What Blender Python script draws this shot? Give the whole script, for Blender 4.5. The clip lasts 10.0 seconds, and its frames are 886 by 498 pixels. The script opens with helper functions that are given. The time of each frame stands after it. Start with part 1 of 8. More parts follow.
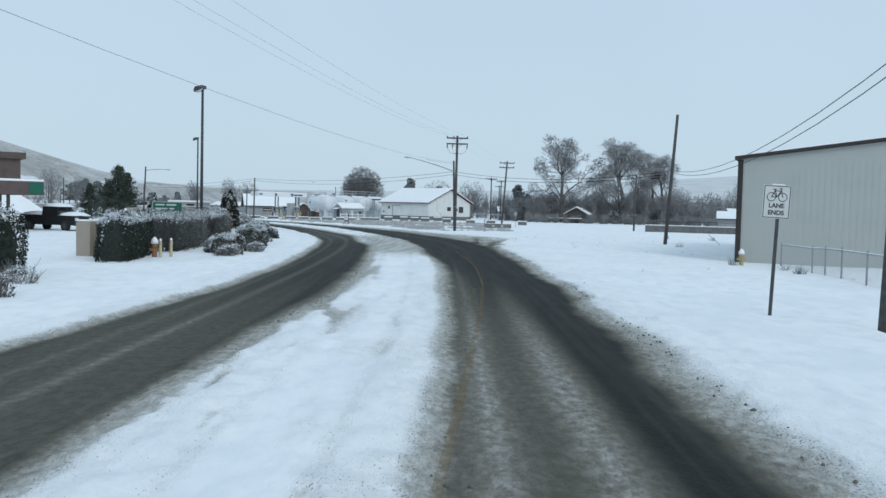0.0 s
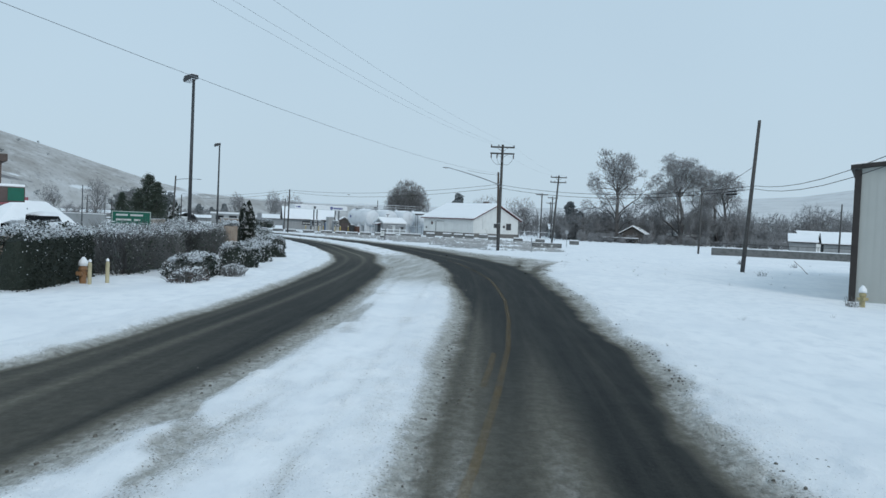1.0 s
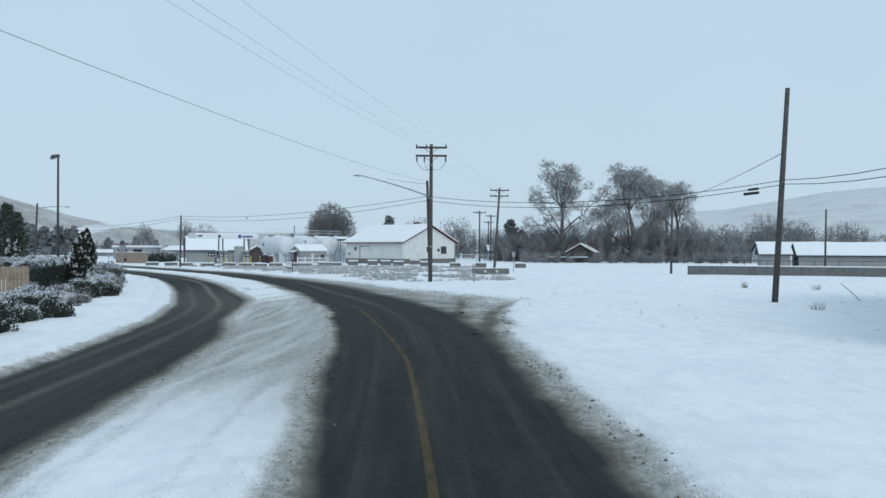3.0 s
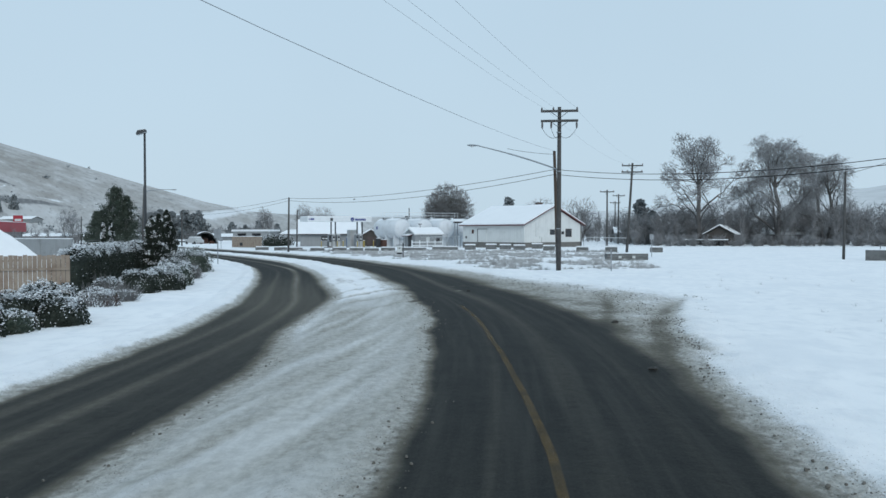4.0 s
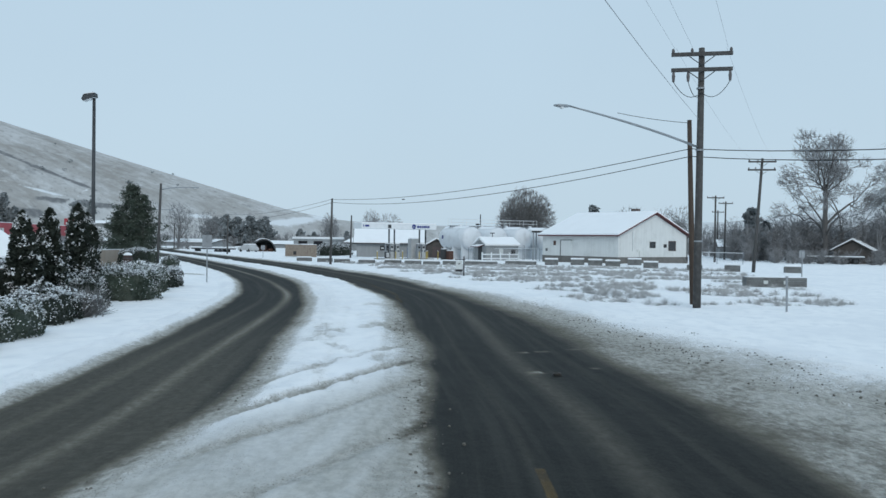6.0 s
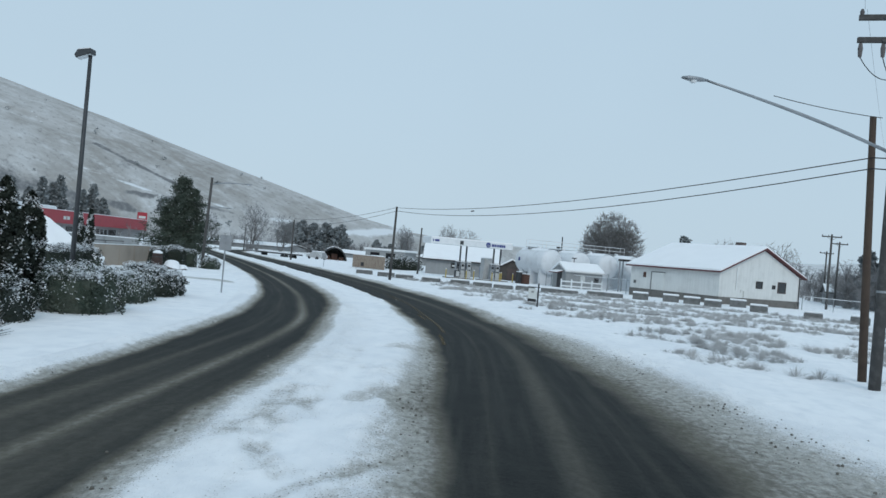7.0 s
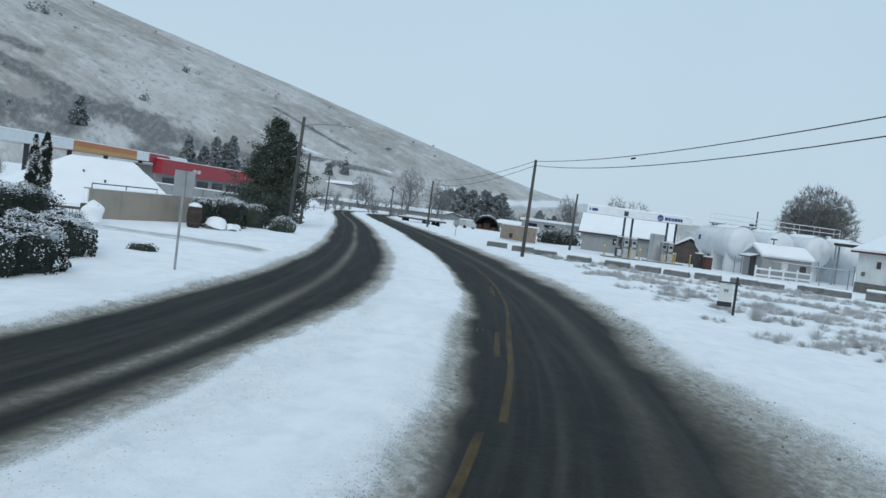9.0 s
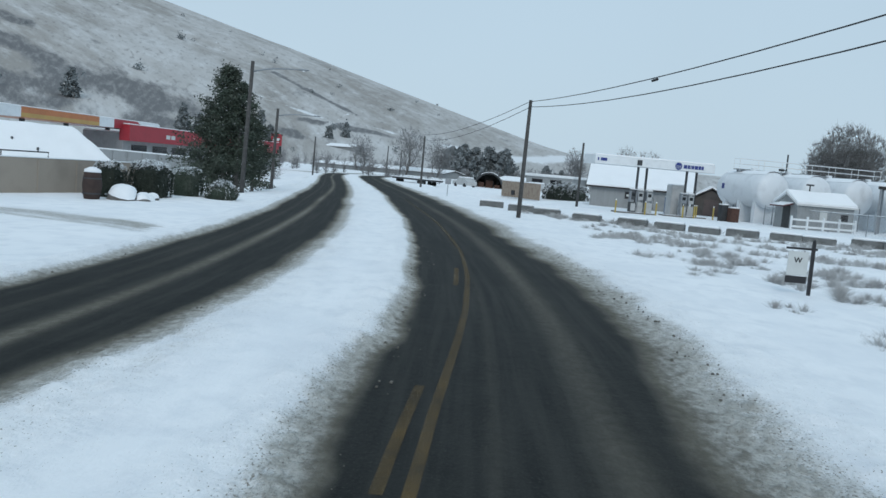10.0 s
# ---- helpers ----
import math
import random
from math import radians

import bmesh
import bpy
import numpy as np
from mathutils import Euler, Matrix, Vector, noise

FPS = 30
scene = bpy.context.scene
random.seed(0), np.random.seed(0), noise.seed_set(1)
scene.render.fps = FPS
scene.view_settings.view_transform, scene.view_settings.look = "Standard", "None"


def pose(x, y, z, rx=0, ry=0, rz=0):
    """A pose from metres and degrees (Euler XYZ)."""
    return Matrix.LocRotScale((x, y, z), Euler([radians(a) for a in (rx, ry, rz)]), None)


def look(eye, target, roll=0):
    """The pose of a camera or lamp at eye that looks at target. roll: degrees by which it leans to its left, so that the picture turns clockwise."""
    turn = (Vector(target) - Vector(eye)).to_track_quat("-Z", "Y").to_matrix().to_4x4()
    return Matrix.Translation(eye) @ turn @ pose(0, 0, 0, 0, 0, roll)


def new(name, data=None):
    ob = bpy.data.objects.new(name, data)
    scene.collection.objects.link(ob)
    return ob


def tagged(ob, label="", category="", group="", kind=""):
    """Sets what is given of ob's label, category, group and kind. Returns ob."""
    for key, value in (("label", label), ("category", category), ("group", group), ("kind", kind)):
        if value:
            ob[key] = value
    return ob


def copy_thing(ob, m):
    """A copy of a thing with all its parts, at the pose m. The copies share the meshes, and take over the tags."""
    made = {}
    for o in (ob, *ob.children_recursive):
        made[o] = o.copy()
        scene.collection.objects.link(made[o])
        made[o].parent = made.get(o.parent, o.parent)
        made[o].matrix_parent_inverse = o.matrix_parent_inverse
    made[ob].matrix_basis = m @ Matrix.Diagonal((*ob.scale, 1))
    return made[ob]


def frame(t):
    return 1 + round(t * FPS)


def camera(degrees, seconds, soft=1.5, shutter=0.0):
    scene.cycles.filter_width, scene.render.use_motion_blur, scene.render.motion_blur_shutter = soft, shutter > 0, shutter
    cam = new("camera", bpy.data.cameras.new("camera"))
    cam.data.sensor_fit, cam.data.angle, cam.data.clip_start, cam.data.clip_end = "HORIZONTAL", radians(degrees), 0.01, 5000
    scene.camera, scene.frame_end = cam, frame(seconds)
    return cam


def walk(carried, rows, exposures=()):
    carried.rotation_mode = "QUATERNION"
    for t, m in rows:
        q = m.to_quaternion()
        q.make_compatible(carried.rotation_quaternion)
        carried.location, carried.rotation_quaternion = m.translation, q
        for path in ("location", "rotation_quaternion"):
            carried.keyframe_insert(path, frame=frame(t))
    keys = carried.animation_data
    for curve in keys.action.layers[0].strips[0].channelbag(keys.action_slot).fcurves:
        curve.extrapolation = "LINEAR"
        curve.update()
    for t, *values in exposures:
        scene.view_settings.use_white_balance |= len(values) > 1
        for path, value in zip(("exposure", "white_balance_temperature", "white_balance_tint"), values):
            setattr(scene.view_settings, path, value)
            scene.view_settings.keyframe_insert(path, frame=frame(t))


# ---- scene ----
cam = camera(55.4, 10.0)
PATH = [
    (0, (0.016, 0.257, 2.246), (0.022, 2.255, 2.152), 1.4),
    (0.5, (0.497, 4.609, 2.278), (0.467, 6.608, 2.211), 0.9),
    (1, (0.903, 9.152, 2.317), (0.787, 11.147, 2.257), 2.4),
    (1.5, (1.253, 13.727, 2.342), (1.065, 15.717, 2.26), 1.1),
    (2, (1.528, 18.124, 2.315), (1.407, 20.12, 2.266), -0.7),
    (2.2, (1.615, 19.952, 2.315), (1.569, 21.951, 2.308), -1.5),
    (3.3, (1.15, 29.977, 2.399), (1.188, 31.977, 2.399), 0.3),
    (3.5, (1.061, 31.762, 2.394), (1.015, 33.761, 2.377), 0.8),
    (4, (0.825, 36.056, 2.38), (0.577, 38.04, 2.339), -0.1),
    (4.5, (0.493, 40.5, 2.33), (0.148, 42.469, 2.284), -0.2),
    (4.7, (0.331, 42.252, 2.323), (-0.023, 44.22, 2.278), -0.1),
    (5, (0.036, 44.837, 2.323), (-0.331, 46.802, 2.28), -0.4),
    (5.2, (-0.152, 46.642, 2.343), (-0.529, 48.605, 2.303), -0.5),
    (6.3, (-1.479, 56.64, 2.454), (-1.945, 58.585, 2.453), 1.7),
    (6.5, (-1.777, 58.449, 2.447), (-2.275, 60.386, 2.459), 2.5),
    (7, (-2.623, 63.019, 2.516), (-3.239, 64.922, 2.532), 4.9),
    (7.5, (-3.449, 67.428, 2.557), (-4.133, 69.308, 2.53), 5.7),
    (8, (-4.369, 71.739, 2.525), (-5.142, 73.582, 2.476), 6.2),
    (8.5, (-5.551, 75.947, 2.515), (-6.48, 77.718, 2.455), 7.4),
    (9, (-6.807, 80.127, 2.44), (-7.782, 81.871, 2.348), 7.2),
    (9.5, (-8.286, 84.362, 2.372), (-9.239, 86.115, 2.225), 5.6),
    (10, (-9.792, 88.633, 2.336), (-10.776, 90.364, 2.148), 4.9),
]
walk(cam, [(t, look(eye, target, roll)) for t, eye, target, roll in PATH],
     exposures=[(0, -0.03), (1, -0.10), (2, 0.03), (3.5, -0.06), (4.5, 0.0), (6.5, -0.09), (7.5, -0.13), (9, -0.08), (10, -0.10)])

# ---- world and sun: overcast winter sky ----
world = bpy.data.worlds.new("overcast")
scene.world = world
world.use_nodes = True
wn, wl = world.node_tree.nodes, world.node_tree.links
wn.clear()
sky = wn.new("ShaderNodeTexSky")
sky.sky_type, sky.sun_disc = "NISHITA", False
sky.sun_elevation, sky.sun_rotation = radians(38), radians(150)
sky.air_density, sky.dust_density = 1.0, 3.0
dim = wn.new("ShaderNodeVectorMath")
dim.operation = "SCALE"
dim.inputs[3].default_value = 0.10
wl.new(sky.outputs[0], dim.inputs[0])
coord = wn.new("ShaderNodeTexCoord")
split = wn.new("ShaderNodeSeparateXYZ")
wl.new(coord.outputs["Generated"], split.inputs[0])
rise = wn.new("ShaderNodeMapRange")
rise.inputs[1].default_value, rise.inputs[2].default_value = 0.0, 0.6
wl.new(split.outputs[2], rise.inputs[0])
cloud = wn.new("ShaderNodeValToRGB")
cloud.color_ramp.elements[0].color = (0.604, 0.772, 0.903, 1)
cloud.color_ramp.elements[1].color = (0.530, 0.722, 0.888, 1)
wl.new(rise.outputs[0], cloud.inputs[0])
wisps = wn.new("ShaderNodeTexNoise")
wisps.inputs["Scale"].default_value, wisps.inputs["Detail"].default_value = 2.2, 3
wl.new(coord.outputs["Generated"], wisps.inputs["Vector"])
veil = wn.new("ShaderNodeMixRGB")
veil.blend_type = "MULTIPLY"
veil.inputs[0].default_value = 0.10
wl.new(cloud.outputs[0], veil.inputs[1])
wl.new(wisps.outputs["Fac"], veil.inputs[2])
cover = wn.new("ShaderNodeMixRGB")
cover.inputs[0].default_value = 0.93
wl.new(dim.outputs[0], cover.inputs[1])
wl.new(veil.outputs[0], cover.inputs[2])
back = wn.new("ShaderNodeBackground")
back.inputs[1].default_value = 1.0
wl.new(cover.outputs[0], back.inputs[0])
wout = wn.new("ShaderNodeOutputWorld")
wl.new(back.outputs[0], wout.inputs[0])

sun = new("sun", bpy.data.lights.new("sun", "SUN"))
sun.data.energy, sun.data.angle, sun.data.color = 0.85, radians(25), (1.0, 0.97, 0.93)
sun.matrix_world = look((60, -80, 90), (0, 40, 0))


# ---- materials ----
def material(name, colour, rough=0.8, metal=0.0, vary=0.25, scale=3.0, bump=0.2, fine=40.0, second=None, amount=0.5, spec=0.4):
    """A surface with colour drift at two scales, an optional second colour in patches, and fine relief."""
    m = bpy.data.materials.new(name)
    m.use_nodes = True
    n, l = m.node_tree.nodes, m.node_tree.links
    b = n["Principled BSDF"]
    b.inputs["Roughness"].default_value, b.inputs["Metallic"].default_value = rough, metal
    b.inputs["Specular IOR Level"].default_value = spec
    geo = n.new("ShaderNodeNewGeometry")
    big = n.new("ShaderNodeTexNoise")
    big.inputs["Scale"].default_value, big.inputs["Detail"].default_value = scale, 5
    small = n.new("ShaderNodeTexNoise")
    small.inputs["Scale"].default_value, small.inputs["Detail"].default_value = fine, 3
    l.new(geo.outputs["Position"], big.inputs["Vector"])
    l.new(geo.outputs["Position"], small.inputs["Vector"])
    mix = n.new("ShaderNodeMixRGB")
    dark = tuple(c * (1 - vary) for c in colour)
    other = second if second else dark
    mix.inputs[1].default_value = (*colour, 1)
    mix.inputs[2].default_value = (*other, 1)
    ramp = n.new("ShaderNodeMapRange")
    ramp.inputs[1].default_value, ramp.inputs[2].default_value = 0.62 - 0.35 * amount, 0.85 - 0.35 * amount
    l.new(big.outputs["Fac"], ramp.inputs[0])
    l.new(ramp.outputs[0], mix.inputs[0])
    grain = n.new("ShaderNodeMixRGB")
    grain.blend_type = "MULTIPLY"
    grain.inputs[0].default_value = min(1.0, vary * 1.6)
    l.new(mix.outputs[0], grain.inputs[1])
    lift = n.new("ShaderNodeMapRange")
    lift.inputs[3].default_value, lift.inputs[4].default_value = 0.55, 1.3
    l.new(small.outputs["Fac"], lift.inputs[0])
    l.new(lift.outputs[0], grain.inputs[2])
    l.new(grain.outputs[0], b.inputs["Base Color"])
    if bump:
        bp = n.new("ShaderNodeBump")
        bp.inputs["Strength"].default_value, bp.inputs["Distance"].default_value = bump, 0.02
        l.new(small.outputs["Fac"], bp.inputs["Height"])
        l.new(bp.outputs[0], b.inputs["Normal"])
    return m


def streaked(name, colour, dark, pitch=0.2, rough=0.6, axis="X", metal=0.0):
    """Upright ribs or boards with vertical streaks; axis is the object axis that the ribs repeat along."""
    m = material(name, colour, rough, metal, 0.12, 1.2, 0.05, 18.0, dark, 0.35)
    n, l = m.node_tree.nodes, m.node_tree.links
    b = n["Principled BSDF"]
    tc = n.new("ShaderNodeTexCoord")
    mp = n.new("ShaderNodeMapping")
    mp.inputs["Scale"].default_value = (6, 6, 0.35)
    l.new(tc.outputs["Object"], mp.inputs[0])
    st = n.new("ShaderNodeTexNoise")
    st.inputs["Scale"].default_value, st.inputs["Detail"].default_value = 1.0, 4
    l.new(mp.outputs[0], st.inputs["Vector"])
    old = b.inputs["Base Color"].links[0].from_socket
    mul = n.new("ShaderNodeMixRGB")
    mul.blend_type = "MULTIPLY"
    mul.inputs[0].default_value = 0.22
    mr = n.new("ShaderNodeMapRange")
    mr.inputs[1].default_value, mr.inputs[2].default_value, mr.inputs[3].default_value = 0.3, 0.7, 0.55
    l.new(st.outputs["Fac"], mr.inputs[0])
    l.new(old, mul.inputs[1])
    l.new(mr.outputs[0], mul.inputs[2])
    l.new(mul.outputs[0], b.inputs["Base Color"])
    wv = n.new("ShaderNodeTexWave")
    wv.bands_direction = axis
    wv.inputs["Scale"].default_value = 0.314 / pitch
    l.new(tc.outputs["Object"], wv.inputs["Vector"])
    bp = n.new("ShaderNodeBump")
    bp.inputs["Strength"].default_value, bp.inputs["Distance"].default_value = 0.5, 0.02
    l.new(wv.outputs["Fac"], bp.inputs["Height"])
    l.new(bp.outputs[0], b.inputs["Normal"])
    return m


SNOW = material("snow", (0.88, 0.90, 0.92), 0.75, 0, 0.04, 1.5, 0.5, 14.0)
SNOW_ROOF = material("roof_snow", (0.90, 0.915, 0.93), 0.75, 0, 0.03, 0.6, 0.3, 6.0)
POLE = material("weathered_pole", (0.075, 0.073, 0.071), 0.9, 0, 0.4, 6, 0.4, 60, (0.115, 0.113, 0.11), 0.4)
POLE_BROWN = material("brown_pole", (0.085, 0.062, 0.048), 0.9, 0, 0.4, 5, 0.4, 60, (0.07, 0.05, 0.04), 0.5)
STEEL = material("galvanised_steel", (0.34, 0.36, 0.38), 0.5, 0.7, 0.2, 4, 0.1, 60)
STEEL_DARK = material("dark_steel", (0.07, 0.075, 0.08), 0.55, 0.4, 0.25, 4, 0.1, 60)
WIRE_PALE = material("weathered_wire", (0.30, 0.32, 0.34), 0.6, 0, 0.1, 4, 0)
WIRE = material("black_wire", (0.02, 0.02, 0.022), 0.6, 0, 0.1, 4, 0)
CERAMIC = material("insulator_ceramic", (0.12, 0.11, 0.11), 0.35, 0, 0.2, 4, 0)
GLASS_LAMP = material("lamp_lens", (0.75, 0.77, 0.78), 0.25, 0, 0.05, 4, 0)
WHITE_WALL = streaked("white_siding", (0.70, 0.715, 0.70), (0.62, 0.635, 0.62), 0.25, 0.7, "X")
WHITE_PAINT = material("white_paint", (0.75, 0.775, 0.79), 0.5, 0, 0.08, 2, 0.05, 30)
CONCRETE = material("concrete", (0.168, 0.174, 0.172), 0.9, 0, 0.25, 3, 0.3, 40, (0.115, 0.118, 0.116), 0.5)
CONCRETE_DARK = material("dark_plinth", (0.17, 0.165, 0.155), 0.9, 0, 0.25, 2, 0.3, 40)
METAL_WALL = material("beige_steel_siding", (0.41, 0.43, 0.412), 0.5, 0, 0.06, 0.7, 0.02, 30, (0.385, 0.405, 0.388), 0.4)
TRIM_RED = material("dark_red_trim", (0.11, 0.032, 0.034), 0.6, 0, 0.2, 3, 0.05)
ROCK = material("grey_rock", (0.20, 0.195, 0.185), 0.9, 0, 0.35, 4, 0.5, 25, (0.12, 0.115, 0.11), 0.5)
TRIM_DARK = material("dark_brown_trim", (0.035, 0.03, 0.028), 0.6, 0, 0.2, 3, 0.05)
GREY_WALL = streaked("grey_siding", (0.305, 0.32, 0.325), (0.25, 0.262, 0.266), 0.3, 0.7, "X")
BEIGE_WALL = material("beige_stucco", (0.36, 0.31, 0.26), 0.9, 0, 0.15, 0.8, 0.3, 25, (0.30, 0.26, 0.22), 0.5)
BROWN_WALL = material("brown_brick_wall", (0.125, 0.095, 0.088), 0.9, 0, 0.25, 2, 0.3, 25, (0.095, 0.075, 0.07), 0.5)
SHED_WALL = material("dark_shed_boards", (0.10, 0.088, 0.08), 0.9, 0, 0.25, 2, 0.2)
FENCE_WOOD = material("fence_boards", (0.31, 0.255, 0.205), 0.9, 0, 0.3, 3, 0.3, 40, (0.24, 0.18, 0.14), 0.5)
RED = material("red_fascia", (0.36, 0.03, 0.045), 0.45, 0, 0.12, 1, 0.03, 20)
ORANGE = material("orange_fascia", (0.50, 0.18, 0.07), 0.45, 0, 0.1, 1, 0.03, 20)
YELLOW = material("yellow_fascia", (0.50, 0.31, 0.10), 0.45, 0, 0.1, 1, 0.03, 20)
GREEN = material("green_sign", (0.006, 0.115, 0.075), 0.5, 0, 0.1, 3, 0.02, 30)
SIGN_WHITE = material("sign_sheet", (0.58, 0.60, 0.59), 0.45, 0, 0.06, 4, 0.02, 30)
SIGN_BLACK = material("sign_black", (0.025, 0.025, 0.028), 0.5, 0, 0.1, 4, 0.02, 30)
NAVY = material("navy_print", (0.03, 0.05, 0.22), 0.45, 0, 0.1, 4, 0)
TANK_WHITE = material("tank_paint", (0.72, 0.75, 0.775), 0.4, 0, 0.1, 1.2, 0.03, 20, (0.62, 0.645, 0.665), 0.3)
SAFETY = material("safety_yellow", (0.42, 0.32, 0.09), 0.5, 0, 0.15, 4, 0.05, 30)
RUST = material("brown_box", (0.095, 0.048, 0.036), 0.7, 0, 0.3, 4, 0.1, 30)
BLUE = material("blue_plastic", (0.12, 0.17, 0.27), 0.5, 0, 0.1, 4, 0.02)
GLASS_DARK = material("dark_window", (0.02, 0.022, 0.025), 0.12, 0, 0.1, 2, 0, 20, None, 0.5, 0.6)
CAR_BLACK = material("black_car_paint", (0.018, 0.02, 0.022), 0.25, 0.1, 0.1, 2, 0)
RUBBER = material("tyre_rubber", (0.02, 0.02, 0.02), 0.85, 0, 0.2, 20, 0.2)
BARK = material("bark", (0.125, 0.117, 0.112), 0.95, 0, 0.35, 5, 0.5, 40, (0.17, 0.163, 0.158), 0.4)
# Frost grey, made paler still so the colour carries distance haze.
TWIG = material("hazed_frosted_twigs", (0.215, 0.216, 0.218), 0.95, 0, 0.25, 0.4, 0, 10, (0.345, 0.35, 0.36), 0.5)
TWIG_FROST = material("hoar_frosted_twigs", (0.135, 0.133, 0.13), 0.95, 0, 0.25, 0.8, 0, 10, (0.26, 0.267, 0.275), 0.45)
TWIG_DARK = material("bare_twigs", (0.165, 0.163, 0.160), 0.95, 0, 0.3, 0.4, 0, 10, (0.255, 0.253, 0.25), 0.4)
# Scrub grey is lightened to put haze over the far wood.
SCRUB = material("grey_scrub", (0.225, 0.224, 0.226), 0.95, 0, 0.3, 0.5, 0, 8, (0.33, 0.333, 0.342), 0.5)
LEAF = material("dark_evergreen", (0.018, 0.026, 0.018), 0.7, 0, 0.4, 3, 0, 30, (0.030, 0.038, 0.028), 0.5)
LEAF_MID = material("mid_evergreen", (0.045, 0.063, 0.045), 0.7, 0, 0.4, 2, 0, 30, (0.085, 0.10, 0.08), 0.5)
# Pale blue-grey leaf: distance haze is mixed into the colour.
LEAF_FAR = material("far_hazed_evergreen", (0.20, 0.224, 0.232), 0.8, 0, 0.3, 0.3, 0, 8, (0.255, 0.28, 0.292), 0.55)
LEAF_RED = material("winter_shrub", (0.085, 0.055, 0.05), 0.8, 0, 0.4, 4, 0, 30, (0.06, 0.065, 0.045), 0.5)
LEAF_SNOW = material("snow_on_leaves", (0.80, 0.82, 0.84), 0.8, 0, 0.06, 6, 0, 20)
SAGE = material("dry_sage", (0.49, 0.497, 0.50), 0.95, 0, 0.3, 1.5, 0, 20, (0.35, 0.351, 0.35), 0.5)
HYDRANT_PALE = material("hydrant_pale", (0.42, 0.36, 0.20), 0.5, 0, 0.2, 8, 0.05)
CREAM = material("cream_post", (0.52, 0.46, 0.30), 0.6, 0, 0.2, 8, 0.05)
HYDRANT = material("hydrant_orange", (0.30, 0.165, 0.08), 0.5, 0, 0.2, 8, 0.05)
TERRACOTTA = material("planter_brown", (0.055, 0.036, 0.031), 0.8, 0, 0.25, 4, 0.2)
LIGHT_METAL = material("pale_trailer", (0.50, 0.51, 0.51), 0.5, 0.2, 0.15, 2, 0.05)
PLAIN_ROOF = material("far_roof_brown", (0.11, 0.085, 0.075), 0.9, 0, 0.2, 2, 0.2)


# ---- geometry helpers ----
class Geo:
    """Plain vertex and face lists that become one mesh."""

    def __init__(self):
        self.v, self.f = [], []

    def add(self, verts, faces):
        k = len(self.v)
        self.v += [tuple(p) for p in verts]
        self.f += [tuple(i + k for i in f) for f in faces]
        return self

    def box(self, x0, x1, y0, y1, z0, z1, turn=0.0, bevel=0.0):
        cx, cy = (x0 + x1) / 2, (y0 + y1) / 2
        c, s = math.cos(turn), math.sin(turn)
        hx, hy = (x1 - x0) / 2, (y1 - y0) / 2
        if bevel:
            rings = [(bevel, z0), (0, z0 + bevel), (0, z1 - bevel), (bevel, z1)]
        else:
            rings = [(0, z0), (0, z1)]
        vs = []
        for b, z in rings:
            for sx, sy in ((-1, -1), (1, -1), (1, 1), (-1, 1)):
                px, py = sx * (hx - b), sy * (hy - b)
                vs.append((cx + px * c - py * s, cy + px * s + py * c, z))
        fs = [(3, 2, 1, 0)]
        for r in range(len(rings) - 1):
            for i in range(4):
                a, b2 = r * 4 + i, r * 4 + (i + 1) % 4
                fs.append((a, b2, b2 + 4, a + 4))
        e = (len(rings) - 1) * 4
        fs.append((e, e + 1, e + 2, e + 3))
        return self.add(vs, fs)

    def tube(self, pts, radii, n=8, caps=True):
        pts = [Vector(p) for p in pts]
        if not hasattr(radii, "__len__"):
            radii = [radii] * len(pts)
        vs, fs = [], []
        for i, p in enumerate(pts):
            d = (pts[min(i + 1, len(pts) - 1)] - pts[max(i - 1, 0)]).normalized()
            ref = Vector((0, 0, 1)) if abs(d.z) < 0.9 else Vector((1, 0, 0))
            a = d.cross(ref).normalized()
            b = a.cross(d)
            for k in range(n):
                w = 2 * math.pi * k / n
                vs.append(p + (a * math.cos(w) - b * math.sin(w)) * radii[i])
        for i in range(len(pts) - 1):
            for k in range(n):
                q = (k + 1) % n
                fs.append((i * n + k, i * n + q, (i + 1) * n + q, (i + 1) * n + k))
        if caps:
            fs.append(tuple(range(n))[::-1])
            fs.append(tuple((len(pts) - 1) * n + k for k in range(n)))
        return self.add(vs, fs)

    def prism(self, outline, y0, y1):
        """An outline in x, z pushed from y0 to y1."""
        n = len(outline)
        vs = [(x, y0, z) for x, z in outline] + [(x, y1, z) for x, z in outline]
        fs = [tuple(range(n)), tuple(range(2 * n - 1, n - 1, -1))]
        for i in range(n):
            j = (i + 1) % n
            fs.append((j, i, i + n, j + n))
        return self.add(vs, fs)

    def mesh(self, name, mat, smooth=False):
        me = bpy.data.meshes.new(name)
        me.from_pydata(self.v, [], self.f)
        me.materials.append(mat)
        if smooth:
            me.polygons.foreach_set("use_smooth", [True] * len(me.polygons))
        me.update()
        return me


def part(name, geo, mat, parent, label="", smooth=False, at=None):
    ob = new(name, geo.mesh(name, mat, smooth))
    ob.parent = parent
    if at:
        ob.location = at
    if label:
        tagged(ob, label)
    return ob


def share(name, mesh, parent, at, turn=0.0):
    ob = new(name, mesh)
    ob.parent = parent
    ob.location, ob.rotation_euler = at, (0, 0, turn)
    return ob


def thing(name, at, label, category, turn=0.0, group="", kind=""):
    ob = new(name)
    ob.location, ob.rotation_euler = at, (0, 0, turn)
    return tagged(ob, label, category, group, kind)


def single(name, geo, mat, label, category, group="", kind="", smooth=False, at=(0, 0, 0), turn=0.0):
    ob = new(name, geo.mesh(name, mat, smooth))
    ob.location, ob.rotation_euler = at, (0, 0, turn)
    return tagged(ob, label, category, group, kind)


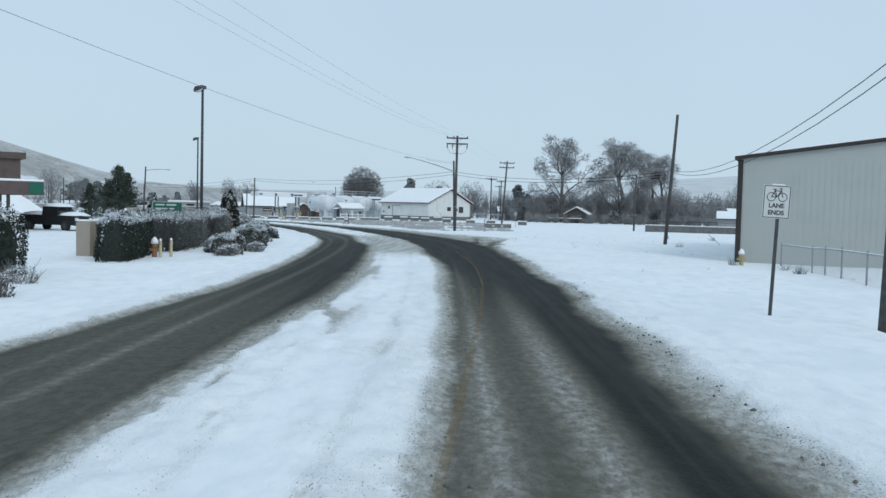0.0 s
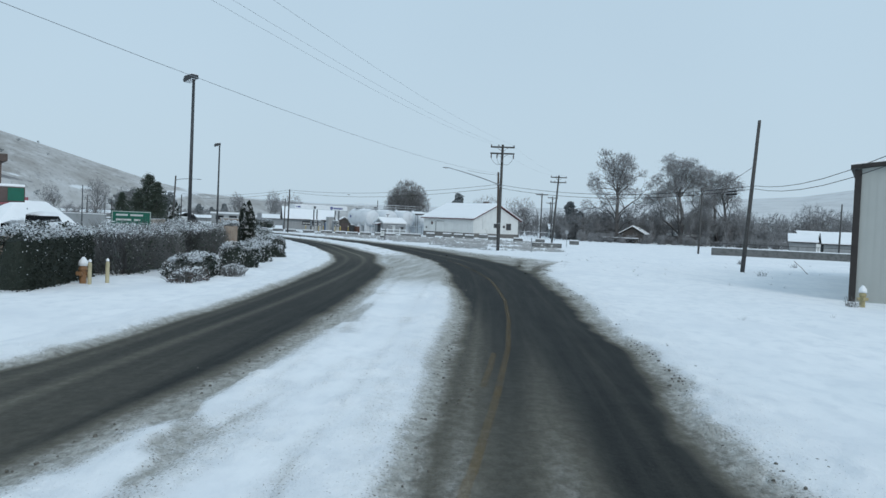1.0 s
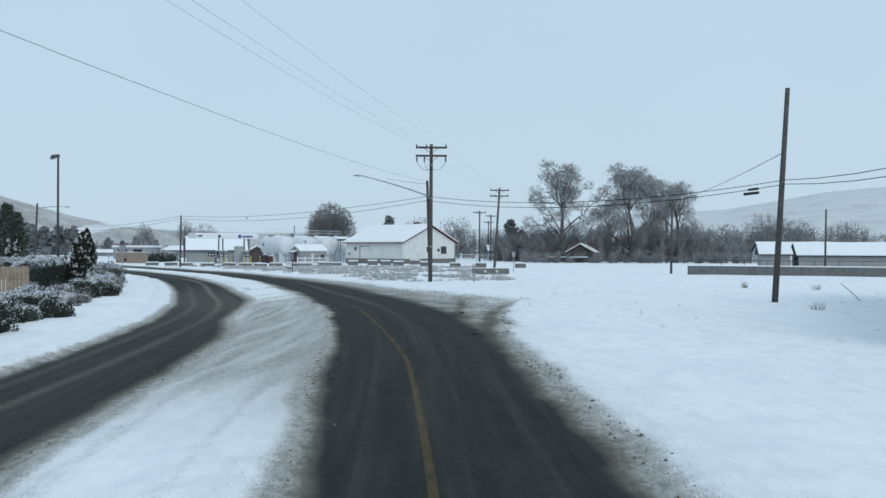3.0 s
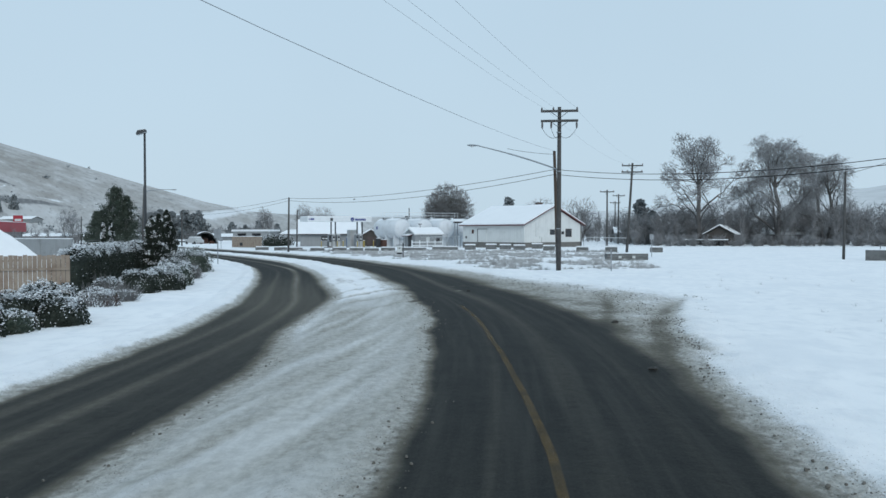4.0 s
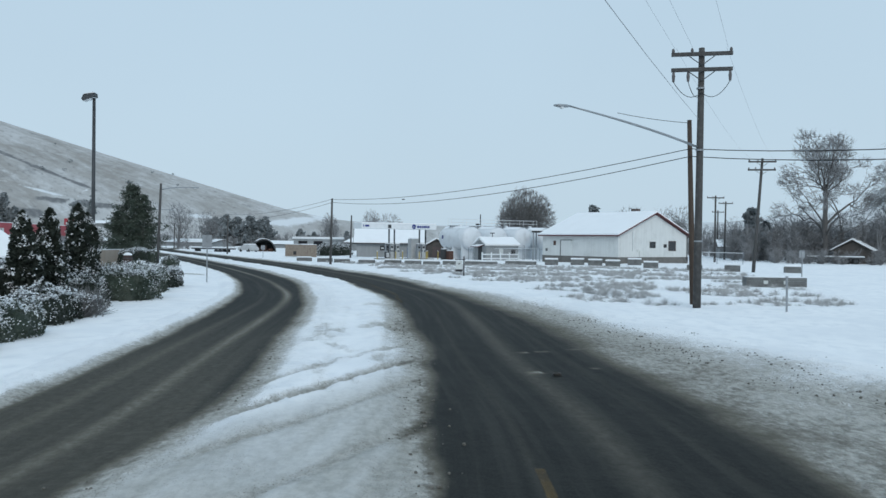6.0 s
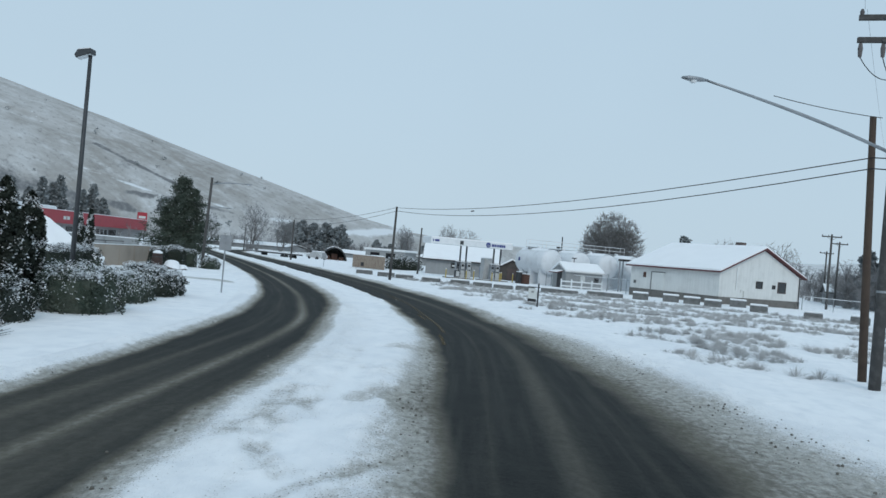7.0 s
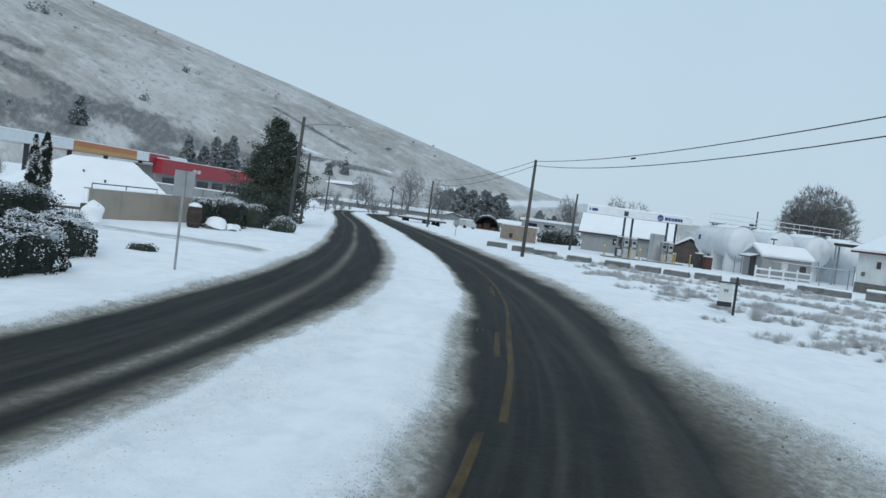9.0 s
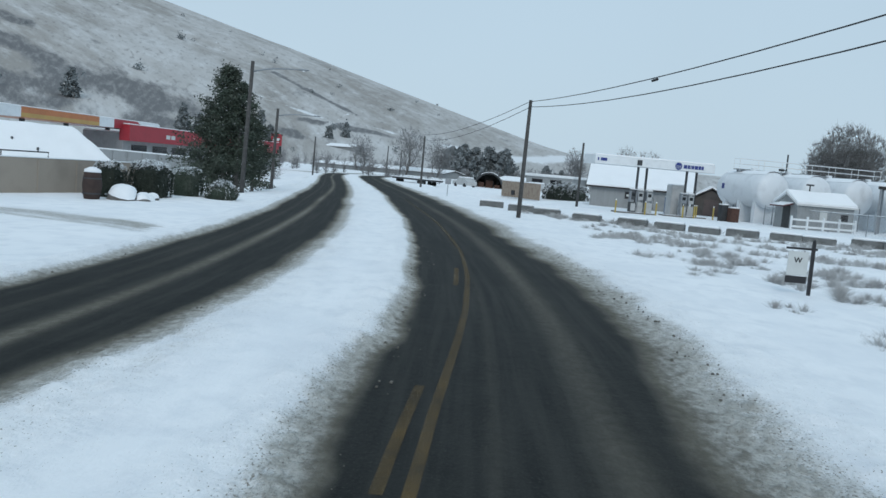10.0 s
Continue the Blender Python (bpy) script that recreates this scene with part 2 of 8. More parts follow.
# ---- the road's line and the lie of the land ----
LINE = [(-2.4, -90), (-2.2, -40), (-2.0, -10), (-1.82, 8.4), (-1.75, 25.5), (-2.1, 40.8), (-2.95, 53.2), (-4.55, 62.6), (-6.95, 70.8), (-11.75, 86.6), (-16.3, 96.3),
        (-21.6, 105.5), (-29.6, 117.6), (-37.8, 129), (-52.5, 149), (-82, 187.5), (-96, 208), (-104, 230), (-106, 256), (-102, 300), (-90, 360)]
WIDE = [(0, 1.03), (30, 1.035), (44, 1.08), (52, 1.10), (62, 1.08), (70, 1.06), (86, 1.09), (104, 1.08), (130, 1.06), (180, 1.0)]


def curve_points(step):
    out = []
    p = [Vector((*q, 0)) for q in LINE]
    for i in range(1, len(p) - 2):
        n = max(2, int((p[i + 1] - p[i]).length / step))
        for k in range(n):
            t = k / n
            a, b, c, d = p[i - 1], p[i], p[i + 1], p[i + 2]
            out.append(0.5 * ((2 * b) + (c - a) * t + (2 * a - 5 * b + 4 * c - d) * t * t + (3 * b - a - 3 * c + d) * t ** 3))
    return out


ROAD = np.array([(q.x, q.y) for q in curve_points(0.25)])
TANGENT = np.gradient(ROAD, axis=0)
TANGENT /= np.linalg.norm(TANGENT, axis=1)[:, None]
NORMAL = np.stack([TANGENT[:, 1], -TANGENT[:, 0]], 1)  # to the right of the way
ALONG = np.concatenate([[0], np.cumsum(np.linalg.norm(np.diff(ROAD, axis=0), axis=1))])
ALONG -= ALONG[np.argmin(np.abs(ROAD[:, 1]))]  # 0 where the clip begins


def smooth01(x, a, b):
    t = np.clip((x - a) / (b - a), 0, 1)
    return t * t * (3 - 2 * t)


def hashed(ix, iy, seed):
    h = np.sin(ix * 127.1 + iy * 311.7 + seed * 74.7) * 43758.5453
    return h - np.floor(h)


def value_noise(x, y, seed=0):
    ix, iy = np.floor(x), np.floor(y)
    fx, fy = x - ix, y - iy
    fx, fy = fx * fx * (3 - 2 * fx), fy * fy * (3 - 2 * fy)
    a, b = hashed(ix, iy, seed), hashed(ix + 1, iy, seed)
    c, d = hashed(ix, iy + 1, seed), hashed(ix + 1, iy + 1, seed)
    return (a * (1 - fx) + b * fx) * (1 - fy) + (c * (1 - fx) + d * fx) * fy


def fractal(x, y, seed=0, octaves=4):
    s, a, out = 1.0, 0.5, 0
    for k in range(octaves):
        out = out + a * value_noise(x * s, y * s, seed + k)
        s, a = s * 2.03, a * 0.5
    return out


def land(x, y):
    """The height of the snow field away from the road."""
    x, y = np.asarray(x, float), np.asarray(y, float)
    z = 0.30 * np.exp(-(((x + 1) / 14) ** 2 + ((y - 147) / 13) ** 2))
    z = z - 1.1 * smooth01(-x, 40, 56) * smooth01(y, 60, 90) * (1 - smooth01(y, 170, 200))
    z = z - 0.19 * smooth01(x, 10.5, 14.5) * smooth01(y, 30, 40) * (1 - smooth01(y, 80, 98))
    z = z - 0.45 * np.exp(-(((x + 76) / 12) ** 2 + ((y - 218) / 16) ** 2))
    z = z + 0.10 * (fractal(x / 9, y / 9, 3) - 0.5) + 0.05 * (fractal(x / 1.7, y / 1.7, 8) - 0.5)
    return z


def ground_z(x, y):
    return float(land(x, y)) + 0.03


def road_at(s, o):
    """The place at s metres along the road and o metres to the right of its middle."""
    i = int(np.clip(np.searchsorted(ALONG, s), 0, len(ALONG) - 1))
    q = ROAD[i] + NORMAL[i] * o * along(WIDE, s)
    return float(q[0]), float(q[1])


def offset_of(x, y):
    """Signed distance from the road's middle and the way along it, for arrays of places."""
    x, y = np.asarray(x, float).ravel(), np.asarray(y, float).ravel()
    off, al = np.full(len(x), 1e3), np.zeros(len(x))
    near = np.where((x > -170) & (x < 60) & (y > -60) & (y < 370))[0]
    coarse = np.arange(0, len(ROAD), 6)
    for k in range(0, len(near), 20000):
        i = near[k:k + 20000]
        d = (x[i, None] - ROAD[None, coarse, 0]) ** 2 + (y[i, None] - ROAD[None, coarse, 1]) ** 2
        j = coarse[np.argmin(d, 1)]
        dx, dy = x[i] - ROAD[j, 0], y[i] - ROAD[j, 1]
        side = dx * NORMAL[j, 0] + dy * NORMAL[j, 1]
        ahead = dx * TANGENT[j, 0] + dy * TANGENT[j, 1]
        off[i] = np.where(np.abs(ahead) < 1.6, side, np.sign(side) * np.sqrt(dx * dx + dy * dy))
        al[i] = ALONG[j] + np.clip(ahead, -1.6, 1.6)
        off[i] /= along(WIDE, al[i])
    return off, al


# Offsets across the way: far lane, snowed middle lane, own lane.
STRIP_L, STRIP_R = -5.6, 10.5

# Where the slush begins and ends on each side of the lanes, by the way along the road.
FAR_EDGE = [(0, -4.5), (13, -4.4), (20, -4.0), (30, -3.75), (40, -3.9), (50, -4.0), (60, -4.2), (75, -4.25), (88, -4.6), (100, -4.4), (115, -4.2)]
FAR_BARE = [(0, -1.9), (18, -1.65), (28, -1.4), (44, -1.65), (50, -1.7), (56, -2.3), (61, -2.1), (68, -1.65), (78, -1.75), (92, -2.2), (98, -1.9), (104, -1.65)]
MID_SNOW = [(0, 1.45), (20, 1.55), (31, 1.5), (38, 1.3), (44, 0.95), (55, 0.85), (70, 1.0), (82, 0.75), (95, 0.62), (104, 0.95), (112, 1.05), (150, 0.95)]
MID_BARE = [(0, 2.05), (18, 2.15), (26, 2.35), (32, 2.25), (44, 1.6), (50, 1.4), (56, 1.3), (63, 1.45), (73, 2.0), (80, 1.75), (85, 1.5), (91, 1.2), (98, 1.3), (104, 1.4), (150, 1.5)]
EDGE_BARE = [(0, 4.3), (13, 4.4), (22, 4.75), (28, 4.95), (44, 4.7), (53, 5.0), (58, 5.1), (70, 4.9), (76, 4.7), (82, 4.35), (89, 3.9), (97, 3.95), (107, 4.3), (150, 4.4)]
EDGE_SNOW = [(0, 5.3), (20, 5.45), (33, 5.65), (46, 5.6), (51, 5.85), (55, 6.7), (60, 8.2), (64, 9.7), (69, 9.2), (78, 7.2), (86, 6.6), (92, 6.0), (97, 5.2), (107, 5.5), (150, 5.5)]


def junction(o, s):
    """How much a place lies in the trampled mouth of the side street."""
    reach = along(EDGE_SNOW, s)
    return smooth01(o, 3.8, 5.4) * (1 - smooth01(o, reach - 0.7, reach + 0.25)) * smooth01(s, 47, 54) * (1 - smooth01(s, 68, 78))


def packed_snow(o, s):
    """How far the snow between the lanes is pressed to a grey crust by crossing traffic."""
    mid = smooth01(o, -2.0, -1.2) * (1 - smooth01(o, 1.2, 1.9))
    lines = 0.78 + 0.75 * (fractal(s / 3.5, (o - 0.14 * s) / 0.20, 141) - 0.47)
    return np.clip(mid * smooth01(s, 36, 45) * (1 - smooth01(s - o * 2.1, 64.5, 68)) * lines, 0, 1)


def along(table, s):
    return np.interp(s, [k[0] for k in table], [k[1] for k in table])


def snow_cover(o, s):
    """0: bare asphalt, 1: clean snow; between them film and slush."""
    w1 = 0.42 * (fractal(s / 7.0, s * 0 + 0.3, 21) - 0.47) + 0.22 * (fractal(s / 1.5, o / 1.2, 31) - 0.47)
    w2 = 0.42 * (fractal(s / 6.0, s * 0 + 7.3, 22) - 0.47) + 0.26 * (fractal(s / 1.3, o / 1.2, 32) - 0.47)
    w3 = 0.60 * (fractal(s / 5.0, s * 0 + 3.3, 23) - 0.47) + 0.40 * (fractal(s / 1.1, o / 0.9, 33) - 0.47)
    w4 = 0.30 * (fractal(s / 6.0, s * 0 + 5.3, 24) - 0.47) + 0.16 * (fractal(s / 1.2, o / 0.8, 34) - 0.47)
    far = np.clip((along(FAR_EDGE, s) + 0.16 - o + w4) / 0.52, 0, 1)
    left = np.clip((o - along(FAR_BARE, s) + w1) / (0.72 + 0.45 * np.exp(-((s - 24) / 10) ** 2)), 0, 1)
    right = np.clip((along(MID_BARE, s) - o + w2) / (along(MID_BARE, s) - along(MID_SNOW, s)), 0, 1)
    edge_r = np.clip((o - along(EDGE_BARE, s) + w3) / (along(EDGE_SNOW, s) - along(EDGE_BARE, s)), 0, 1)
    # thin dirt reaches on over the clean snow
    far = 0.88 * far + 0.12 * np.clip((along(FAR_EDGE, s) - 0.5 - o) / 0.8, 0, 1)
    left = 0.86 * left + 0.14 * np.clip((o + 0.95) / 1.0, 0, 1)
    right = 0.86 * right + 0.14 * np.clip((along(MID_SNOW, s) - o) / 1.0, 0, 1)
    edge_r = 0.86 * edge_r + 0.14 * np.clip((o - along(EDGE_SNOW, s)) / 1.8, 0, 1)
    c = np.maximum(np.maximum(far, np.minimum(left, right)), edge_r)
    c = np.where(c < 0.5, 0.5 * (c / 0.5) ** 0.85, c)
    # slush thrown up between the wheels and beside them
    late = smooth01(s, 62, 92)
    ridge = (0.10 + 0.15 * late) * np.exp(-((o + 2.72 + 0.12 * np.sin(s / 15)) / (0.13 + 0.05 * late)) ** 2) * (0.5 + fractal(s / 6, s * 0 + 2.2, 61))
    ridge = ridge + 0.07 * np.exp(-((o + 3.55) / 0.12) ** 2)
    early = 1 - smooth01(s, 11, 29)
    film = early * (0.118 + 0.05 * fractal(s / 3.5, o / 0.35, 71)) * smooth01(o, 1.3, 1.8) * (1 - smooth01(o, 3.5, 4.0))
    film = film + early * 0.15 * np.exp(-((o - 3.3) / 0.30) ** 2)
    film = film + 0.12 * np.exp(-((o - 3.35) / 0.28) ** 2) * (0.4 + 0.6 * smooth01(s, 45, 65)) * (0.5 + fractal(s / 5, s * 0 + 1.7, 77))
    film = film + 0.13 * np.exp(-((o - 2.3) / 0.42) ** 2) * (1 - smooth01(s, 24, 38)) * (0.6 + 0.8 * fractal(s / 4, o / 0.3, 79))
    film = film + 0.06 * np.exp(-((o - 2.35) / 0.10) ** 2) + 0.05 * np.exp(-((o - 4.35) / 0.12) ** 2)
    film = film + (0.055 + 0.10 * early + 0.06 * np.exp(-((s - 66) / 9) ** 2) + 0.05 * (fractal(s / 6, o / 0.3, 73) - 0.45)) * (1 - smooth01(s, 74, 92)) * smooth01(o, -4.6, -4.1) * (1 - smooth01(o, -1.9, -1.4))
    c = np.maximum(c, ridge + film)
    # packed grey snow and tyre tracks across the middle before the side street
    mid = smooth01(o, -1.5, -0.9) * (1 - smooth01(o, 0.9, 1.7))
    blotch = smooth01(fractal(s / 2.2, o / 0.45, 98), 0.46, 0.70) * (0.30 * (1 - smooth01(o, -1.0, 0.6)) + 0.12)
    c = np.maximum(c - mid * blotch * (0.12 + 0.88 * (1 - smooth01(s, 20, 40))), np.minimum(c, 0.46))
    for start, deep in ((62.0, 0.32), (65.3, 0.30), (67.7, 0.46), (70.2, 0.22)):
        across = o - 0.47 * (s - start) - 0.12 * (fractal(s / 2.0, o / 2, 96) - 0.45)
        c = c - deep * mid * np.exp(-(across / 0.13) ** 2) + 0.06 * mid * np.exp(-((across - 0.3) / 0.12) ** 2)
    ruts = np.exp(-((o - 0.15 * np.sin(s / 9) + 0.35) / 0.13) ** 2) + np.exp(-((o - 0.15 * np.sin(s / 9) - 0.75) / 0.13) ** 2)
    c = c - 0.10 * ruts * (0.5 + fractal(s / 7, s * 0, 91)) * (1 - smooth01(s, 75, 95))
    dirt = smooth01(fractal(s / 1.6, o / 0.7, 161), 0.52, 0.72) * smooth01(o, -1.3, -0.6) * (1 - smooth01(o, 0.9, 1.5)) * smooth01(s, 58, 66) * (1 - smooth01(s, 82, 92))
    c = c - 0.22 * dirt
    j = junction(o, s)
    jt = 0.5 + 0.5 * np.sin(o * 2.1 + 0.55 * s + 2.5 * fractal(s / 5, o / 3, 5))
    strewn = np.clip(0.20 + 0.60 * (o - 4.9) / (along(EDGE_SNOW, s) - 4.7), 0.14, 0.80) + 0.07 * jt + 0.5 * (fractal(s / 1.4, o / 1.1, 95) - 0.47)
    c = c + j * smooth01(o, 4.5, 5.8) * (strewn - c)
    turn_in = np.exp(-((o - 4.85 - 0.285 * (s - 55.5)) / 0.26) ** 2) * smooth01(s, 53, 56) * (1 - smooth01(s, 61, 69))
    turn_in = turn_in + np.exp(-((o - 5.1 - 0.0185 * np.maximum(0, s - 48) ** 2) / 0.26) ** 2) * smooth01(s, 46, 50) * (1 - smooth01(s, 58, 65))
    turn_in = turn_in + 0.6 * np.exp(-((o - 6.1 - 0.040 * np.maximum(0, s - 54) ** 2) / 0.25) ** 2) * smooth01(s, 50, 54) * (1 - smooth01(s, 59, 66))
    c = c * (1 - 0.55 * np.clip(turn_in * (0.5 + 0.8 * fractal(s / 1.5, o, 97)), 0, 1))
    swipe = np.exp(-((s - 69.5 - (o - 4.5) * 0.45) / 0.12) ** 2) + 0.7 * np.exp(-((s - 72.3 - (o - 4.5) * 0.5) / 0.12) ** 2)
    c = c + 0.55 * swipe * smooth01(o, 3.2, 3.6) * (1 - smooth01(o, 4.4, 5.2)) * smooth01(fractal(s / 1.5, o / 0.5, 88), 0.42, 0.6)
    return np.clip(c, 0, 1)


# ---- ground and road ----
def winter_surface(name):
    """Asphalt, slush and snow by the amount of snow that lies there; the slush is brown with grit."""
    m = bpy.data.materials.new(name)
    m.use_nodes = True
    n, l = m.node_tree.nodes, m.node_tree.links
    b = n["Principled BSDF"]
    at = n.new("ShaderNodeAttribute")
    at.attribute_name = "cover"
    lane = n.new("ShaderNodeAttribute")
    lane.attribute_name = "lane"
    way = n.new("ShaderNodeAttribute")
    way.attribute_name = "way"
    pressed = n.new("ShaderNodeAttribute")
    pressed.attribute_name = "packed"
    comb = n.new("ShaderNodeCombineXYZ")
    l.new(lane.outputs["Fac"], comb.inputs[0])
    l.new(way.outputs["Fac"], comb.inputs[1])
    drawn = n.new("ShaderNodeMapping")
    drawn.inputs["Scale"].default_value = (1, 0.55, 1)
    l.new(comb.outputs[0], drawn.inputs[0])

    def noise_tex(scale, detail=4, rough=0.6):
        t = n.new("ShaderNodeTexNoise")
        t.inputs["Scale"].default_value, t.inputs["Detail"].default_value, t.inputs["Roughness"].default_value = scale, detail, rough
        l.new(drawn.outputs[0], t.inputs["Vector"])
        return t

    def math_node(op, a, c):
        t = n.new("ShaderNodeMath")
        t.operation = op
        for i, v in enumerate((a, c)):
            if isinstance(v, (int, float)):
                t.inputs[i].default_value = v
            else:
                l.new(v, t.inputs[i])
        return t.outputs[0]

    def band(v, lo, hi):
        t = n.new("ShaderNodeMapRange")
        t.interpolation_type = "SMOOTHSTEP"
        t.inputs[1].default_value, t.inputs[2].default_value = lo, hi
        l.new(v, t.inputs[0])
        return t.outputs[0]

    def mixed(f, a, c):
        t = n.new("ShaderNodeMixRGB")
        for i, v in enumerate((f, a, c)):
            if isinstance(v, tuple):
                t.inputs[i].default_value = (*v, 1)
            else:
                l.new(v, t.inputs[i])
        return t.outputs[0]

    stretch = n.new("ShaderNodeMapping")
    stretch.inputs["Scale"].default_value = (5.5, 0.16, 1)
    l.new(comb.outputs[0], stretch.inputs[0])
    streak = n.new("ShaderNodeTexNoise")
    streak.inputs["Scale"].default_value, streak.inputs["Detail"].default_value, streak.inputs["Roughness"].default_value = 1.0, 4, 0.55
    l.new(stretch.outputs[0], streak.inputs["Vector"])
    coarse, fine, grit = noise_tex(2.2, 5), noise_tex(8, 6, 0.72), noise_tex(42, 3)
    wob = math_node("ADD", math_node("MULTIPLY", math_node("SUBTRACT", coarse.outputs["Fac"], 0.5), 0.20),
                    math_node("MULTIPLY", math_node("SUBTRACT", fine.outputs["Fac"], 0.5), 0.26))
    lump = noise_tex(8.5, 4, 0.7)
    lumps = band(lump.outputs["Fac"], 0.40, 0.64)
    wob = math_node("ADD", wob, math_node("MULTIPLY", math_node("SUBTRACT", lumps, 0.5), 0.13))
    wob = math_node("ADD", wob, math_node("MULTIPLY", math_node("SUBTRACT", streak.outputs["Fac"], 0.5), 0.06))
    edge = math_node("MULTIPLY", math_node("MULTIPLY", at.outputs["Fac"], math_node("SUBTRACT", 1.0, at.outputs["Fac"])), 4.0)
    c = math_node("ADD", at.outputs["Fac"], math_node("MULTIPLY", wob, math_node("ADD", math_node("MULTIPLY", edge, band(at.outputs["Fac"], 0.12, 0.5)), 0.07)))
    tar = mixed(band(coarse.outputs["Fac"], 0.35, 0.7), (0.0158, 0.0174, 0.0166), (0.0230, 0.0245, 0.0226))
    tar = mixed(band(streak.outputs["Fac"], 0.40, 0.72), tar, (0.036, 0.0365, 0.033))
    tar = mixed(band(grit.outputs["Fac"], 0.50, 0.78), tar, (0.045, 0.045, 0.041))
    mud = mixed(band(fine.outputs["Fac"], 0.38, 0.66), (0.128, 0.118, 0.095), (0.178, 0.167, 0.138))
    slush = mixed(band(fine.outputs["Fac"], 0.36, 0.62), (0.395, 0.384, 0.350), (0.57, 0.560, 0.525))
    slush = mixed(band(grit.outputs["Fac"], 0.58, 0.74), slush, (0.19, 0.175, 0.15))
    drift = noise_tex(0.45, 4)
    # Grey blotches in the white stand in for soft shading on lumpy snow.
    white = mixed(band(coarse.outputs["Fac"], 0.42, 0.72), (0.93, 0.94, 0.95), (0.82, 0.84, 0.865))
    white = mixed(band(drift.outputs["Fac"], 0.42, 0.72), white, (0.84, 0.86, 0.885))
    white = mixed(band(math_node("ADD", grit.outputs["Fac"], math_node("MULTIPLY", edge, 0.22)), 0.73, 0.80), white, (0.26, 0.24, 0.21))
    crust = mixed(band(fine.outputs["Fac"], 0.35, 0.65), (0.255, 0.248, 0.215), (0.41, 0.402, 0.365))
    white = mixed(math_node("MULTIPLY", pressed.outputs["Fac"], 0.95), white, crust)
    low = mixed(band(c, 0.0, 0.26), tar, mud)
    low = mixed(band(c, 0.18, 0.50), low, slush)
    full = mixed(band(c, 0.46, 0.90), low, white)
    l.new(full, b.inputs["Base Color"])
    r = n.new("ShaderNodeMapRange")
    r.inputs[1].default_value, r.inputs[2].default_value, r.inputs[3].default_value, r.inputs[4].default_value = 0.1, 0.45, 0.75, 0.9
    l.new(c, r.inputs[0])
    l.new(r.outputs[0], b.inputs["Roughness"])
    b.inputs["Specular IOR Level"].default_value = 0.10
    bp = n.new("ShaderNodeBump")
    bp.inputs["Distance"].default_value = 0.08
    l.new(math_node("ADD", math_node("MULTIPLY", edge, 0.6), 0.36), bp.inputs["Strength"])
    l.new(math_node("ADD", math_node("ADD", fine.outputs["Fac"], math_node("MULTIPLY", lumps, math_node("MULTIPLY", edge, 0.35))), math_node("MULTIPLY", coarse.outputs["Fac"], 0.8)), bp.inputs["Height"])
    l.new(bp.outputs[0], b.inputs["Normal"])
    return m


WINTER = winter_surface("winter_ground")


def grid_mesh(name, X, Y, Z, cover, lane=None, way=None, packed=None):
    rows, cols = X.shape
    me = bpy.data.meshes.new(name)
    verts = np.stack([X, Y, Z], -1).reshape(-1, 3)
    i = np.arange(rows - 1)[:, None] * cols + np.arange(cols - 1)[None, :]
    quads = np.stack([i, i + 1, i + cols + 1, i + cols], -1).reshape(-1, 4)
    me.vertices.add(len(verts))
    me.vertices.foreach_set("co", verts.ravel())
    me.loops.add(quads.size)
    me.loops.foreach_set("vertex_index", quads.ravel())
    me.polygons.add(len(quads))
    me.polygons.foreach_set("loop_start", np.arange(0, quads.size, 4))
    me.update(calc_edges=True)
    me.polygons.foreach_set("use_smooth", np.ones(len(quads), bool))
    at = me.attributes.new("cover", "FLOAT", "POINT")
    at.data.foreach_set("value", cover.ravel().astype(np.float32))
    for key, values in (("lane", lane), ("way", way), ("packed", packed)):
        if values is not None:
            extra = me.attributes.new(key, "FLOAT", "POINT")
            extra.data.foreach_set("value", values.ravel().astype(np.float32))
    me.materials.append(WINTER)
    me.update()
    return me


def axis(lo, hi, step, far):
    """Even steps between lo and hi, growing beyond them out to far."""
    mid = list(np.arange(lo, hi, step))
    out, d = [], step
    while mid[-1] + sum(out[-1:]) < far and (not out or out[-1] < far):
        d *= 1.16
        out.append((out[-1] if out else mid[-1]) + d)
    inn, d = [], step
    while not inn or inn[-1] > -far:
        d *= 1.16
        inn.append((inn[-1] if inn else mid[0]) - d)
    return np.array(inn[::-1] + mid + out)


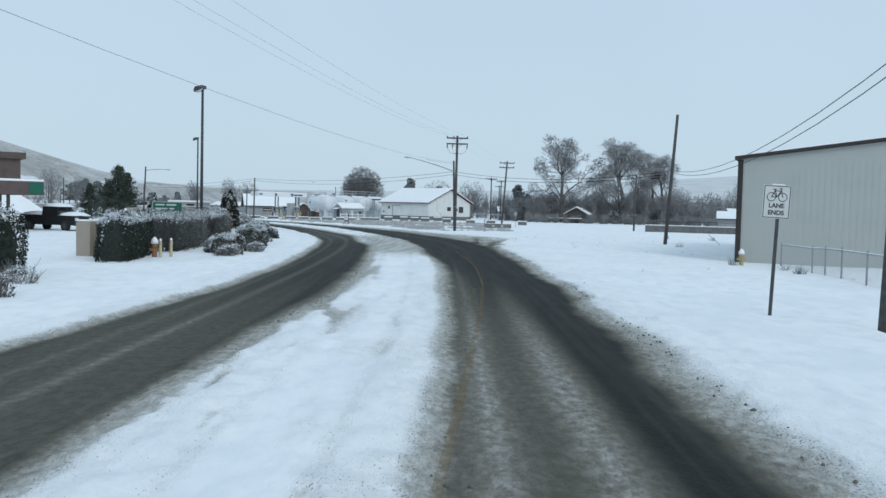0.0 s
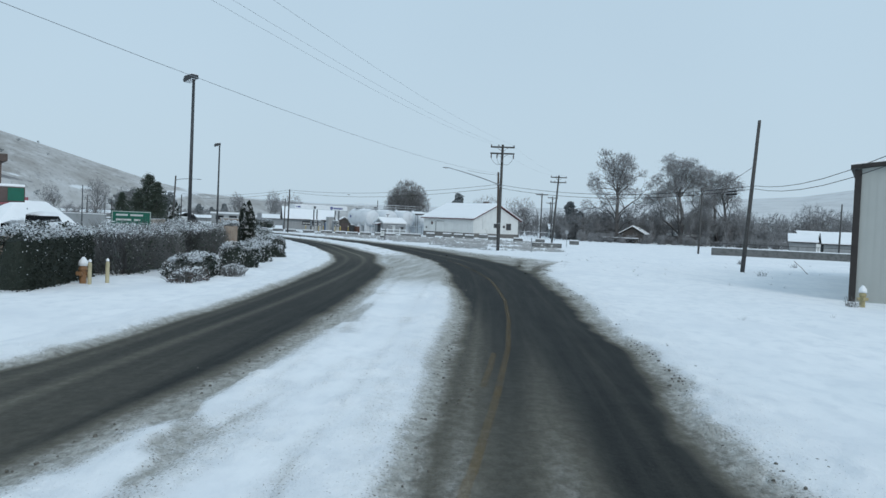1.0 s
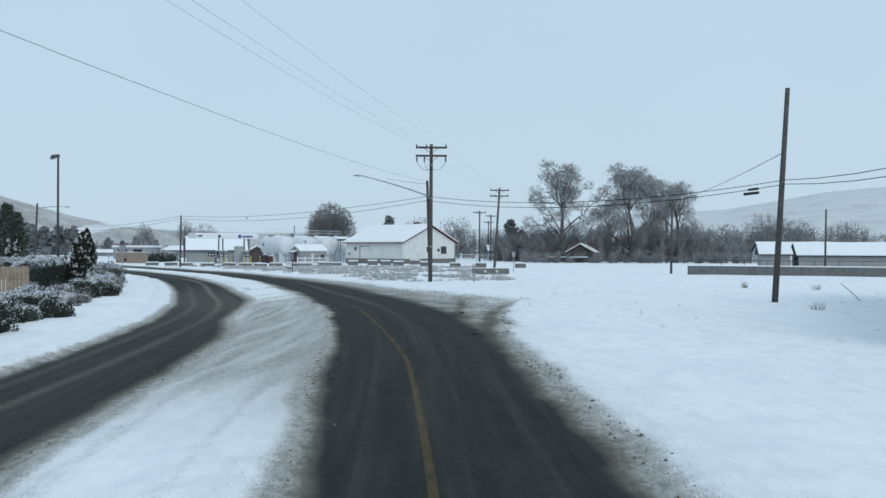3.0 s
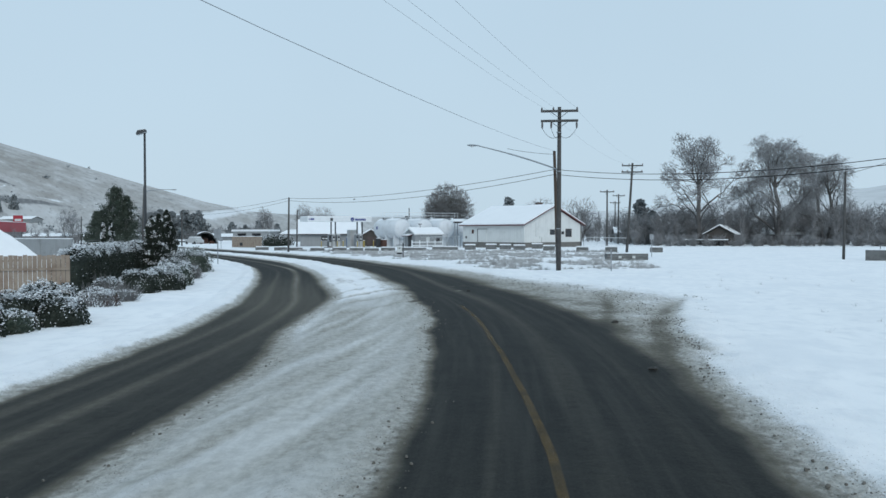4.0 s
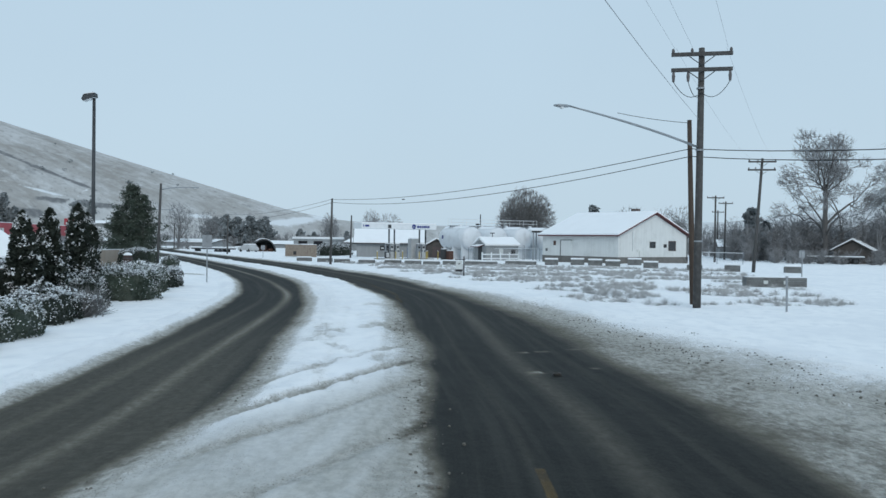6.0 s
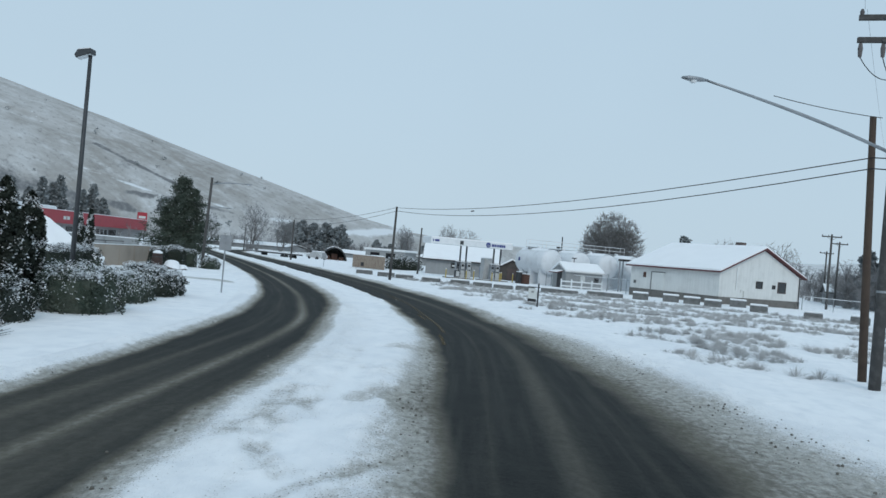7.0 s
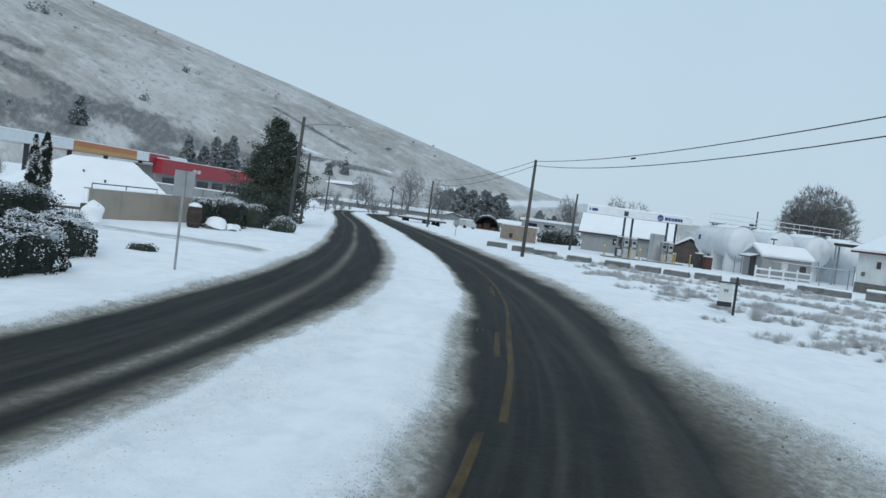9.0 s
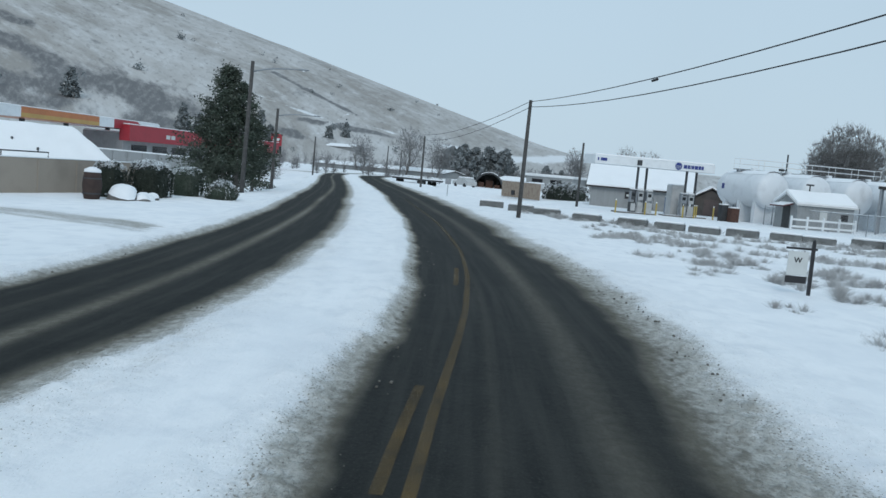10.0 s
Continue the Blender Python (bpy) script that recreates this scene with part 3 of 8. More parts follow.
def build_ground():
    gx, gy = axis(-42, 14, 0.3, 3500), axis(-3, 145, 0.32, 3500)
    X, Y = np.meshgrid(gx, gy)
    off, al = offset_of(X, Y)
    off, al = off.reshape(X.shape), al.reshape(X.shape)
    Z = land(X, Y)
    out = np.maximum(STRIP_L + 0.35 - off, off - (STRIP_R - 0.35))
    bank = 0.07 * smooth01(out, -0.2, 1.8) * (1 + 0.8 * (fractal(X / 0.9, Y / 0.9, 13) - 0.4))
    Z = Z * smooth01(out, 0.2, 4) + bank - 0.10 * (1 - smooth01(out, -0.5, 0.35))
    cover = np.where(np.abs(off) < 20, snow_cover(np.clip(off, STRIP_L - 3, 14), al), 1.0)
    lot = np.exp(-(((X + 28.5) / 11) ** 2 + ((Y - 104.6 - 0.28 * (X + 30)) / 1.0) ** 2)) * (0.6 + 0.8 * fractal(X / 1.2, Y / 0.5, 15))
    lot2 = np.exp(-(((X + 31) / 7) ** 2 + ((Y - 103.2 - 0.28 * (X + 31)) / 0.35) ** 2))
    cover = np.minimum(cover, 1 - 0.42 * np.maximum(lot, 0.8 * lot2) * (off < STRIP_L))
    ob = new("ground", grid_mesh("ground", X, Y, Z, np.clip(cover, 0, 1), X, Y))
    tagged(ob, "flat ground under fresh white snow", "ground", kind="structure")


def build_road():
    o = np.concatenate([np.arange(STRIP_L, STRIP_R + 0.01, 0.075)])
    way = np.concatenate([np.arange(-8, 118, 0.14), np.arange(118, 330, 0.5)])
    S, O = np.meshgrid(way, o, indexing="ij")
    at = [np.interp(way, ALONG, v)[:, None] for v in (ROAD[:, 0], ROAD[:, 1], NORMAL[:, 0], NORMAL[:, 1])]
    wide = along(WIDE, S)
    X = at[0] + at[2] * O * wide
    Y = at[1] + at[3] * O * wide
    c = snow_cover(O, S)
    flat = packed_snow(O, S)
    Z = 0.012 + 0.075 * smooth01(c, 0.3, 1.0) * (0.4 + 0.7 * fractal(S / 0.8, O / 0.5, 41) + 0.5 * fractal(S / 0.3, O / 0.25, 43)) * (1 - 0.5 * flat)
    windrow = np.exp(-((O - along(MID_SNOW, S) + 0.3) / 0.22) ** 2) + np.exp(-((O - along(FAR_BARE, S) - 1.15) / 0.25) ** 2)
    windrow = windrow + 0.8 * np.exp(-((O - along(EDGE_SNOW, S) - 0.2) / 0.3) ** 2) + 0.8 * np.exp(-((O - along(FAR_EDGE, S) + 0.6) / 0.2) ** 2)
    Z = Z + 0.07 * windrow * fractal(S / 0.9, O / 0.6, 45) * smooth01(c, 0.4, 0.9) + (0.04 * (fractal(S / 2.2, O / 0.7, 47) - 0.4) + 0.075 * (fractal(S / 0.9, O / 0.5, 48) - 0.42) * smooth01(fractal(S / 3.0, O / 1.2, 49), 0.35, 0.6)) * smooth01(c, 0.7, 1.0) * (1 - 0.6 * flat)
    # crumbled slush along the lanes
    crumb = smooth01(value_noise(S / 0.26, O / 0.19, 151), 0.52, 0.86) + 0.7 * smooth01(value_noise(S / 0.5, O / 0.34, 153), 0.55, 0.9)
    edge = smooth01(c, 0.28, 0.5) * (1 - smooth01(c, 0.86, 1.0)) * smooth01(fractal(S / 2.6, O / 0.8, 155), 0.3, 0.6)
    Z = Z + 0.05 * crumb * edge * (1 - flat)
    tread = 0.5 + 0.5 * np.sin(S * 2 * np.pi / 0.52 + 0.8 * np.sin(O * 6))
    Z = Z + 0.006 * tread * np.exp(-((O - 1.75) / 0.3) ** 2) * smooth01(c, 0.1, 0.4) * (1 - smooth01(S, 26, 40))
    ends = np.minimum(smooth01(O, STRIP_L, STRIP_L + 0.6), 1 - smooth01(O, STRIP_R - 0.6, STRIP_R))
    Z = Z * ends - 0.02 * (1 - ends)
    ob = new("road", grid_mesh("road", X[:, ::-1], Y[:, ::-1], Z[:, ::-1], c[:, ::-1], O[:, ::-1], S[:, ::-1], flat[:, ::-1]))
    tagged(ob, "wet dark asphalt road with ploughed snow and brown slush", "road", kind="structure")


build_ground()
build_road()

# Worn yellow lane lines, a few millimetres proud of the asphalt.
PAINT = bpy.data.materials.new("worn_yellow_paint")
PAINT.use_nodes = True
pn, pl = PAINT.node_tree.nodes, PAINT.node_tree.links
pg = pn.new("ShaderNodeNewGeometry")
pt = pn.new("ShaderNodeTexNoise")
pt.inputs["Scale"].default_value, pt.inputs["Detail"].default_value = 1.6, 9
pl.new(pg.outputs["Position"], pt.inputs["Vector"])
pt.inputs["Roughness"].default_value = 0.7
pr = pn.new("ShaderNodeMapRange")
pr.inputs[1].default_value, pr.inputs[2].default_value = 0.27, 0.84
pl.new(pt.outputs["Fac"], pr.inputs[0])
pn["Principled BSDF"].inputs["Base Color"].default_value = (0.26, 0.155, 0.036, 1)
gap = pn.new("ShaderNodeBsdfTransparent")
worn = pn.new("ShaderNodeMixShader")
pr.inputs[4].default_value = 0.52
pl.new(pr.outputs[0], worn.inputs[0])
pl.new(gap.outputs[0], worn.inputs[1])
pl.new(pn["Principled BSDF"].outputs[0], worn.inputs[2])
pl.new(worn.outputs[0], pn["Material Output"].inputs["Surface"])
pn["Principled BSDF"].inputs["Roughness"].default_value = 0.7

LINE_AT = [(-14, 1.6), (6, 1.75), (14, 2.3), (21, 2.72), (25, 2.93), (30, 3.08), (35, 3.12), (45, 2.92), (50, 2.62), (54, 2.44), (63, 2.4), (80, 1.8), (91, 1.68), (96, 1.8), (101, 2.0), (108, 2.3), (113, 2.45), (125, 2.5), (330, 2.5)]


def yellow_strip(name, s0, s1, shift, width, label):
    g = Geo()
    ss = np.arange(s0, s1, 0.5)
    base = np.interp(ss, [a for a, b in LINE_AT], [b for a, b in LINE_AT]) + shift
    for s, o in zip(ss, base):
        for e in (-width / 2, width / 2):
            x, y = road_at(s, o + e)
            g.v.append((x, y, 0.022))
    g.f = [(2 * i, 2 * i + 1, 2 * i + 3, 2 * i + 2) for i in range(len(ss) - 1)]
    single(name, g, PAINT, label, "road marking", kind="structure")


yellow_strip("yellow_line", -5, 63, 0.0, 0.10, "worn yellow solid lane line on wet asphalt")
yellow_strip("yellow_line", 90, 150, 0.0, 0.10, "worn yellow solid lane line on wet asphalt")
for s0 in (9.0, 21.2, 86.2, 94.6, 105.6):
    yellow_strip("yellow_dash", s0, s0 + 3.2, -0.22, 0.10, "worn yellow broken lane line on wet asphalt")


# ---- the hillside ----
HILL = bpy.data.materials.new("hillside")
HILL.use_nodes = True
hn, hl = HILL.node_tree.nodes, HILL.node_tree.links
hb = hn["Principled BSDF"]
hb.inputs["Roughness"].default_value, hb.inputs["Specular IOR Level"].default_value = 0.95, 0.1
across = hn.new("ShaderNodeAttribute")
across.attribute_name = "lane"
above = hn.new("ShaderNodeAttribute")
above.attribute_name = "way"
slope = hn.new("ShaderNodeCombineXYZ")  # along the hill and up it
hl.new(across.outputs["Fac"], slope.inputs[0])
hl.new(above.outputs["Fac"], slope.inputs[1])


def hill_noise(scale, detail, stretch):
    mp = hn.new("ShaderNodeMapping")
    mp.inputs["Scale"].default_value = stretch
    mp.vector_type = "TEXTURE"
    mp.inputs["Rotation"].default_value = (0, 0, radians(24))
    hl.new(slope.outputs[0], mp.inputs[0])
    t = hn.new("ShaderNodeTexNoise")
    t.inputs["Scale"].default_value, t.inputs["Detail"].default_value, t.inputs["Roughness"].default_value = scale, detail, 0.68
    hl.new(mp.outputs[0], t.inputs["Vector"])
    return t.outputs["Fac"]


def hill_mix(f, lo, hi, a, c):
    r = hn.new("ShaderNodeMapRange")
    r.interpolation_type = "SMOOTHSTEP"
    r.inputs[1].default_value, r.inputs[2].default_value = lo, hi
    hl.new(f, r.inputs[0])
    t = hn.new("ShaderNodeMixRGB")
    hl.new(r.outputs[0], t.inputs[0])
    for i, v in ((1, a), (2, c)):
        if isinstance(v, tuple):
            t.inputs[i].default_value = (*v, 1)
        else:
            hl.new(v, t.inputs[i])
    return t.outputs[0]


brush = hn.new("ShaderNodeAttribute")
brush.attribute_name = "cover"
ragged = hn.new("ShaderNodeMath")
ragged.operation = "ADD"
hl.new(brush.outputs["Fac"], ragged.inputs[0])
scaled = hn.new("ShaderNodeMath")
scaled.operation = "MULTIPLY_ADD"
scaled.inputs[1].default_value, scaled.inputs[2].default_value = 3.2, -1.65
hl.new(hill_noise(0.05, 9, (2.0, 1, 1)), scaled.inputs[0])
hl.new(scaled.outputs[0], ragged.inputs[1])
h1 = hill_mix(hill_noise(0.022, 8, (2.2, 1, 1)), 0.36, 0.66, (0.33, 0.312, 0.29), (0.53, 0.52, 0.51))
h2 = hill_mix(hill_noise(0.14, 9, (2.6, 1, 1)), 0.44, 0.78, h1, (0.64, 0.64, 0.64))
h2b = hill_mix(hill_noise(0.30, 7, (1.4, 1, 1)), 0.51, 0.72, h2, (0.27, 0.26, 0.25))
h3 = hill_mix(ragged.outputs[0], 0.20, 0.74, h2b, hill_mix(hill_noise(0.26, 8, (1.2, 1, 1)), 0.42, 0.68, (0.165, 0.165, 0.168), (0.28, 0.275, 0.272)))
h4 = hill_mix(hill_noise(0.045, 8, (2.4, 1, 1)), 0.64, 0.76, h3, (0.70, 0.715, 0.73))
white_part = hn.new("ShaderNodeMath")
white_part.operation = "MULTIPLY_ADD"
white_part.inputs[1].default_value, white_part.inputs[2].default_value = -1.0, -0.35
hl.new(ragged.outputs[0], white_part.inputs[0])
h5 = hill_mix(white_part.outputs[0], 0.35, 0.9, h4, (0.76, 0.775, 0.79))
hl.new(h5, hb.inputs["Base Color"])

SKYLINE = [(-180, 0.6), (-75, 3.2), (-50, 4.6), (-34, 4.3), (-26, 3.7), (-20, 2.7), (-14, 2.3), (-6, 1.5), (4, 1.2), (12, 1.1), (17, 1.25), (20, 1.5), (23, 2.1), (27.7, 3.4),
           (34, 5.2), (40, 6.9), (45.4, 8.25), (50, 9.35), (54, 10.3), (58.4, 11.5), (70, 13.5), (90, 14.5), (120, 11), (150, 4), (180, 0.6)]


GULLIES = [(51.0, 3.7, 44.0, 1.95, 0.85), (56.8, 5.8, 53.2, 4.5, 0.55), (58, 3.6, 53.5, 2.6, 0.8), (66, 4.0, 53, 2.0, 0.8), (47, 1.5, 41, 0.8, 0.5), (40.5, 5.2, 35.0, 3.0, 0.09), (44, 2.3, 38, 1.4, 0.3), (60, 7.5, 55, 6.4, 0.3), (38, 2.4, 30, 1.6, 0.2)]

SNOWFIELDS = [(30.8, 1.65, 28.2, 1.45, 0.22), (37.4, 1.5, 36.2, 1.75, 0.16), (36.4, 2.2, 35.6, 3.0, 0.12), (25.0, 1.0, 20.0, 1.5, 0.35), (34.2, 2.4, 31.0, 1.7, 0.12), (44.3, 6.7, 43.7, 6.1, 0.10), (41, 3.6, 37, 2.6, 0.12)]


def hill_sheet(name, az0, az1, r0, r1, lift, mat, label, seed):
    az = np.arange(az0, az1 + 0.01, 0.25)
    r = np.linspace(0, 1, 110)
    A, R = np.meshgrid(np.radians(az), r, indexing="ij")
    el = np.interp(az, [a for a, b in SKYLINE], [b for a, b in SKYLINE])
    top = np.tan(np.radians(el * lift)) * r1
    top = top * smooth01(az, az0, az0 + 9) * (1 - smooth01(az, az1 - 9, az1)) if seed else top
    D = r0 + (r1 - r0) * R
    X, Y = -4 - np.sin(A) * D, 60 + np.cos(A) * D
    shape = 0.55 * R + 0.45 * R * R * (3 - 2 * R)
    bumps = (fractal(X / 150, Y / 150, 50 + seed, 5) - 0.47) * 26 * (R * (1.0 - R) * 2.4) + (fractal(X / 38, Y / 38, 60 + seed, 4) - 0.47) * 7 * R * (1.05 - R)
    Z = top[:, None] * shape + bumps * np.clip(top[:, None] / 120, 0, 1) - 1.2 * (1 - smooth01(R, 0, 0.05))
    # the far side falls away
    X = np.concatenate([X, X[:, -1:] - np.sin(A[:, -1:]) * 400], 1)
    Y = np.concatenate([Y, Y[:, -1:] + np.cos(A[:, -1:]) * 400], 1)
    Z = np.concatenate([Z, Z[:, -1:] * 0.2 - 5], 1)
    AZ = np.concatenate([np.degrees(A), np.degrees(A[:, -1:])], 1)
    EL = np.degrees(np.arctan2(Z - 2.2, np.hypot(X + 4, Y - 70)))
    mask = np.zeros_like(X)
    for az_a, el_a, az_b, el_b, wide in GULLIES:
        t = np.clip((AZ - az_a) / (az_b - az_a), 0, 1)
        d = np.hypot((EL - (el_a + (el_b - el_a) * t)), 0.35 * np.maximum(0, np.maximum(az_b - AZ, AZ - az_a)))
        mask = np.maximum(mask, np.exp(-(d / wide) ** 2))
    for az_a, el_a, az_b, el_b, wide in SNOWFIELDS:
        t = np.clip((AZ - az_a) / (az_b - az_a), 0, 1)
        d = np.hypot((EL - (el_a + (el_b - el_a) * t)), 0.35 * np.maximum(0, np.maximum(az_b - AZ, AZ - az_a)))
        mask = mask - 1.2 * np.exp(-(d / wide) ** 2)
    me = grid_mesh(name, X[::-1], Y[::-1], Z[::-1], mask[::-1], np.radians(AZ[::-1]) * 700, Z[::-1])
    me.materials.clear()
    me.materials.append(mat)
    ob = new(name, me)
    return tagged(ob, label, "hill", kind="structure")


FAR_SNOW = material("far_snow_slope", (0.66, 0.67, 0.675), 0.9, 0, 0.05, 0.02, 0, 0.15, (0.55, 0.555, 0.56), 0.4, 0.1)
hill_sheet("hillside", 8, 150, 330, 1150, 1.0, HILL, "long bare hillside of dry grass dusted with snow", 0)
hill_sheet("far_slope", -80, 26, 900, 2300, 1.0, FAR_SNOW, "distant slope white with snow under low cloud", 1)


def hill_point(az, r):
    """The rough height of the hillside at an azimuth and a share of its depth."""
    top = np.tan(np.radians(np.interp(az, [a for a, b in SKYLINE], [b for a, b in SKYLINE]))) * 1150
    d = 330 + 820 * r
    x, y = -4 - math.sin(math.radians(az)) * d, 60 + math.cos(math.radians(az)) * d
    return x, y, float(top) * (0.55 * r + 0.45 * r * r * (3 - 2 * r))


# ---- plants ----
def card(g, p, size, rng, flat=0.0, long=1.0):
    """One small leaf-like blade, a bent quad, at p."""
    a = Vector((rng.gauss(0, 1), rng.gauss(0, 1), rng.gauss(0, 1) * (1 - flat))).normalized()
    b = a.cross(Vector((rng.gauss(0, 1), rng.gauss(0, 1), rng.gauss(0, 1)))).normalized()
    if flat:
        b = (b * (1 - flat) + a.cross(Vector((0, 0, 1))) * flat).normalized()
    a, b = a * size * long * rng.uniform(0.6, 1.2), b * size * rng.uniform(0.5, 1.0)
    p = Vector(p)
    k = len(g.v)
    g.v += [tuple(p - a), tuple(p - b * 0.6), tuple(p + a), tuple(p + b)]
    g.f.append((k, k + 1, k + 2, k + 3))


def hedge(name, at, length, depth, height, turn, seed, label, leaf=LEAF, snow=0.6, round_top=0.35, density=460, size=0.043, bare=0.0):
    """A clipped bush: dark core, a shell of leaves with an uneven outline, snow on what faces up."""
    sides = 0.08 if round_top < 0.5 else 0.85
    rng = random.Random(seed)
    root = thing(name, (at[0], at[1], ground_z(*at)), label, "shrub", turn)
    hx, hy = length / 2, depth / 2

    def skin(u, v, w):
        """A point of the rounded block for a direction."""
        d = Vector((u, v, w))
        p = 4.0 if round_top < 0.5 else 2.6
        k = (abs(u) ** p + abs(v) ** p + abs(w) ** p) ** (1 / p)
        d = d / k
        q = Vector((d.x * hx, d.y * hy, height * 0.30 + d.z * height * 0.70))
        f = 1 + (0.15 if round_top < 0.5 else 0.34) * (noise.noise(q * 1.6 + Vector((seed, 0, 0))) + 0.5 * noise.noise(q * 4.1))
        mid = Vector((q.x * 0.8, 0, height * 0.30))
        return mid + (q - mid) * f, d

    core = Geo()
    nu, nv = 16, 9
    for j in range(nv):
        for i in range(nu):
            th, ph = 2 * math.pi * i / nu, math.pi * (j + 0.5) / nv
            u, v, w = math.cos(th) * math.sin(ph), math.sin(th) * math.sin(ph), math.cos(ph)
            q, d = skin(u, v, w)
            q = Vector((q.x * 0.86, q.y * 0.82, max(0.0, q.z * 0.88)))
            core.v.append(tuple(q))
    for j in range(nv - 1):
        for i in range(nu):
            a, b = j * nu + i, j * nu + (i + 1) % nu
            core.f.append((a, a + nu, b + nu, b))
    core.f.append(tuple(range(nu)))
    core.f.append(tuple(range((nv - 1) * nu, nv * nu))[::-1])
    if not bare:
        part("core", core, leaf, root)
    leaves, white, twigs = Geo(), Geo(), Geo()
    area = 2 * (length + depth) * height + length * depth
    for k in range(int(area * density)):
        face = rng.random() * area
        if face < length * depth:
            u, v, w = rng.uniform(-1, 1), rng.uniform(-1, 1), 1.0
        elif face < length * depth + 2 * length * height:
            u, v, w = rng.uniform(-1, 1), rng.choice((-1, 1)), rng.uniform(-1, 1)
        else:
            u, v, w = rng.choice((-1, 1)), rng.uniform(-1, 1), rng.uniform(-1, 1)
        q, d = skin(u, v, w)
        q = q * rng.uniform(0.93, 1.05)
        if q.z < 0.02:
            continue
        up = w > 0.8
        lump = noise.noise(q * 2.3 + Vector((0, seed, 0)))
        chance = snow * ((2.2 if round_top < 0.5 else 1.6) if up else sides * smooth_scalar(d.z, -0.5, 0.9)) * (0.25 + 1.6 * smooth_scalar(lump, -0.25, 0.35))
        if rng.random() < chance:
            card(white, q + Vector((0, 0, 0.03 if up else 0)), size * (0.98 if up else 0.62), rng, 0.75 if up else 0.35)
        elif rng.random() > bare:
            card(leaves, q, size, rng)
        else:
            e = q + Vector((rng.gauss(0, 0.12), rng.gauss(0, 0.12), rng.uniform(0.05, 0.35)))
            s = Vector((q.x * 0.75, q.y * 0.5, max(0, q.z - rng.uniform(0.3, 0.9))))
            twigs.tube([s, (s + e) / 2 + Vector((rng.gauss(0, 0.04), rng.gauss(0, 0.04), 0)), e], [0.012, 0.008, 0.004], 3, False)
    tagged(part("foliage", leaves, leaf, root), kind="stuff")
    tagged(part("snow_cap", white, LEAF_SNOW, root, "white snow resting on the twigs"), kind="stuff")
    if twigs.f:
        tagged(part("twig_mass", twigs, TWIG_FROST, root, "bare frosted twigs"), kind="stuff")
    return root


def smooth_scalar(x, a, b):
    t = min(1.0, max(0.0, (x - a) / (b - a)))
    return t * t * (3 - 2 * t)


def conifer(name, at, height, radius, seed, label, leaf=LEAF_MID, snow=0.25, size=0.16, count=5200, column=False, z=None, group="", full=False):
    """A trunk, branches in whorls and needle sprays with snow on the upper ones."""
    rng = random.Random(seed)
    root = thing(name, (at[0], at[1], ground_z(*at) if z is None else z), label, "tree", rng.uniform(0, 6), group)
    trunk = Geo()
    trunk.tube([(0, 0, -0.1), (0.03, 0, height * 0.4), (0, 0.03, height * 0.93)], [0.05 * radius + 0.05, 0.03 * radius + 0.03, 0.01], 8)
    needles, white = Geo(), Geo()
    for k in range(count if column else 0):
        t = rng.random() ** (1.0 if column or full else 1.25)
        zz = height * (0.03 + 0.95 * t) if column else height * (0.08 + 0.9 * t)
        if column:
            prof = radius * min(1, 0.75 + 1.2 * t) * (1 - t ** 3.2) ** 0.7
        else:
            prof = radius * ((1 - t) ** 0.8 * (0.55 + 0.45 * min(1, t * 6)) if not full else max(0.0, 1 - ((t - 0.30) / 0.72) ** 2) ** 0.85)
        th = rng.uniform(0, 2 * math.pi)
        bump = 1 + (0.55 if full else 0.38) * noise.noise(Vector((math.cos(th) * 1.7 + seed, math.sin(th) * 1.7, zz * 1.1))) + 0.2 * noise.noise(Vector((math.cos(th) * 5, math.sin(th) * 5 + seed, zz * 3.0)))
        layer = 1 + (0.0 if column else 0.12 if full else 0.22) * math.sin(zz * 6.0 / max(0.7, height * 0.12) + 2 * math.sin(th * 2 + seed))
        r = prof * bump * layer * (rng.random() ** 0.35)
        p = Vector((r * math.cos(th), r * math.sin(th), zz - (0 if column else 0.22 * r)))
        outer = r > 0.72 * prof
        if outer and rng.random() < 2.4 * snow * smooth_scalar(noise.noise(p * 4.2 + Vector((seed, 0, 0))), -0.05, 0.30):
            card(white, p + Vector((0, 0, size * 0.35)), size * 0.8, rng, 0.45, 1.1)
        else:
            card(needles, p, size, rng, 0.1, 1.35)
    boughs = 0 if column else max(36, count // (150 if full else 40))
    for k in range(boughs):
        t = (k + rng.random()) / boughs if full else ((k + rng.random()) / boughs) ** 1.2
        prof = radius * ((1 - t) ** 0.75 * (0.8 + 0.2 * min(1, t * 4)) if full else (1 - t) ** 0.8 * (0.55 + 0.45 * min(1, t * 6)))
        th = k * 2.4 + rng.uniform(-0.5, 0.5)
        reach = prof * (rng.uniform(0.4, 1.45) if full else rng.uniform(0.7, 1.15)) + 0.04 * radius
        foot = height * (0.07 + 0.88 * t)
        rise = reach * (rng.uniform(0.0, 0.75) if full else rng.uniform(-0.35, 0.05))
        spread = (0.10 if full else 0.13) * radius * (0.5 + 0.6 * (1 - t)) + (0.013 if full else 0.02) * height
        for q in range(count // boughs):
            f = rng.random() ** 0.55
            wide = spread * (1.15 - 0.6 * f)
            p = Vector((reach * f * math.cos(th) + rng.gauss(0, wide), reach * f * math.sin(th) + rng.gauss(0, wide), max(0.05, foot + rise * f + rng.gauss(0, wide * 0.75))))
            if f > 0.45 and rng.random() < snow * (1.0 + 1.2 * noise.noise(p * 1.8)):
                card(white, p + Vector((0, 0, size * 0.3)), size * 0.62, rng, 0.5, 1.2)
            else:
                card(needles, p, size, rng, 0.1, 1.35)
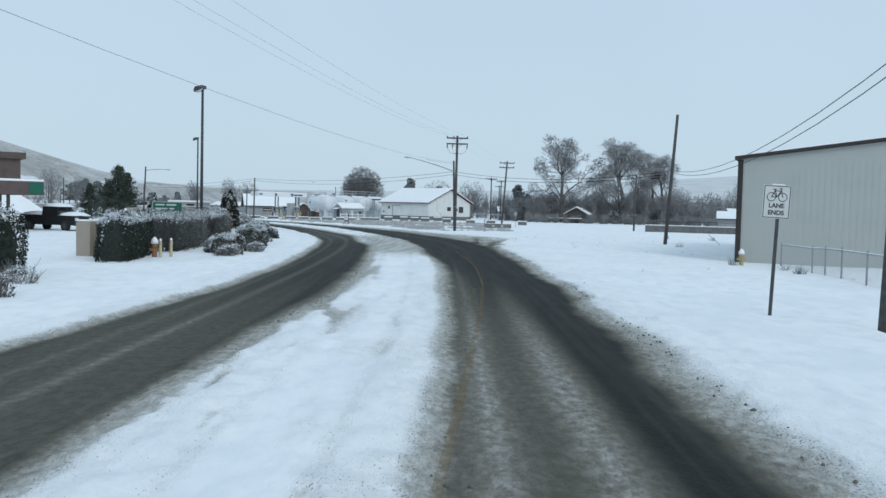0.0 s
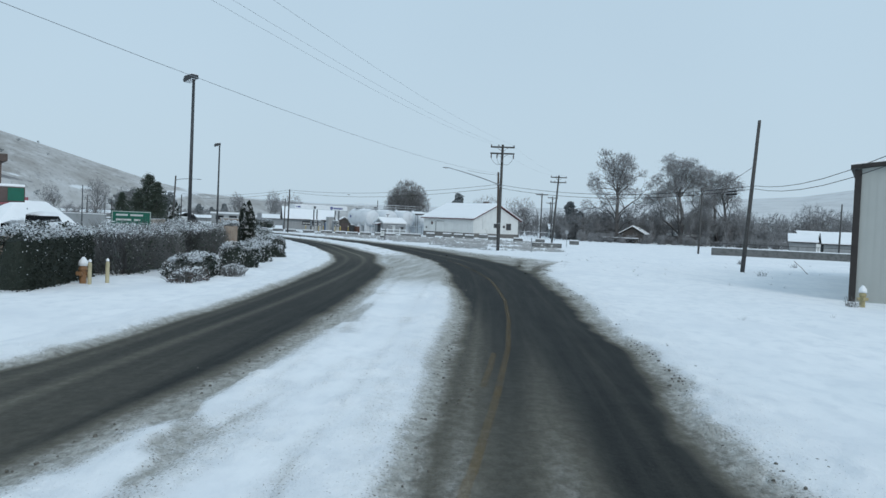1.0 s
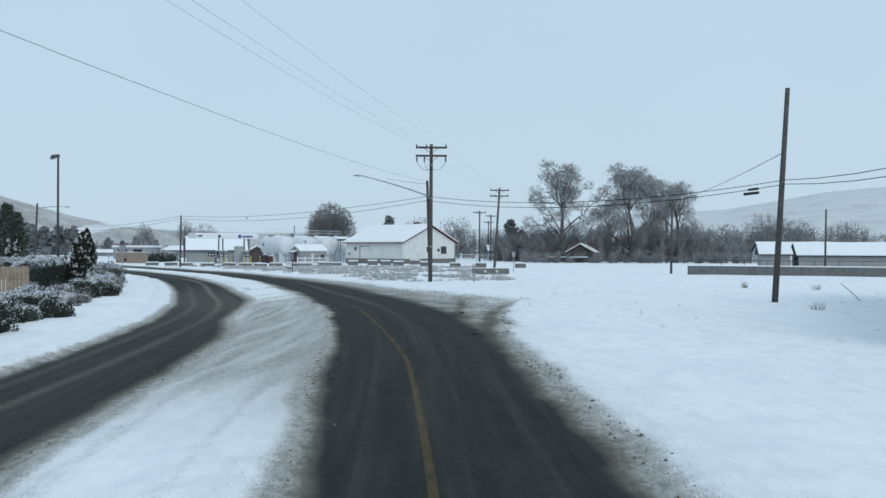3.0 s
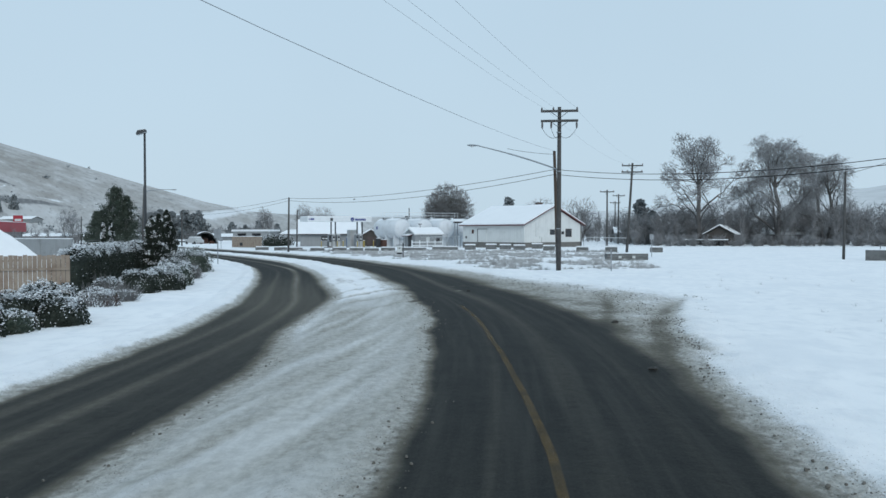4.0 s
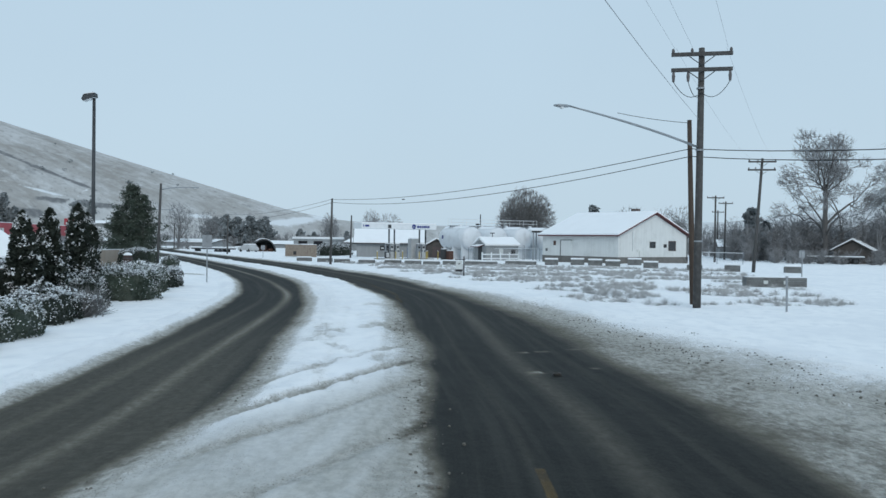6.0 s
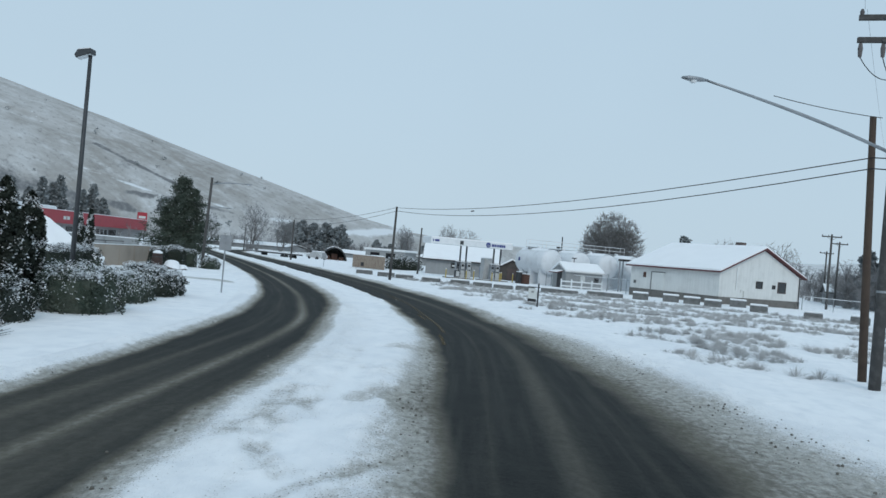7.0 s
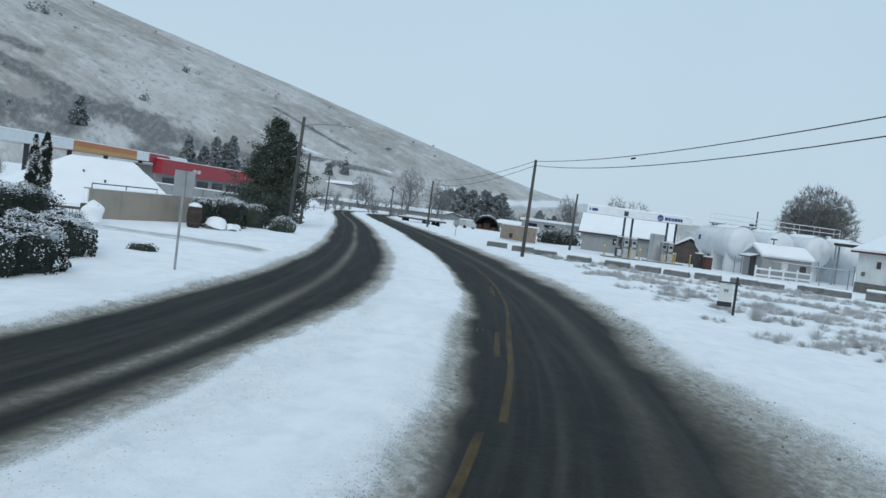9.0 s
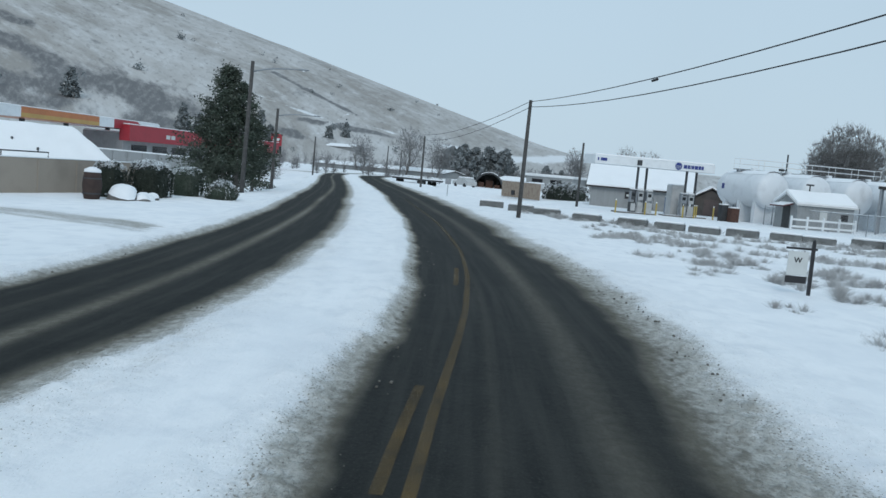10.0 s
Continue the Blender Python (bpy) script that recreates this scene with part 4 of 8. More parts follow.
    for k in range(0 if column else 26):
        t = k / 26
        th = k * 2.4
        r = radius * (1 - t) ** 0.8 * 0.8
        zz = height * (0.08 + 0.88 * t)
        trunk.tube([(0, 0, zz), (r * math.cos(th), r * math.sin(th), zz - 0.2 * r)], [0.03, 0.008], 4, False)
    part("trunk", trunk, BARK, root)
    tagged(part("crown", needles, leaf, root), kind="stuff")
    tagged(part("snow_cap", white, LEAF_SNOW, root, "patches of snow on the boughs"), kind="stuff")
    return root


def branch_out(big, small, p, d, length, radius, level, rng, droop, top, fuzz=1.2):
    n = 4
    pts, rad = [p.copy()], [radius]
    for i in range(n):
        wob = Vector((rng.gauss(0, 1), rng.gauss(0, 1), rng.gauss(0, 0.6))) * 0.16
        d = (d + wob + Vector((0, 0, 0.06 if level < 2 else droop))).normalized()
        p = p + d * (length / n)
        pts.append(p.copy())
        rad.append(radius * (1 - 0.72 * (i + 1) / n))
    (big if level < 3 else small).tube(pts, rad, (8, 6, 4, 3, 3)[min(level, 4)], False)
    if level >= top:
        for q in pts[1:]:
            for k in range(2):
                e = q + (d * 0.5 + Vector((rng.gauss(0, 0.55), rng.gauss(0, 0.55), rng.gauss(0.1, 0.45) + droop * 4))) * fuzz
                side = Vector((rng.gauss(0, 1), rng.gauss(0, 1), rng.gauss(0, 1))).normalized() * fuzz * 0.011
                i0 = len(small.v)
                small.v += [tuple(q - side), tuple(q + side), tuple(e)]
                small.f.append((i0, i0 + 1, i0 + 2))
    if level >= top:
        return
    kids = (5, 5, 5, 4, 4)[min(level, 4)]
    for k in range(kids):
        i = rng.randint(1 if level else 2, n)
        axis_v = Vector((rng.gauss(0, 1), rng.gauss(0, 1), rng.gauss(0, 0.4))).normalized()
        spread = rng.uniform(0.45, 0.95) if level else rng.uniform(0.3, 0.75)
        nd = (d * (1 - spread * 0.5) + axis_v * spread).normalized()
        if level < 2:
            nd.z = abs(nd.z) * 0.8 + 0.15
            nd.normalize()
        branch_out(big, small, pts[i], nd, length * rng.uniform(0.5, 0.72), max(rad[i] * rng.uniform(0.5, 0.7), 0.012), level + 1, rng, droop, top, fuzz)


def bare_tree(name, at, height, seed, label, stems=1, droop=-0.02, top=4, twig=TWIG, thick=0.02, z=None, lean=0.12, group=""):
    """Tapered trunk and forking limbs in one mesh, fine twigs in another."""
    rng = random.Random(seed)
    root = thing(name, (at[0], at[1], ground_z(*at) if z is None else z), label, "tree", 0, group)
    big, small = Geo(), Geo()
    for k in range(stems):
        a = 2 * math.pi * k / stems + seed
        off = Vector((math.cos(a), math.sin(a), 0)) * (0.0 if stems == 1 else 0.35)
        d = Vector((math.cos(a) * lean * (1 if stems == 1 else 2.4), math.sin(a) * lean * (1 if stems == 1 else 2.4), 1)).normalized()
        branch_out(big, small, off + Vector((0, 0, -0.1)), d, height * rng.uniform(0.5, 0.6), thick * height * (1 if stems == 1 else 0.6), 0, rng, droop, top, 0.09 * height)
    hi = max(v[2] for v in big.v + small.v)
    k = height / hi
    for g in (big, small):
        g.v = [(x * k, y * k, zz * k) for x, y, zz in g.v]
    part("trunk", big, BARK, root)
    tagged(part("crown", small, twig, root, "fine bare frosted twigs paled for haze"), kind="stuff")
    return root


def grown_tree(name, at, height, lobes, seed, label, fork=0.25, girth=0.4, count=2000, twig=TWIG, droop=0.0, fuzz=0.8, sprays=7, stems=1, hollow=0.5, z=None, wide=0.02, direct=0.5):
    """A bare tree that fills rounded lobes (x, y, z, across, up): limbs branch towards them and end in fine twigs."""
    rng = np.random.default_rng(seed)
    root = thing(name, (at[0], at[1], ground_z(*at) if z is None else z), label, "tree", 0)
    nodes, parent, path = [], [], []
    for k in range(stems):
        a = 2 * math.pi * k / stems + seed
        lean = 0.0 if stems == 1 else 0.5
        for i in range(7):
            t = i / 6
            nodes.append((math.cos(a) * lean * (0.5 + 2.0 * t) + 0.15 * math.sin(3 * t + seed), math.sin(a) * lean * (0.5 + 2.0 * t), -0.15 + fork * height * t))
            parent.append(len(nodes) - 2 if i else -1)
            path.append(fork * height * t)
    pts = []
    share_of = np.array([r * r * u for _, _, _, r, u in lobes])
    for k in rng.choice(len(lobes), count, p=share_of / share_of.sum()):
        x, y, zz, r, u = lobes[k]
        d = rng.normal(size=3)
        d = d / np.linalg.norm(d) * rng.random() ** hollow
        d = d * (1 + 0.25 * noise.noise(Vector((d[0] * 2.2, d[1] * 2.2, d[2] * 2.2 + seed + k))))
        p = (x + d[0] * r, y + d[1] * r, zz + d[2] * u)
        if p[2] > 0.12 * height:
            pts.append(p)
    pts = np.array(pts)
    start = np.array([0, 0, fork * height])
    pts = pts[np.argsort(np.linalg.norm(pts - start, axis=1))]
    P = np.zeros((len(nodes) + len(pts), 3))
    P[:len(nodes)] = nodes
    L = np.zeros(len(P))
    L[:len(path)] = path
    m = len(nodes)
    D = np.zeros((len(P), 3))
    D[:m] = (0, 0, 1)
    for p in pts:
        d = P[:m] - p
        reach = np.linalg.norm(d, axis=1) + 1e-6
        bend = 1 + (d * D[:m]).sum(axis=1) / reach
        cost = reach * (1.0 + 0.55 * bend) + direct * L[:m] + 0.7 * np.maximum(0, d[:, 2])
        k = int(np.argmin(cost))
        P[m], L[m] = p, L[k] + reach[k]
        D[m] = -d[k] / reach[k]
        parent.append(k)
        m += 1
    power = 2.0
    load = np.zeros(m)
    kids = np.zeros(m, int)
    for i in range(m - 1, 0, -1):
        if load[i] == 0:
            load[i] = 1.0
        if parent[i] >= 0:
            load[parent[i]] += load[i]
            kids[parent[i]] += 1
    rad = np.maximum(girth * (load / load.max()) ** (1 / power), 0.012)
    big, small = Geo(), Geo()
    for i in range(m):
        k = parent[i]
        if k < 0:
            continue
        a, b = Vector(P[k]), Vector(P[i])
        ra, rb = min(rad[k], rad[i] * 1.25), rad[i]
        ln = (b - a).length
        mid = (a + b) / 2 + Vector(rng.normal(size=3)) * 0.05 * ln + Vector((0, 0, 0.05 * ln))
        g = big if rb > 0.035 else small
        g.tube([a, mid, b], [ra, (ra + rb) / 2, rb * 0.9], 8 if rb > 0.15 else 5 if rb > 0.05 else 3, False)
        if kids[i] > 2 or i < 7 * stems:
            continue
        out = (b - a).normalized() if ln > 1e-4 else Vector((0, 0, 1))
        for j in range(sprays if kids[i] == 0 else sprays // 2):
            s = a.lerp(b, rng.uniform(0.5, 1.0))
            e = s + (out * 0.8 + Vector(rng.normal(size=3)) * 0.62 + Vector((0, 0, 0.12 + droop))) * fuzz * rng.uniform(0.5, 1.1)
            side = Vector(rng.normal(size=3)).normalized() * wide
            i0 = len(small.v)
            small.v += [tuple(s - side), tuple(s + side), tuple(e)]
            small.f.append((i0, i0 + 1, i0 + 2))
    part("trunk", big, BARK, root)
    tagged(part("crown", small, twig, root, "fine bare frosted twigs paled for haze"), kind="stuff")
    return root


def thicket(name, places, seed, label, mat=SCRUB, twigs=26, thick=0.03):
    """Bare brush and small trees of a far wood, too many to count; places are (x, y, height, width)."""
    rng = random.Random(seed)
    g = Geo()
    for x, y, h, w in places:
        z = ground_z(x, y) - 0.1
        g.tube([(x, y, z), (x + rng.gauss(0, 0.2), y, z + h * 0.6), (x + rng.gauss(0, 0.4), y, z + h)], [thick * 2, thick * 1.4, thick * 0.4], 4, False)
        for k in range(twigs):
            t = rng.uniform(0.0, 0.85)
            th = rng.uniform(0, 2 * math.pi)
            r = w * rng.uniform(0.3, 1.0) * (1 - abs(t - 0.4) * 0.9)
            s = Vector((x, y, z + h * t * 0.8))
            e = Vector((x + r * math.cos(th), y + r * math.sin(th), z + h * min(1.0, t + rng.uniform(0.12, 0.35))))
            for j in range(9):
                b = s.lerp(e, rng.random())
                c = b + Vector((rng.gauss(0, 0.4), rng.gauss(0, 0.4), rng.uniform(-0.2, 0.7))) * (0.4 + w * 0.35)
                f = Vector((rng.gauss(0, 1), rng.gauss(0, 1), rng.gauss(0, 1))).normalized() * thick * 0.8
                i0 = len(g.v)
                g.v += [tuple(b - f), tuple(b + f), tuple(c)]
                g.f.append((i0, i0 + 1, i0 + 2))
            i0 = len(g.v)
            f = Vector((rng.gauss(0, 1), rng.gauss(0, 1), 0)).normalized() * thick
            g.v += [tuple(s - f), tuple(s + f), tuple(e)]
            g.f.append((i0, i0 + 1, i0 + 2))
    return single(name, g, mat, label, "woods", kind="stuff")


# ---- poles, lamps and wires ----
def catenary(a, b, sag, n=14):
    a, b = Vector(a), Vector(b)
    return [a.lerp(b, i / n) - Vector((0, 0, 4 * sag * (i / n) * (1 - i / n))) for i in range(n + 1)]


def wire(a, b, sag, label="black overhead wire between utility poles", r=0.017, mat=WIRE):
    g = Geo()
    g.tube(catenary(a, b, sag), r, 5, False)
    return single("overhead_wire", g, mat, label, "wire", "overhead wires")


def plain_pole(name, at, height, label, lean=(0, 0), r=0.14, mat=POLE, group="wooden poles"):
    root = thing(name, (at[0], at[1], ground_z(*at) - 0.1), label, "pole", 0, group)
    g = Geo()
    g.tube([(0, 0, 0), (lean[0] * 0.5, lean[1] * 0.5, height * 0.5), (lean[0], lean[1], height + 0.1)], [r, r * 0.88, r * 0.72], 12)
    part("shaft", g, mat, root, "", True)
    return root


def crossarm_pole(at, height, arms, turn, label, lean=(0, 0), width=2.2, jumpers=False, r=0.15, mat=POLE):
    """A wooden pole with crossarms, braces and insulators; arms are heights."""
    root = plain_pole("utility_pole", at, height, label, lean, r, mat, "utility poles")
    for i, h in enumerate(arms):
        a = Geo()
        ox, oy = lean[0] * h / height, lean[1] * h / height
        a.box(-width / 2 + ox, width / 2 + ox, -0.20 + oy, -0.09 + oy, h - 0.07 + 0.1, h + 0.07 + 0.1, turn, 0.01)
        part("crossarm", a, mat, root)
        for sx in (-1, 1):
            b = Geo()
            c, s = math.cos(turn), math.sin(turn)
            b.tube([(ox + sx * 0.55 * c, oy + sx * 0.55 * s - 0.2, h + 0.08), (ox, oy - 0.14, h - 0.32)], 0.018, 5)
            part("brace", b, STEEL_DARK, root)
        for e in ((-0.47, -0.16, 0.47) if i == 0 else (-0.46, -0.22, 0.46)):
            n = Geo()
            px, py = ox + e * width * math.cos(turn), oy + e * width * math.sin(turn) - 0.15
            if i == 0 or not jumpers:
                n.tube([(px, py, h + 0.17), (px, py, h + 0.24), (px, py, h + 0.32)], [0.045, 0.06, 0.03], 8)
            else:
                n.tube([(px, py, h + 0.02), (px, py, h - 0.12), (px, py, h - 0.34)], [0.04, 0.065, 0.045], 8)
            part("insulator", n, CERAMIC, root)
            if jumpers and i == 1:
                w = Geo()
                w.tube(catenary((px, py, h - 0.34), (ox, oy - 0.17, h - 0.75), 0.35, 8), 0.012, 4, False)
                part("jumper_wire", w, WIRE, root)
    return root


def street_lamp_arm(root, start, end, lift, head_turn):
    """The bent steel arm, its stay and the flat lamp head."""
    a = Geo()
    s, e = Vector(start), Vector(end)
    pts = []
    for i in range(9):
        t = i / 8
        p = s.lerp(e, t)
        p.z += lift * math.sin(math.pi * t * 0.5) * (1 - t) * 1.6
        pts.append(p)
    a.tube(pts, [0.045] * 5 + [0.04, 0.036, 0.032, 0.03], 8)
    part("lamp_arm", a, STEEL, root, "long grey steel arm", True)
    h = Geo()
    d = (e - s)
    d.z = 0
    d.normalize()
    h.tube([e - d * 0.05, e + d * 0.15, e + d * 0.45, e + d * 0.62], [0.045, 0.10, 0.11, 0.05], 10)
    h.v = [(x, y, e.z + (z - e.z) * 0.55) for x, y, z in h.v]
    head = part("lamp_head", h, STEEL, root, "grey cobra lamp head", True)
    l = Geo()
    q = e + d * 0.33
    l.tube([q + Vector((0, 0, -0.10)), q + Vector((0, 0, -0.04))], [0.07, 0.09], 10)
    part("lens", l, GLASS_LAMP, head)


def lot_lamp(at, height, label, turn):
    """A parking lot lamp: tall steel pole with a square floodlight head."""
    root = thing("lot_lamp", (at[0], at[1], ground_z(*at) - 0.05), label, "street lamp", turn, "parking lot lamps")
    g = Geo()
    g.tube([(0, 0, 0), (0, 0, height)], [0.10, 0.07], 10)
    part("pole", g, STEEL_DARK, root, "", True)
    b = Geo()
    b.tube([(0, 0, 0), (0, 0, 0.55)], [0.26, 0.24], 14)
    part("footing", b, CONCRETE, root)
    h = Geo()
    h.prism([(-0.10, height + 0.06), (0.46, height - 0.14), (0.52, height - 0.04), (0.42, height + 0.16), (-0.08, height + 0.24)], -0.22, 0.22)
    head = part("lamp_head", h, STEEL_DARK, root, "square dark floodlight head")
    l = Geo()
    l.prism([(-0.06, height + 0.028), (0.42, height - 0.143), (0.42, height - 0.123), (-0.06, height + 0.048)], -0.18, 0.18)
    part("lens", l, GLASS_LAMP, head)
    s = Geo()
    s.prism([(-0.06, height + 0.245), (0.40, height + 0.175), (0.38, height + 0.21), (-0.04, height + 0.28)], -0.19, 0.19)
    part("snow_cap", s, SNOW, head)


UP = (1.42, 86.75)
pole = crossarm_pole(UP, 9.75, (9.5, 8.92), 0.0, "dark weathered utility pole with two crossarms beside the junction", (0.05, 0.1), 2.2, True)
street_lamp_arm(pole, (-0.1, -0.1, 6.15), (-4.62, -2.45, 7.38), 0.14, 0)
stay = Geo()
stay.tube(catenary((-0.3, 0.05, 7.05), (-3.0, -1.2, 7.3), 0.05, 6), 0.01, 4, False)
part("stay_wire", stay, WIRE, pole)
for zz in (2.6, 6.0, 8.3):
    band = Geo()
    band.tube([(0.02, 0.03, zz), (0.02, 0.03, zz + 0.06)], 0.152, 12)
    part("steel_band", band, STEEL, pole)
plain_pole("stub_pole", (1.42, 88.6), 7.35, "brown cut-off pole standing beside the utility pole", (-0.24, 0.1), 0.12, POLE_BROWN)
crossarm_pole((9.35, 130.5), 9.85, (9.55, 8.85), 0.05, "leaning dark utility pole with two crossarms", (0.62, 0.1), 2.3)
crossarm_pole((9.9, 170), 8.8, (8.5,), 0.1, "far utility pole with a single crossarm", (0.0, 0.0), 2.2)
crossarm_pole((13.2, 190), 9.0, (8.7,), 0.2, "far utility pole with a single crossarm", (0.1, 0.0), 2.2)
crossarm_pole((14.6, 215), 8.6, (8.3,), 0.2, "far utility pole with a single crossarm", (0.0, 0.0), 2.2)
crossarm_pole((-14, -15), 10.0, (9.7, 9.1), 0.15, "weathered utility pole with two crossarms beside the road")
plain_pole("leaning_pole", (17.88, 67.4), 10.35, "tall dark leaning wooden pole in the snow field", (0.72, 0.3), 0.15)
plain_pole("wooden_pole", (10.5, 5), 10.8, "dark wooden pole at the roadside carrying wires")
plain_pole("wooden_post", (8.85, 16.9), 3.95, "short thick dark wooden post in the snow", (0.1, 0), 0.11, POLE)
plain_pole("wooden_pole", (-28.75, 129.8), 6.3, "slim dark pole carrying two wires by the road", (0.1, 0.0), 0.12)
plain_pole("wooden_pole", (-59.9, 170.4), 6.9, "slim dark wooden pole by the road", (0.05, 0.0), 0.13)
lampole = plain_pole("wooden_pole", (-43.9, 124.8), 7.6, "dark wooden pole with a street lamp arm", (0.35, -0.1), 0.14)
street_lamp_arm(lampole, (0.3, -0.1, 7.1), (3.1, 0.6, 7.35), 0.2, 0)
lampole = plain_pole("wooden_pole", (-56.2, 141.2), 7.1, "dark wooden pole with a street lamp arm", (0.3, -0.1), 0.14)
street_lamp_arm(lampole, (0.25, -0.1, 6.6), (3.2, 0.8, 6.8), 0.2, 0)
for x, y, h in ((-84, 181, 6.0), (-94, 214, 5.6), (-108, 240, 5.5), (-36.5, 158.5, 5.6), (45.2, 120, 6.9), (24.75, 108.5, 7.2)):
    plain_pole("wooden_pole", (x, y), h, "slim dark far wooden pole", (0.1, 0), 0.12)
plain_pole("metal_post", (-45.0, 101), 5.2, "thin dark metal post behind the hedge", (0, 0), 0.07, STEEL_DARK)
lot_lamp((-14.25, 50.5), 9.0, "tall dark steel lot lamp with a square head", 2.7)
lot_lamp((-25.62, 89.0), 8.9, "slim steel lot lamp with a square head beside the hedge", 3.4)

W1, W2 = (1.22, 88.55, 6.2), (1.22, 88.55, 5.9)
wire(W1, (-28.7, 129.8, 6.25), 0.62)
wire(W2, (-28.7, 129.8, 5.98), 0.80)
wire((-28.7, 129.8, 6.25), (-59.9, 170.4, 6.0), 0.5)
wire((-28.7, 129.8, 5.95), (-59.9, 170.4, 5.4), 0.6)
wire(W1, (18.45, 67.45, 5.75), 0.75)
wire(W2, (18.45, 67.45, 5.55), 0.8)
wire((18.45, 67.45, 5.75), (10.5, 5, 10.6), 2.42)
wire((18.45, 67.45, 5.55), (10.5, 5, 10.2), 2.5)
wire((18.4, 67.6, 7.1), (24.85, 108.5, 7.0), 0.25)
for e in (-0.95, -0.3, 0.95):
    wire((1.45 + e, 86.75, 9.75), (-14 + e, -15, 9.95), 1.3, r=0.0045, mat=WIRE_PALE)
wire((1.4, 86.8, 7.1), (-14, -15, 7.4), 1.4, r=0.007, mat=WIRE_PALE)
for e in (-0.9, 0.9):
    wire((1.45 + e, 86.75, 9.75), (9.95 + e, 130.6, 9.85), 0.5, r=0.0045, mat=WIRE_PALE)
splice = Geo()
splice.tube([(17.6, 68.75, 5.42), (17.25, 69.15, 5.38)], [0.06, 0.06], 8)
splice.tube([(17.62, 68.72, 5.22), (17.1, 69.3, 5.17)], [0.07, 0.07], 8)
single("splice_case", splice, WIRE, "black cable splice case hung on the wire", "cable box")
knob = Geo()
knob.tube([(-17.0, 112.9, 5.42), (-17.25, 113.26, 5.42)], [0.04, 0.04], 8)
single("cable_clamp", knob, WIRE, "small black clamp on the overhead wire", "cable box")


# ---- signs ----
def text_part(words, size, mat, parent, at, rot, label):
    cu = bpy.data.curves.new("lettering", "FONT")
    cu.body, cu.size, cu.align_x, cu.align_y, cu.extrude, cu.offset = words, size, "CENTER", "CENTER", 0.002, 0.004
    tmp = bpy.data.objects.new("lettering", cu)
    scene.collection.objects.link(tmp)
    bpy.context.view_layer.update()
    me = bpy.data.meshes.new_from_object(tmp.evaluated_get(bpy.context.evaluated_depsgraph_get()))
    bpy.data.objects.remove(tmp)
    me.materials.clear()
    me.materials.append(mat)
    ob = new("lettering", me)
    ob.parent, ob.location, ob.rotation_euler = parent, at, rot
    return tagged(ob, label)


def bike_sign():
    root = thing("bike_lane_sign", (7.38, 18.95, ground_z(7.38, 18.95) - 0.05), "white bike lane ends sign on a steel post", "road sign", radians(-6))
    p = Geo()
    p.box(-0.035, 0.035, -0.02, 0.02, 0, 2.92)
    post = part("post", p, STEEL_DARK, root, "square dark steel post")
    post.rotation_euler = (0, radians(2.0), 0)
    s = Geo()
    s.box(-0.305, 0.305, -0.040, -0.034, 2.17, 2.93)
    panel = part("panel", s, SIGN_WHITE, root, "white sheet with a black border")
    panel.location = (-0.07, 0, 0.13)
    panel.scale = (0.97, 1.0, 0.97)
    panel.rotation_euler = (0, radians(2.5), 0)
    b = Geo()
    for x0, x1, z0, z1 in ((-0.29, 0.29, 2.185, 2.20), (-0.29, 0.29, 2.90, 2.915), (-0.29, -0.275, 2.2, 2.9), (0.275, 0.29, 2.2, 2.9)):
        b.box(x0, x1, -0.044, -0.0402, z0, z1)
    part("border", b, SIGN_BLACK, panel)
    k = Geo()

    def ring(cx, cz, r):
        pts = [(cx + r * math.cos(a * math.pi / 10), -0.0425, cz + r * math.sin(a * math.pi / 10)) for a in range(21)]
        k.tube(pts, 0.008, 5, False)

    ring(-0.125, 2.66, 0.095)
    ring(0.125, 2.66, 0.095)
    for a, c in (((-0.125, 2.66), (-0.05, 2.80)), ((-0.05, 2.80), (0.085, 2.80)), ((-0.125, 2.66), (-0.005, 2.66)), ((-0.005, 2.66), (-0.06, 2.83)), ((-0.005, 2.66), (0.085, 2.80)),
                 ((0.125, 2.66), (0.075, 2.85)), ((0.04, 2.86), (0.11, 2.85)), ((-0.10, 2.835), (-0.025, 2.835))):
        k.tube([(a[0], -0.0425, a[1]), (c[0], -0.0425, c[1])], 0.009, 5, False)
    part("bicycle_symbol", k, SIGN_BLACK, panel)
    text_part("LANE", 0.142, SIGN_BLACK, panel, (0, -0.0425, 2.46), (radians(90), 0, 0), "black letters")
    text_part("ENDS", 0.142, SIGN_BLACK, panel, (0, -0.0425, 2.30), (radians(90), 0, 0), "black letters")
    c = Geo()
    c.box(-0.12, 0.16, -0.05, 0.01, 2.931, 2.955, 0, 0.01)
    part("snow_cap", c, SNOW, panel)


def back_sign(at, h, w, ph, turn, label):
    """A road sign seen from behind: grey sheet on a thin post."""
    root = thing("road_sign", (at[0], at[1], ground_z(*at) - 0.05), label, "road sign", turn, "signs seen from behind")
    p = Geo()
    p.box(-0.03, 0.03, -0.02, 0.02, 0, h)
    part("post", p, STEEL, root)
    s = Geo()
    s.box(-w / 2, w / 2, 0.021, 0.026, h - ph, h + 0.02, 0, 0.002)
    part("panel", s, STEEL, root, "bare grey aluminium back of the sign")


bike_sign()
back_sign((-23.4, 95.8), 2.62, 0.52, 0.66, radians(38), "grey back of a road sign on a thin post")
back_sign((4.45, 86.0), 1.35, 0.10, 0.30, radians(10), "thin steel marker post in the snow")
back_sign((-45.3, 151), 1.9, 0.5, 0.5, radians(36), "small far road sign on a thin post")
